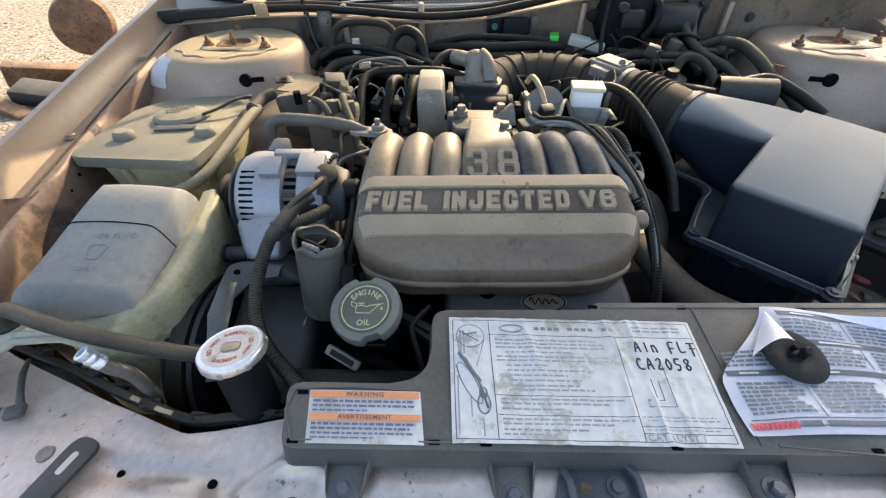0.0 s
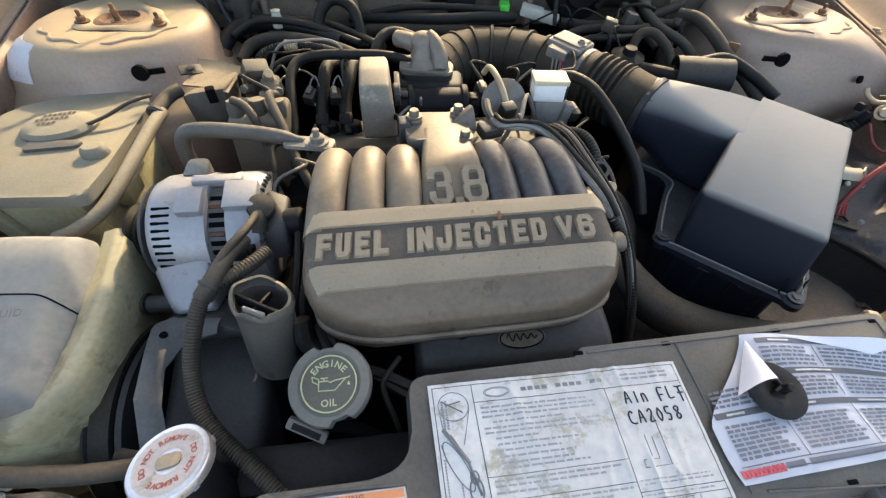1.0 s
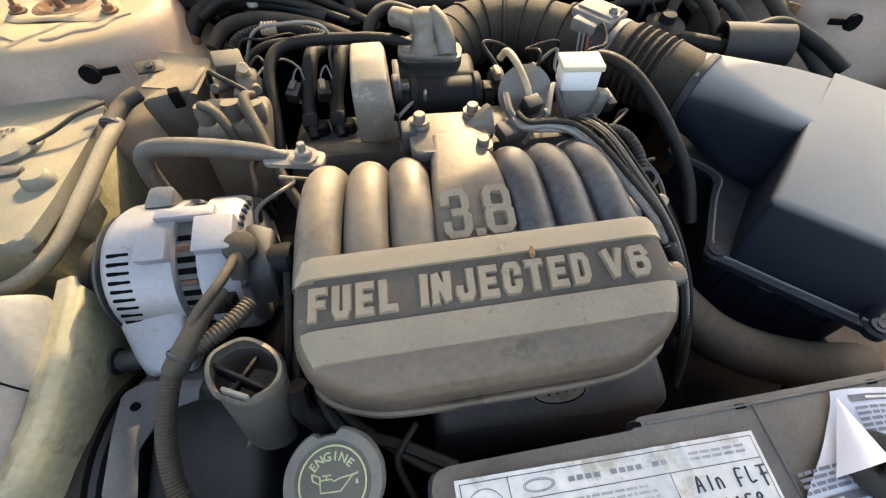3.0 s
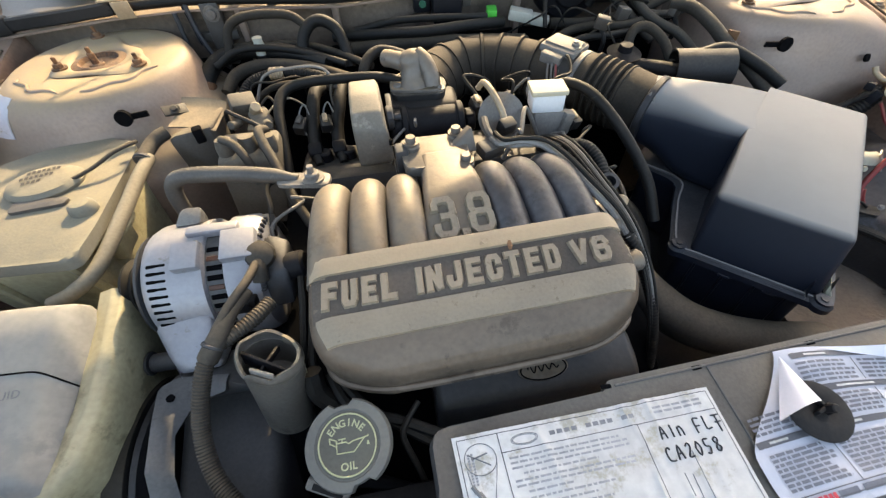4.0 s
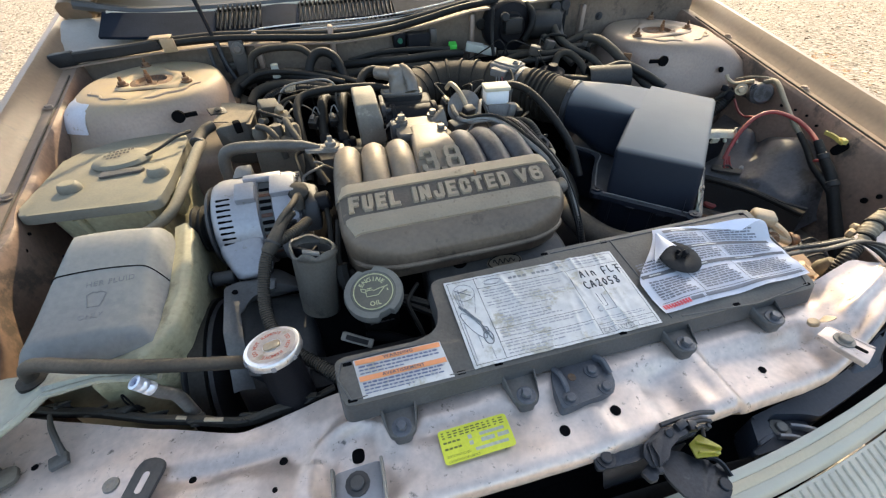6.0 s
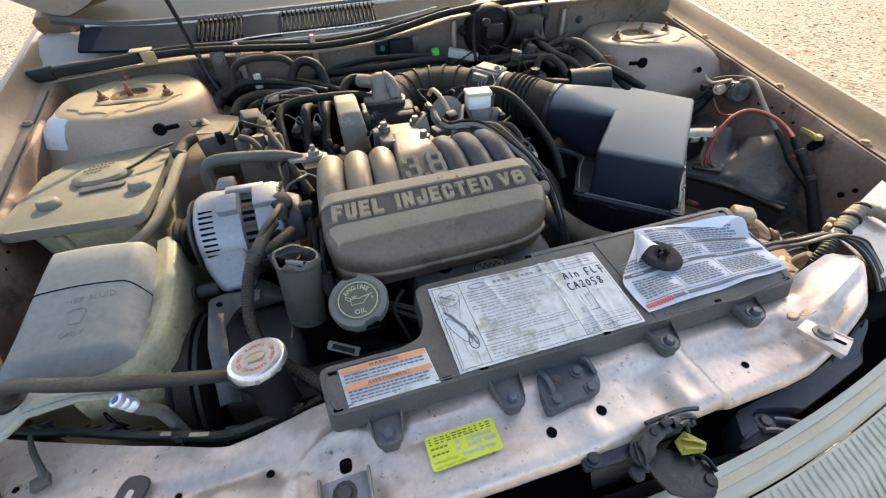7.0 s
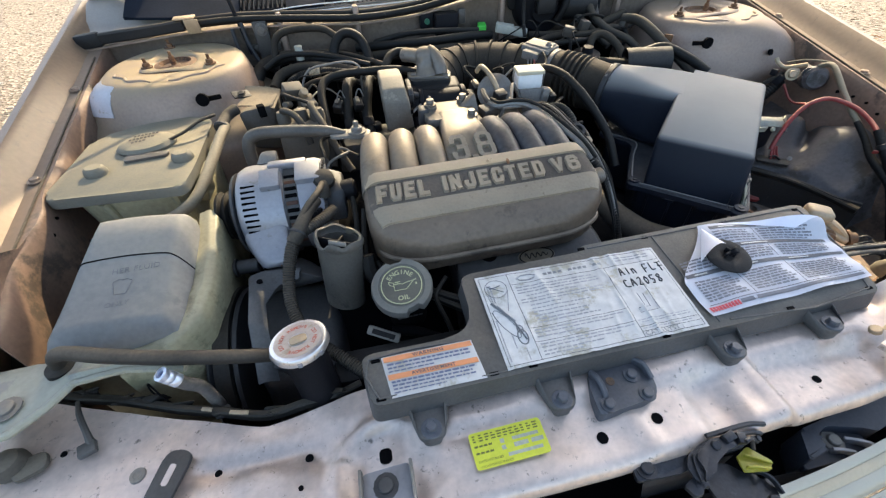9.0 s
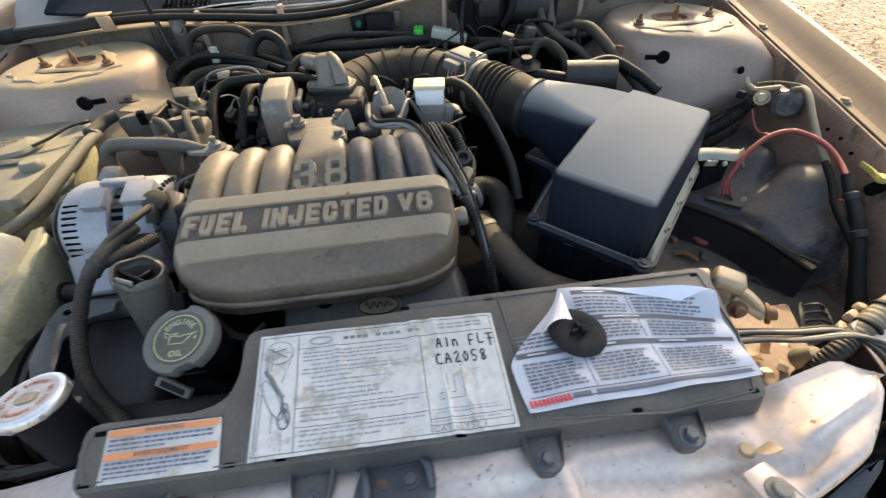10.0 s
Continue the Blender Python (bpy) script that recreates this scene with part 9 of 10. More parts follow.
solo("heater_pipe", tube([(-0.285, 0.590, 0.70), (-0.284, 0.630, 0.735), (-0.286, 0.670, 0.765), (-0.287, 0.705, 0.788), (-0.276, 0.730, 0.800), (-0.245, 0.740, 0.804), (-0.19, 0.735, 0.806), (-0.145, 0.728, 0.806), (-0.11, 0.72, 0.80)], 0.0075, 12), RUBBER, "black moulded pipe bent over the injectors", "pipe")
solo("breather_loop", tube([(-0.158, 0.735, 0.775), (-0.164, 0.750, 0.798), (-0.154, 0.772, 0.814), (-0.134, 0.785, 0.819), (-0.105, 0.775, 0.815), (-0.085, 0.755, 0.808)], 0.008, 14, 8), RUBBER, "thin black breather loop behind the throttle", "hose")
sens = thing("solenoid_block", "dusty grey and black solenoid block on a bracket", "valve", (-0.325, 0.71, 0.74))
part("block", B(box((0.034, 0.026, 0.024), pose(-0.338, 0.722, 0.790, 20, 8, 22), 0.003), box((0.028, 0.030, 0.028), pose(-0.316, 0.704, 0.768, 20, 0, 22), 0.003), cyl(0.006, 0.02, aim((-0.345, 0.700, 0.775), (-0.3, -0.8, 0.3)), 10, 0.001), cyl(0.006, 0.02, aim((-0.306, 0.690, 0.775), (0.3, -0.8, 0.3)), 10, 0.001)), TAN_DUSTED, sens)
part("nozzle", B(cyl(0.007, 0.016, aim((-0.322, 0.708, 0.786), (0.4, -0.5, 0.6)), 12, 0.001), box((0.010, 0.012, 0.012), pose(-0.330, 0.694, 0.765, 10), 0.002)), BRASS, sens)
part("foot", box((0.03, 0.02, 0.06), pose(-0.32, 0.71, 0.725), 0.004), DUSTY_PLASTIC, sens)
part("wire", tube([(-0.312, 0.715, 0.79), (-0.300, 0.722, 0.797), (-0.292, 0.712, 0.785), (-0.296, 0.70, 0.765)], 0.0018, 6), RUBBER, sens)

# hoses and looms between tower and firewall
HOSES = [([(-0.425, 0.830, 0.750), (-0.420, 0.855, 0.775), (-0.400, 0.885, 0.790), (-0.36, 0.895, 0.797), (-0.31, 0.885, 0.797), (-0.26, 0.865, 0.792), (-0.22, 0.84, 0.785)], 0.013, "thick black heater hose"),
         ([(-0.385, 0.815, 0.765), (-0.370, 0.842, 0.780), (-0.335, 0.852, 0.787), (-0.29, 0.846, 0.787), (-0.24, 0.830, 0.782), (-0.19, 0.80, 0.775)], 0.010, "black hose curving behind the engine"),
         ([(-0.360, 0.790, 0.762), (-0.345, 0.812, 0.778), (-0.310, 0.822, 0.785), (-0.263, 0.815, 0.785), (-0.215, 0.792, 0.780), (-0.18, 0.77, 0.772)], 0.0075, "ribbed black wiring conduit"),
         ([(-0.378, 0.880, 0.800), (-0.372, 0.895, 0.830), (-0.350, 0.902, 0.844), (-0.310, 0.902, 0.847), (-0.270, 0.900, 0.842), (-0.245, 0.890, 0.825)], 0.0070, "thin black hose arching by the firewall"),
         ([(-0.262, 0.865, 0.780), (-0.256, 0.880, 0.812), (-0.240, 0.890, 0.830), (-0.220, 0.890, 0.833), (-0.200, 0.885, 0.820), (-0.190, 0.87, 0.795), (-0.186, 0.85, 0.77)], 0.0095, "black heater hose loop by the firewall"),
         ([(-0.31, 0.905, 0.800), (-0.25, 0.895, 0.795), (-0.20, 0.865, 0.788), (-0.15, 0.82, 0.782)], 0.006, "thin black hose behind the engine"),
         ([(-0.40, 0.860, 0.79), (-0.36, 0.868, 0.808), (-0.30, 0.868, 0.806), (-0.24, 0.85, 0.797), (-0.19, 0.825, 0.788)], 0.0055, "thin black hose behind the engine"),
         ([(-0.35, 0.775, 0.755), (-0.31, 0.795, 0.775), (-0.26, 0.795, 0.778), (-0.21, 0.775, 0.772)], 0.005, "thin black hose behind the engine"),
         ([(-0.21, 0.935, 0.79), (-0.12, 0.90, 0.80), (-0.05, 0.88, 0.805), (0.03, 0.885, 0.806), (0.09, 0.90, 0.80)], 0.009, "dark loom along the firewall"),
         ([(-0.18, 0.91, 0.775), (-0.08, 0.885, 0.785), (0.02, 0.87, 0.785), (0.12, 0.86, 0.78)], 0.012, "dark loom along the firewall"),
         ([(-0.17, 0.925, 0.80), (-0.10, 0.905, 0.817), (-0.02, 0.895, 0.819), (0.06, 0.90, 0.812)], 0.006, "dark loom along the firewall"),
         ([(0.150, 0.82, 0.78), (0.185, 0.84, 0.795), (0.235, 0.845, 0.800), (0.29, 0.835, 0.80), (0.36, 0.86, 0.80)], 0.007, "dusty black loom by the booster"),
         ([(0.160, 0.80, 0.775), (0.20, 0.815, 0.792), (0.25, 0.812, 0.795), (0.30, 0.83, 0.79)], 0.006, "dusty black loom by the booster"),
         ([(0.275, 0.79, 0.780), (0.290, 0.805, 0.802), (0.312, 0.802, 0.806), (0.333, 0.78, 0.790), (0.34, 0.75, 0.765)], 0.008, "black hose bend by the booster"),
         ([(0.318, 0.905, 0.845), (0.318, 0.87, 0.825), (0.338, 0.835, 0.805), (0.372, 0.800, 0.790), (0.39, 0.77, 0.770)], 0.008, "grey hose down from the firewall"),
         ([(0.375, 0.845, 0.822), (0.392, 0.815, 0.824), (0.405, 0.775, 0.812), (0.418, 0.735, 0.792), (0.437, 0.69, 0.770), (0.45, 0.65, 0.75)], 0.010, "grey-green hose beside the strut tower"),
         ([(0.36, 0.72, 0.790), (0.40, 0.715, 0.797), (0.435, 0.68, 0.783), (0.46, 0.645, 0.765)], 0.009, "black hose beside the strut tower"),
         ([(0.300, 0.93, 0.83), (0.295, 0.90, 0.82), (0.315, 0.865, 0.80), (0.34, 0.82, 0.775)], 0.008, "grey hose down from the firewall"),
         ([(0.33, 0.92, 0.82), (0.345, 0.885, 0.80), (0.40, 0.875, 0.795), (0.44, 0.89, 0.80)], 0.007, "grey hose down from the firewall"),
         ([(0.18, 0.90, 0.79), (0.25, 0.885, 0.79), (0.34, 0.90, 0.795), (0.43, 0.93, 0.81)], 0.009, "dark loom along the firewall"),
         ([(0.22, 0.80, 0.76), (0.27, 0.76, 0.765), (0.33, 0.72, 0.765), (0.40, 0.69, 0.75)], 0.013, "black hose beside the strut tower")]
for i, (pts, r, label) in enumerate(HOSES):
    ribbed = "ribbed" in label
    solo("engine_hose", tube(pts, r, 12, 8, 0.001 if ribbed else 0, 0.0045), (DUCT_RUBBER if i % 2 else RUBBER) if "grey" not in label else RUBBER_DUSTY, label, "hose", "hoses behind the engine")
rng = random.Random(21)
for x0, y0, x1, y1, z in ((-0.34, 0.74, -0.26, 0.80, 0.785), (-0.33, 0.76, -0.20, 0.74, 0.80), (-0.30, 0.69, -0.25, 0.76, 0.775), (-0.36, 0.70, -0.30, 0.66, 0.79), (-0.21, 0.70, -0.17, 0.78, 0.78), (-0.05, 0.66, 0.03, 0.72, 0.785), (0.02, 0.64, 0.07, 0.72, 0.79),
                          (0.10, 0.66, 0.14, 0.72, 0.79), (0.03, 0.70, 0.10, 0.66, 0.78), (0.17, 0.86, 0.30, 0.84, 0.815), (0.19, 0.83, 0.27, 0.80, 0.80), (0.25, 0.88, 0.37, 0.85, 0.82), (0.10, 0.90, 0.20, 0.85, 0.81), (-0.28, 0.47, -0.24, 0.56, 0.765), (-0.30, 0.50, -0.26, 0.60, 0.76),
                          (0.09, 0.44, 0.12, 0.53, 0.76), (0.07, 0.53, 0.12, 0.58, 0.77), (0.05, 0.56, 0.10, 0.63, 0.765), (-0.14, 0.60, -0.10, 0.66, 0.775), (0.0, 0.56, 0.06, 0.60, 0.79)):
    mid = [(x0 + (x1 - x0) * f + rng.uniform(-0.02, 0.02), y0 + (y1 - y0) * f + rng.uniform(-0.02, 0.02), z + rng.uniform(-0.008, 0.020)) for f in (0.3, 0.55, 0.8)]
    solo("loose_wire", tube([(x0, y0, z - 0.03)] + mid + [(x1, y1, z - 0.03)], rng.choice((0.0016, 0.0022, 0.003)), 7), rng.choice((RUBBER, RUBBER, RUBBER_DUSTY, STEEL)), "thin dusty wire among the hoses", "wire", "loose wires")
for x, y, z, a in ((-0.316, 0.712, 0.775, 20), (-0.262, 0.690, 0.765, -15), (-0.226, 0.688, 0.765, 10), (0.095, 0.560, 0.760, 25), (0.03, 0.655, 0.785, -30), (-0.012, 0.660, 0.782, 12), (-0.29, 0.50, 0.755, 8), (0.108, 0.605, 0.775, 20)):
    pl = thing("small_plug", "small dusty black plug with a locking tab", "connector", (x, y, z - 0.02), "small plugs")
    part("shell", box((0.016, 0.022, 0.016), pose(x, y, z, 18, 8, a), 0.002), DUSTY_PLASTIC, pl)
    part("tab", box((0.007, 0.014, 0.004), pose(x, y, z + 0.010, 18, 8, a), 0.001), BRASS if a > 0 else SHIELD, pl)
    part("boot", tube([(x, y + 0.010, z - 0.004), (x + 0.003, y + 0.020, z - 0.016), (x + 0.004, y + 0.024, z - 0.035)], 0.0055, 8), RUBBER, pl)
solo("worn_sleeve", tube([(-0.312, 0.822, 0.786), (-0.290, 0.820, 0.7865)], 0.0088, 12, 4, 0.001, 0.004), BRASS, "pale worn patch of conduit sleeve", "sleeve")
solo("foil_wrap", tube([(-0.424, 0.832, 0.753), (-0.421, 0.848, 0.768)], [0.0145, 0.014], 14, 3), RUST, "rusty clamp band on the heater hose", "clamp")
wc = thing("white_hose_cap", "small white capped service valve between hoses", "valve", (-0.328, 0.88, 0.77))
part("cap", lathe([(0, 0), (0.009, 0), (0.0095, 0.012), (0.007, 0.020), (0.008, 0.026), (0, 0.028)], pose(-0.328, 0.880, 0.795), 18), OFF_WHITE, wc)
part("stem", cyl(0.011, 0.04, Matrix.Translation((-0.328, 0.885, 0.76)), 14, 0.002), DUSTY_PLASTIC, wc)
hinge = thing("firewall_bracket", "dark metal bracket and pipes on the firewall", "bracket", (-0.40, 0.93, 0.74))
part("plate", B(span((-0.415, 0.935, 0.76), (-0.385, 0.950, 0.86), 0.003), span((-0.44, 0.938, 0.80), (-0.37, 0.948, 0.815), 0.002)), SHIELD, hinge)
part("pipe", tube([(-0.455, 0.935, 0.85), (-0.452, 0.925, 0.80), (-0.44, 0.91, 0.77), (-0.41, 0.90, 0.75)], 0.004, 8), STEEL_DARK, hinge)
part("pipe", tube([(-0.435, 0.938, 0.86), (-0.430, 0.93, 0.82), (-0.415, 0.915, 0.785), (-0.39, 0.90, 0.77)], 0.004, 8), STEEL_DARK, hinge)
part("stud", bolt((-0.398, 0.934, 0.845), 0.008, 0.008, (0, -1, 0)), STEEL, hinge)

fm = thing("firewall_module", "black relay module clipped to the firewall beside green and white plugs", "module", (-0.02, 0.93, 0.79))
part("module", B(box((0.052, 0.030, 0.046), pose(-0.006, 0.934, 0.822, 0, 0, 3), 0.004), box((0.03, 0.02, 0.03), pose(-0.048, 0.945, 0.830), 0.003)), BLACK_PLASTIC, fm)
part("green_face", cyl(0.006, 0.003, aim((-0.048, 0.9345, 0.830), (0, -1, 0)), 12), surface("dark_green_plastic", (0.02, 0.12, 0.07), 0.4), fm)
part("side_lug", box((0.016, 0.014, 0.03), pose(0.032, 0.942, 0.833), 0.003), SHIELD, fm)
gp = thing("green_plug", "bright green wiring plug hanging by the firewall", "connector", (0.072, 0.91, 0.79))
part("plug", box((0.018, 0.022, 0.024), pose(0.072, 0.914, 0.809, 8, 0, -8), 0.002), GREEN, gp)
part("body", box((0.024, 0.02, 0.016), pose(0.052, 0.916, 0.803, 0, 0, -8), 0.002), BLACK_PLASTIC, gp)
wp = thing("white_plug", "off-white multi-pin wiring plug lying over the duct", "connector", (0.13, 0.88, 0.79))
part("plug", box((0.040, 0.018, 0.018), pose(0.118, 0.889, 0.813, 8, 10, -16), 0.002), OFF_WHITE, wp)
part("plug", box((0.030, 0.016, 0.016), pose(0.150, 0.877, 0.806, 8, 10, -18), 0.002), OFF_WHITE, wp)
part("cells", B(*[box((0.005, 0.002, 0.008), pose(0.104 + 0.009 * k, 0.8845 - 0.0025 * k, 0.8175 - 0.0015 * k, 8, 10, -16), 0.0005, 1) for k in range(4)]), GREY_PLASTIC, wp)
part("rod", tube([(0.155, 0.86, 0.80), (0.158, 0.885, 0.835), (0.170, 0.92, 0.885)], 0.004, 8), RUBBER, wp, "thin black rod")

bo = thing("brake_booster", "dark round vacuum canister on the firewall with a grey cylinder", "canister", (0.23, 0.93, 0.78))
part("drum", lathe([(0, 0), (0.030, 0), (0.034, 0.006), (0.052, 0.010), (0.058, 0.018), (0.060, 0.04), (0.060, 0.08)], aim((0.215, 0.905, 0.842), (0, 1, 0)), 32), BLACK_PLASTIC, bo)
part("hub", B(box((0.042, 0.02, 0.032), pose(0.212, 0.897, 0.850), 0.004), cyl(0.010, 0.014, aim((0.190, 0.90, 0.868), (0, -1, 0.2)), 12, 0.002)), DUSTY_PLASTIC, bo)
part("strap", tube([(0.255, 0.93, 0.885), (0.262, 0.905, 0.870), (0.258, 0.895, 0.845), (0.245, 0.90, 0.815)], 0.008, 10), RUBBER, bo, "black elbow pipe")
part("cylinder", lathe([(0, 0), (0.030, 0), (0.032, 0.004), (0.032, 0.07), (0.029, 0.075), (0, 0.075)], aim((0.262, 0.925, 0.842), (1, -0.05, -0.03)), 26), DUSTY_PLASTIC, bo, "dusty grey cylinder")
part("ear", cyl(0.012, 0.01, aim((0.150, 0.945, 0.848), (0, -1, 0)), 16, 0.002), RUBBER, bo)
part("ear", cyl(0.012, 0.01, aim((0.255, 0.945, 0.876), (0, -1, 0)), 16, 0.002), RUBBER, bo)
cv = thing("clutch_valve_stack", "dark pipes with a twin fitting on the firewall", "fitting", (0.35, 0.93, 0.8))
part("fitting", B(cyl(0.012, 0.012, aim((0.338, 0.945, 0.872), (0, -1, 0)), 14, 0.002), cyl(0.012, 0.012, aim((0.362, 0.945, 0.875), (0, -1, 0)), 14, 0.002), box((0.05, 0.01, 0.02), pose(0.35, 0.944, 0.86), 0.003)), STEEL_DARK, cv)
part("pipe", tube([(0.345, 0.94, 0.86), (0.344, 0.935, 0.835), (0.348, 0.925, 0.81), (0.35, 0.91, 0.79)], 0.014, 12), SHIELD, cv)
for x, y, a in ((0.285, 0.845, 10), (0.235, 0.815, -20), (0.38, 0.84, 30)):
    pl = thing("wiring_plug", "small grey wiring connector among the looms", "connector", (x, y, 0.79), "wiring plugs")
    part("plug", box((0.022, 0.014, 0.020), pose(x, y, 0.815, 10, 12, a), 0.002), SHIELD, pl)
    part("tail", tube([(x, y, 0.806), (x + 0.004, y - 0.01, 0.79), (x + 0.002, y - 0.01, 0.77)], 0.004, 8), RUBBER, pl)
cyls = thing("canister_can", "dark open-ended plastic can lying by the tower", "canister", (0.36, 0.70, 0.74))
part("can", lathe([(0.0, 0.02), (0.025, 0.02), (0.027, 0.0), (0.030, 0.0), (0.030, 0.085), (0.0, 0.085)], aim((0.325, 0.725, 0.768), (1, -0.30, 0.05)), 28), DUSTY_PLASTIC, cyls)
gb_ = thing("round_sensor", "dull brown disc sensor beside the duct", "sensor", (0.262, 0.775, 0.76))
part("disc", lathe([(0, 0), (0.026, 0), (0.028, 0.006), (0.012, 0.010), (0.010, 0.020), (0, 0.021)], pose(0.262, 0.772, 0.776, 8), 24), BLACK_PLASTIC, gb_)

# ---------------------------------------------------------------- right side of the bay
rl = thing("starter_relay", "small grimy starter relay with bolted cables on the inner wing", "relay", (0.635, 0.60, 0.72))
part("body", B(lathe([(0, 0), (0.019, 0), (0.021, 0.004), (0.021, 0.026), (0.016, 0.032), (0, 0.032)], aim((0.652, 0.592, 0.752), (-0.5, -0.8, 0.25)), 20), box((0.016, 0.050, 0.036), pose(0.652, 0.598, 0.752, 0, 0, -7), 0.004)), LINER, rl)
part("terminal", B(bolt((0.622, 0.606, 0.757), 0.0075, 0.010, (-0.6, -0.7, 0.3)), cyl(0.0055, 0.014, aim((0.626, 0.610, 0.757), (-0.6, -0.7, 0.3)), 12, 0.001)), BRASS, rl, "dusty bolted terminal")
part("terminal", bolt((0.632, 0.585, 0.765), 0.006, 0.009, (-0.6, -0.7, 0.3)), STEEL_DARK, rl, "bolted terminal")
part("hook", tube([(0.614, 0.648, 0.775), (0.616, 0.640, 0.767), (0.621, 0.626, 0.763), (0.628, 0.614, 0.768), (0.640, 0.600, 0.775)], 0.0038, 10), BRASS, rl, "dusty tan cable hook")
part("pale_lead", tube([(0.622, 0.628, 0.772), (0.632, 0.604, 0.783), (0.646, 0.580, 0.787), (0.650, 0.566, 0.788)], 0.0018, 8), TAN_HOSE, rl, "thin pale lead")
part("loom", tube([(0.618, 0.622, 0.742), (0.604, 0.622, 0.722), (0.586, 0.622, 0.706), (0.556, 0.620, 0.690), (0.51, 0.61, 0.67)], 0.011, 12, 8, 0.001, 0.005), RUBBER, rl, "ribbed black loom")
for k in range(3):
    part("lead", tube([(0.616 - 0.004 * k, 0.622, 0.755 - 0.004 * k), (0.600 - 0.006 * k, 0.626, 0.742 - 0.004 * k), (0.57, 0.628 + 0.006 * k, 0.722 - 0.008 * k), (0.52, 0.63, 0.70 - 0.012 * k)], 0.0042, 8), RUBBER_DUSTY if k % 2 else RUBBER, rl)
part("connector", B(box((0.018, 0.014, 0.020), pose(0.612, 0.618, 0.742, 20, 10, 30), 0.003), box((0.012, 0.012, 0.012), pose(0.600, 0.626, 0.756, 0, 10, 30), 0.002)), BLACK_PLASTIC, rl, "grimy connector")
part("wire", tube([(0.612, 0.603, 0.738), (0.604, 0.575, 0.724), (0.600, 0.555, 0.722), (0.596, 0.540, 0.728), (0.586, 0.522, 0.735), (0.566, 0.508, 0.735)], 0.0022, 8), RED, rl, "thin red wire")
bc = thing("battery_cable", "red battery cable passing into a thick black sleeve", "cable", (0.61, 0.45, 0.62))
part("red_cable", tube([(0.522, 0.492, 0.668), (0.534, 0.500, 0.692), (0.551, 0.506, 0.722), (0.575, 0.508, 0.744), (0.603, 0.500, 0.752), (0.622, 0.470, 0.748), (0.626, 0.438, 0.738), (0.618, 0.406, 0.728)], 0.0037, 12), RED, bc, "dusty red insulation")
part("frayed_end", B(*[tube([(0.526 + 0.004 * k, 0.494, 0.672), (0.523 + 0.006 * k, 0.487, 0.660), (0.524 + 0.009 * k, 0.482, 0.648)], 0.0022, 6) for k in range(3)]), RED, bc, "split end of the red cable")
part("sleeve", tube([(0.619, 0.412, 0.732), (0.617, 0.386, 0.712), (0.616, 0.361, 0.693), (0.614, 0.331, 0.659), (0.610, 0.306, 0.630), (0.606, 0.275, 0.590), (0.60, 0.25, 0.53), (0.59, 0.23, 0.47)], [0.0065, 0.008, 0.0095, 0.009, 0.011, 0.011, 0.011], 14), RUBBER, bc, "thick black sleeve running down the wing")
# Upper half of the black cable, its sunlight put into a tan colour.
part("sunlit_sheath", tube([(0.642, 0.580, 0.778), (0.645, 0.564, 0.786), (0.640, 0.545, 0.783), (0.630, 0.510, 0.764), (0.624, 0.475, 0.743), (0.622, 0.446, 0.727)], 0.0048, 10), TAN_HOSE, bc, "dusty upper part of the cable, coloured tan as sunlit")
part("black_cable", tube([(0.622, 0.450, 0.729), (0.619, 0.420, 0.711), (0.612, 0.392, 0.694), (0.609, 0.360, 0.680), (0.612, 0.335, 0.663), (0.611, 0.312, 0.635)], [0.005, 0.0055, 0.0062, 0.0062, 0.006], 12), RUBBER, bc, "black cable joining the sleeve")
for b, a in ((0.0092, (0.6175, 0.392, 0.717)), (0.0108, (0.615, 0.352, 0.684))):
    part("tape", cyl(b, 0.012, aim(a, (0, -0.72, -0.63)), 14, 0.002), DUSTY_PLASTIC, bc, "wound tape")
part("red_scrap", box((0.010, 0.003, 0.006), pose(0.6085, 0.388, 0.706, 20, 0, -20), 0.001), RED, bc, "scrap of red tape")
solo("yellow_tag", B(bar_along([(0.648, 0.425, 0.738), (0.644, 0.405, 0.739), (0.639, 0.385, 0.737)], 0.004, 0.008), box((0.009, 0.014, 0.009), pose(0.640, 0.386, 0.740, 0, 0, -25), 0.002)), surface("dull_yellow_plastic", (0.42, 0.35, 0.09), 0.5, dust=0.3, vary=0.2), "small yellow tag on the inner wing", "tag")
solo("battery_tray", thick(grid(24, 24, lambda u, v: (0.36 + 0.27 * u, 0.255 + 0.325 * v, 0.570 + 0.004 * math.sin(u * 14) * smooth(0.2, 0.5, v) + 0.012 * smooth(0.12, 0.0, u) + 0.003 * noise.noise(Vector((u * 7, v * 9, 2))))), 0.006), TRAY_DIRT, "empty battery tray caked with brown dirt", "tray")
part("tray_post", span((0.42, 0.38, 0.30), (0.60, 0.54, 0.55), 0.01), DARK, car, "dark tray support")
solo("red_ring", lathe([(0.008, 0), (0.017, 0), (0.018, 0.006), (0.015, 0.010), (0.009, 0.010), (0.007, 0.004)], pose(0.510, 0.468, 0.578, 6, 0, 0), 24), RED, "red plastic terminal ring lying in the tray", "ring")
wl = thing("wheelhouse_liner", "grey moulded liner bulging from the inner wing", "liner", (0.62, 0.47, 0.50))
LEDGE = [(0, (0.440, 0.540)), (0.18, (0.471, 0.506)), (0.36, (0.502, 0.476)), (0.52, (0.527, 0.449)), (0.68, (0.546, 0.417)), (0.84, (0.561, 0.370)), (1, (0.585, 0.342))]


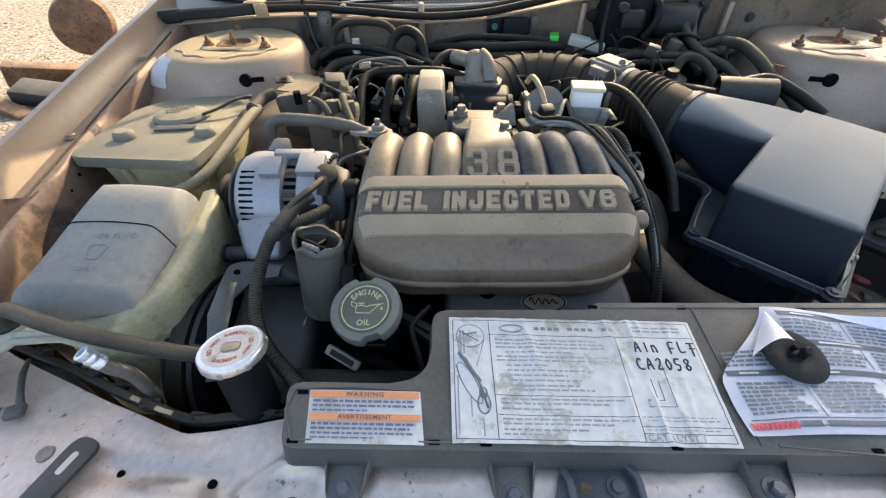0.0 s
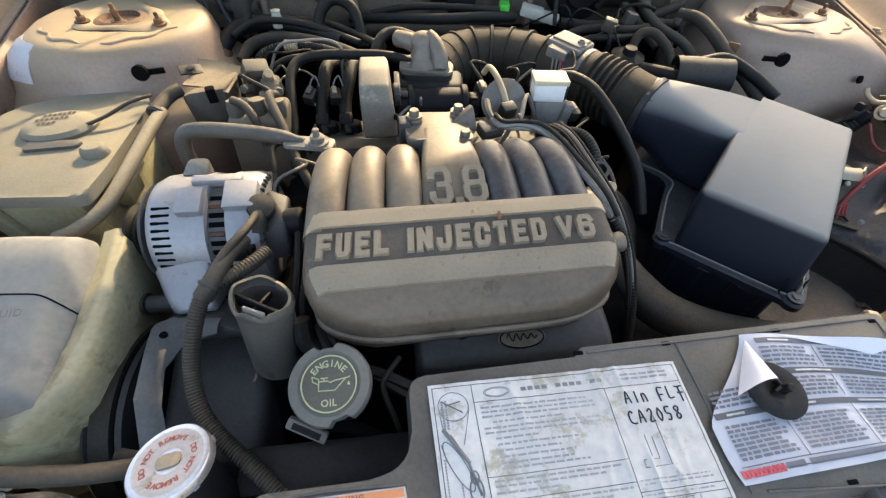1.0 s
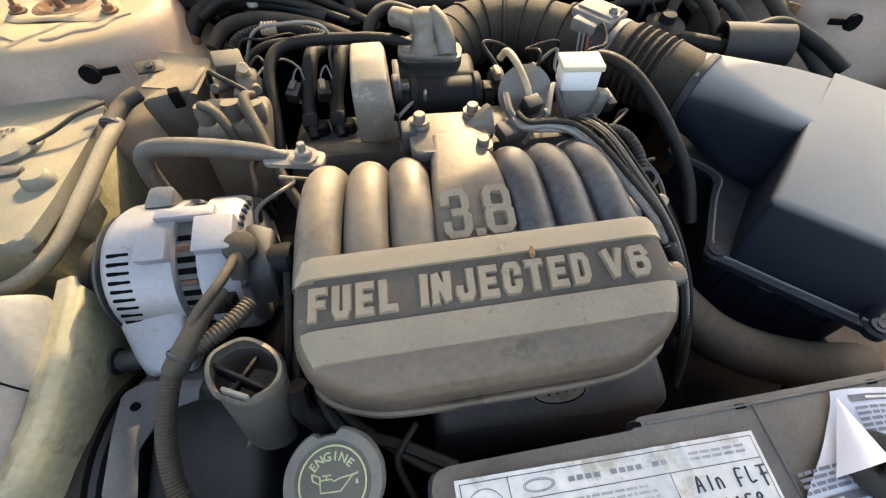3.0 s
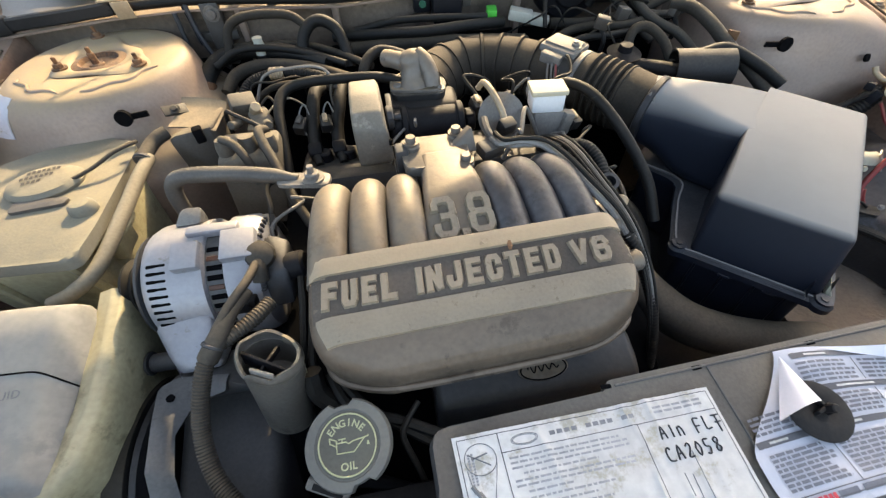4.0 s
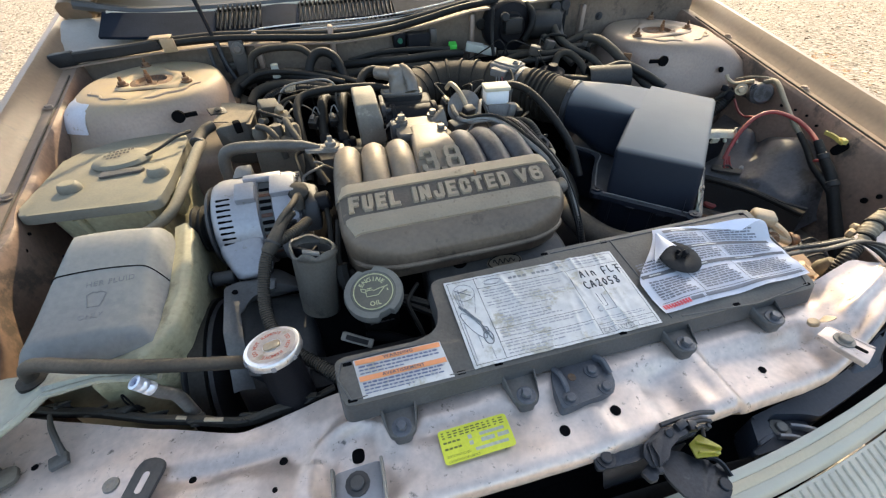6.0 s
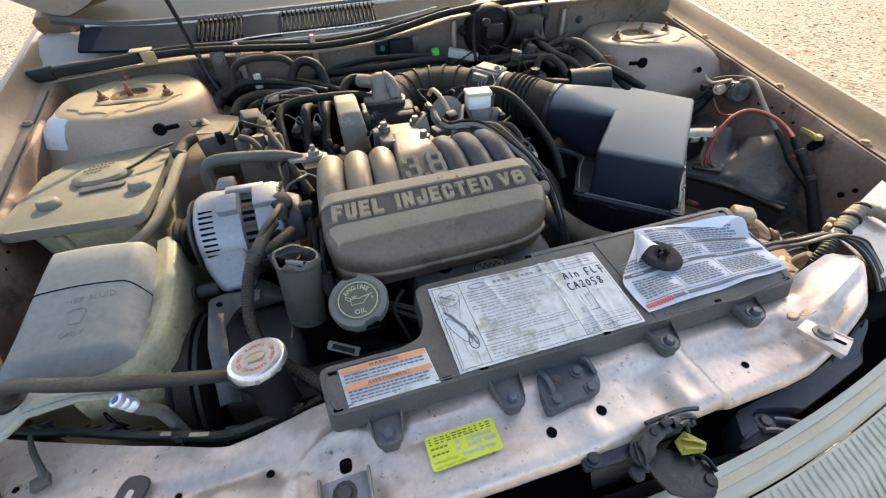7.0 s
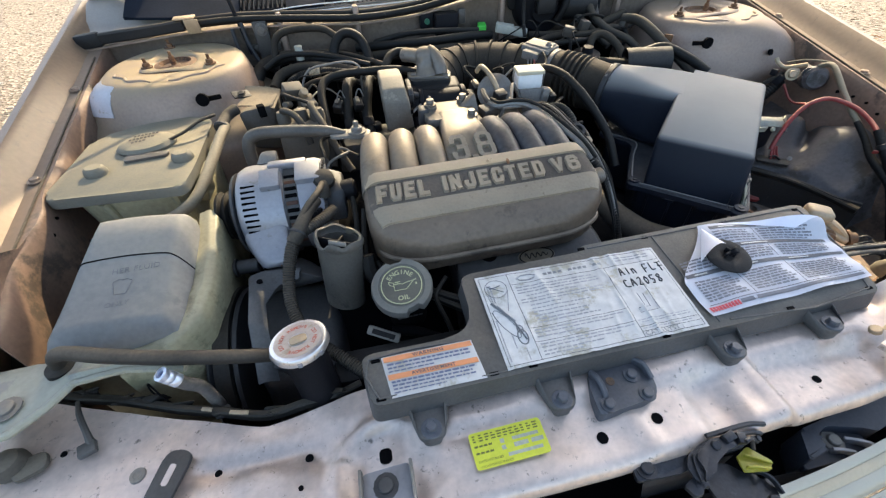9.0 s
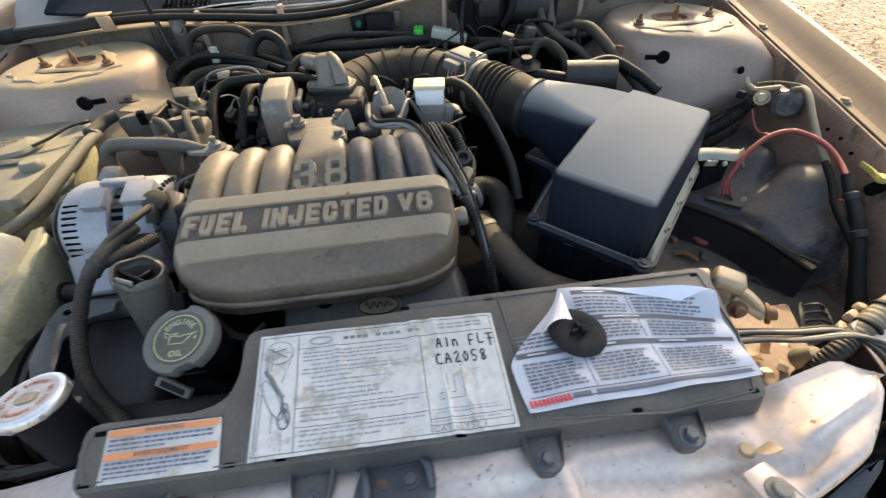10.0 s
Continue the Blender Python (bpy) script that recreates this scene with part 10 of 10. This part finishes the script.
def liner_at(u, v):
    ex, ey = [lerp([(k, p[i]) for k, p in LEDGE], u) for i in (0, 1)]
    wy = 0.665 - 0.325 * u
    wx = x_gasket(wy) - 0.008
    if v < 0.2:
        k = v / 0.2
        return (ex - 0.012 * (1 - k), ey - 0.010 * (1 - k), 0.574 + 0.064 * smooth(0, 0.9, k))
    q = (v - 0.2) / 0.8
    x, y = ex + (wx - ex) * q, ey + (wy - ey) * q
    z = 0.638 + 0.040 * q ** 0.8
    z += 0.034 * math.exp(-((x - 0.600) / 0.040) ** 2 - ((y - 0.545) / 0.040) ** 2)
    z += 0.040 * math.exp(-((x - 0.632) / 0.055) ** 2 - ((y - 0.455) / 0.050) ** 2)
    z -= 0.020 * math.exp(-(((x - 0.60) * 0.6 - (y - 0.500) * 0.8) / 0.010) ** 2) * smooth(0.3, 0.6, q)
    z -= 0.07 * smooth(0.86, 1.0, u) + 0.008 * smooth(0.12, 0.0, q) + 0.004 * math.sin(u * 17) * smooth(0.5, 0.2, q)
    return (x, y, z)


part("moulding", thick(grid(60, 40, lambda u, v: liner_at(u, 0.2 + 0.8 * v)), 0.003), LINER, wl, sharp=80)
part("skirt", thick(grid(40, 6, lambda u, v: liner_at(u, 0.195 * v)), 0.003), DUSTY_PLASTIC, wl, "black skirt under the ledge")
part("ledge", bar_along([(0.455, 0.520, 0.632), (0.500, 0.475, 0.633), (0.543, 0.420, 0.631), (0.572, 0.335, 0.629)], 0.014, 0.010), RUBBER, wl, "dark folded ledge")
part("seam_plate", B(slab(rounded([(-0.026, -0.012), (0.026, -0.010), (0.030, 0.012), (-0.024, 0.013)], 0.005), 0, 0.004, 0.001, pose(0.524, 0.480, 0.648, 0, 0, -40)), bar_along([(0.520, 0.486, 0.656), (0.530, 0.482, 0.657), (0.532, 0.472, 0.655)], 0.003, 0.004)), DUSTY_PLASTIC, wl, "overlapping plate with a slot")
part("clip", bolt((0.543, 0.465, 0.660), 0.0026, 0.003, (-0.5, -0.5, 0.7)), STEEL, wl, "bright clip")
cg = thing("corner_clamp", "rusty sunlit hose clamp and pipe stub behind the cover", "fitting", (0.385, 0.27, 0.64))
part("cap", B(box((0.032, 0.026, 0.018), pose(0.368, 0.268, 0.714, 0, 6, -32), 0.006, 3), cyl(0.013, 0.012, aim((0.352, 0.276, 0.708), (-0.8, 0.5, -0.2)), 18, 0.002)), BRASS, cg, "tan moulded cap")
part("socket", lathe([(0.006, 0), (0.011, 0), (0.012, 0.010), (0.007, 0.012)], aim((0.349, 0.268, 0.705), (-0.8, 0.4, 0)), 16), BLACK_PLASTIC, cg, "dark socket of the cap")
part("pipe", B(bar_along([(0.376, 0.262, 0.708), (0.388, 0.252, 0.700), (0.398, 0.243, 0.690), (0.404, 0.240, 0.682)], 0.012, 0.010), tube([(0.372, 0.256, 0.698), (0.386, 0.246, 0.690), (0.400, 0.236, 0.684)], 0.005, 10)), BRASS, cg, "split tan bracket")
part("bolt", B(bolt((0.406, 0.240, 0.684), 0.0075, 0.010, (0.8, -0.4, 0.3)), bolt((0.374, 0.246, 0.690), 0.0065, 0.010, (-0.3, -0.8, 0.4))), RUST, cg)
for k in range(6):
    solo("corner_wire", tube([(0.322, 0.214 - 0.004 * k, 0.704 + 0.001 * k), (0.352, 0.205 - 0.003 * k, 0.711 + 0.002 * (k % 3)), (0.385, 0.197 - 0.003 * k, 0.716 + 0.002 * (k % 3)), (0.418 + 0.002 * k, 0.191 - 0.003 * k, 0.722 + 0.001 * k), (0.438 + 0.003 * k, 0.176 - 0.003 * k, 0.720 + 0.001 * k), (0.449 + 0.003 * k, 0.154 - 0.001 * k, 0.711), (0.447 + 0.003 * k, 0.130, 0.699), (0.440 + 0.004 * k, 0.108, 0.682)], 0.0019 if k % 2 else 0.0024, 8), (RUBBER, STEEL, DUSTY_PLASTIC)[k % 3], "thin wire running to the headlamp corner", "wire", "corner wires")
loomr = thing("corner_loom", "dusty taped loom curling out of the sunlit corner", "wiring", (0.46, 0.20, 0.67))
part("loom", tube([(0.415, 0.176, 0.652), (0.420, 0.176, 0.678), (0.430, 0.179, 0.697), (0.447, 0.186, 0.706)], [0.008, 0.009, 0.009, 0.008], 12, 8, 0.0010, 0.004), DUSTY_PLASTIC, loomr, "ribbed end of the loom")
part("taped_cable", tube([(0.440, 0.184, 0.702), (0.455, 0.190, 0.708), (0.474, 0.198, 0.716), (0.494, 0.206, 0.726), (0.508, 0.206, 0.732), (0.520, 0.192, 0.732), (0.526, 0.172, 0.726)], [0.008, 0.010, 0.0115, 0.011, 0.010, 0.008, 0.007], 12, 8, 0.0007, 0.006), TAN_HOSE, loomr, "tan tape wound round wires")
for a, b in (((0.462, 0.192, 0.711), 0.0125), ((0.484, 0.202, 0.721), 0.0135), ((0.505, 0.207, 0.731), 0.0125)):
    part("tape", cyl(b, 0.005, aim(a, (0.8, 0.35, 0.4)), 16, 0.0012), RUBBER, loomr, "black tape turn")
part("plug", B(box((0.013, 0.010, 0.010), pose(0.466, 0.210, 0.707, 10, 5, 25), 0.002), box((0.010, 0.009, 0.009), pose(0.478, 0.216, 0.711, 0, 15, -20), 0.002), box((0.012, 0.009, 0.008), pose(0.454, 0.203, 0.700, 0, 0, 40), 0.002)), BRASS, loomr, "tan plug halves")
part("cone", lathe([(0.0, 0.0), (0.012, 0.0), (0.013, 0.008), (0.008, 0.022), (0.0, 0.024)], aim((0.418, 0.190, 0.664), (0.2, -0.2, 1)), 16), TAN_HOSE, loomr, "dusty tan rubber boot")
rng = random.Random(9)
for k in range(9):
    x, y = rng.uniform(0.375, 0.46), rng.uniform(0.195, 0.27)
    solo("dirt_scrap", thick(grid(3, 2, lambda u, v: tuple(pose(x, y, 0.622 + 0.002 * k, rng.uniform(-20, 20), 0, 40 * k) @ Vector(((u - 0.5) * 0.018, (v - 0.5) * 0.010, 0.003 * math.sin(5 * u))))), 0.0006), BRASS if k % 3 else LEAF, "tan scrap of dry leaf and dirt in the sunlit corner", "leaf", "leaf scraps")
solo("corner_ledge", hull([(0.36, 0.180, 0.615), (0.48, 0.195, 0.618), (0.52, 0.30, 0.612), (0.37, 0.30, 0.610), (0.37, 0.19, 0.590), (0.49, 0.29, 0.590)], 0.004), PAINT_APRON, "dusty tan ledge behind the headlamp corner", "ledge")
rack = thing("wire_rack", "small dark wire rack standing deep in the bay", "bracket", (0.53, 0.285, 0.58))
for k in range(4):
    part("rung", tube([(0.512 + 0.010 * k, 0.262 + 0.012 * k, 0.602), (0.530 + 0.008 * k, 0.256 + 0.012 * k, 0.612), (0.548 + 0.006 * k, 0.252 + 0.012 * k, 0.606)], 0.0022, 6), STEEL_DARK, rack)
for x, y in ((0.512, 0.262), (0.548, 0.252)):
    part("rail", tube([(x, y, 0.570), (x + 0.002, y, 0.602), (x + 0.028 - (0.012 if x > 0.53 else 0), y + 0.038, 0.606)], 0.003, 6), STEEL_DARK, rack)

# grime and scraps lying in the empty battery tray
rng = random.Random(14)
for k in range(16):
    x, y = rng.uniform(0.43, 0.60), rng.uniform(0.37, 0.53)
    solo("tray_scrap", thick(grid(3, 2, lambda u, v: tuple(pose(x, y, 0.576 + 0.001 * (k % 3), rng.uniform(-12, 12), 0, 53 * k) @ Vector(((u - 0.5) * 0.022, (v - 0.5) * 0.008, 0.003 * math.sin(4 * u))))), 0.0006), (LEAF, RUBBER_DUSTY, SHIELD)[k % 3], "dirty scrap lying in the empty battery tray", "scrap", "tray scraps")
# junk standing on the gravel beyond the wing
jk = thing("rusty_drum", "round rusty drum head on a bent frame among scrap", "scrap", (-2.5, 2.9, 0))
part("head", lathe([(0, 0), (0.16, 0), (0.17, 0.02), (0.15, 0.05), (0.06, 0.07), (0, 0.07)], aim((-2.42, 2.72, 0.45), (0.35, -0.75, 0.35)), 32), RUST, jk)
part("frame", B(tube([(-2.42, 2.74, 0.42), (-2.40, 2.72, 0.2), (-2.38, 2.70, 0.02)], 0.02, 8), tube([(-2.45, 2.78, 0.4), (-2.6, 2.9, 0.2), (-2.7, 3.0, 0.02)], 0.02, 8)), RUST, jk)
for x, y, z, s, r in ((-3.0, 2.9, 0.09, (0.5, 0.12, 0.16), 30), (-2.8, 2.62, 0.06, (0.4, 0.2, 0.1), 10), (-3.1, 2.5, 0.05, (0.6, 0.1, 0.08), -20)):
    solo("scrap_piece", box(s, pose(x, y, z, 8, 12, r), 0.02), RUST if s[1] < 0.15 else DUSTY_PLASTIC, "bent rusty scrap lying on the gravel", "scrap", "scrap pieces")
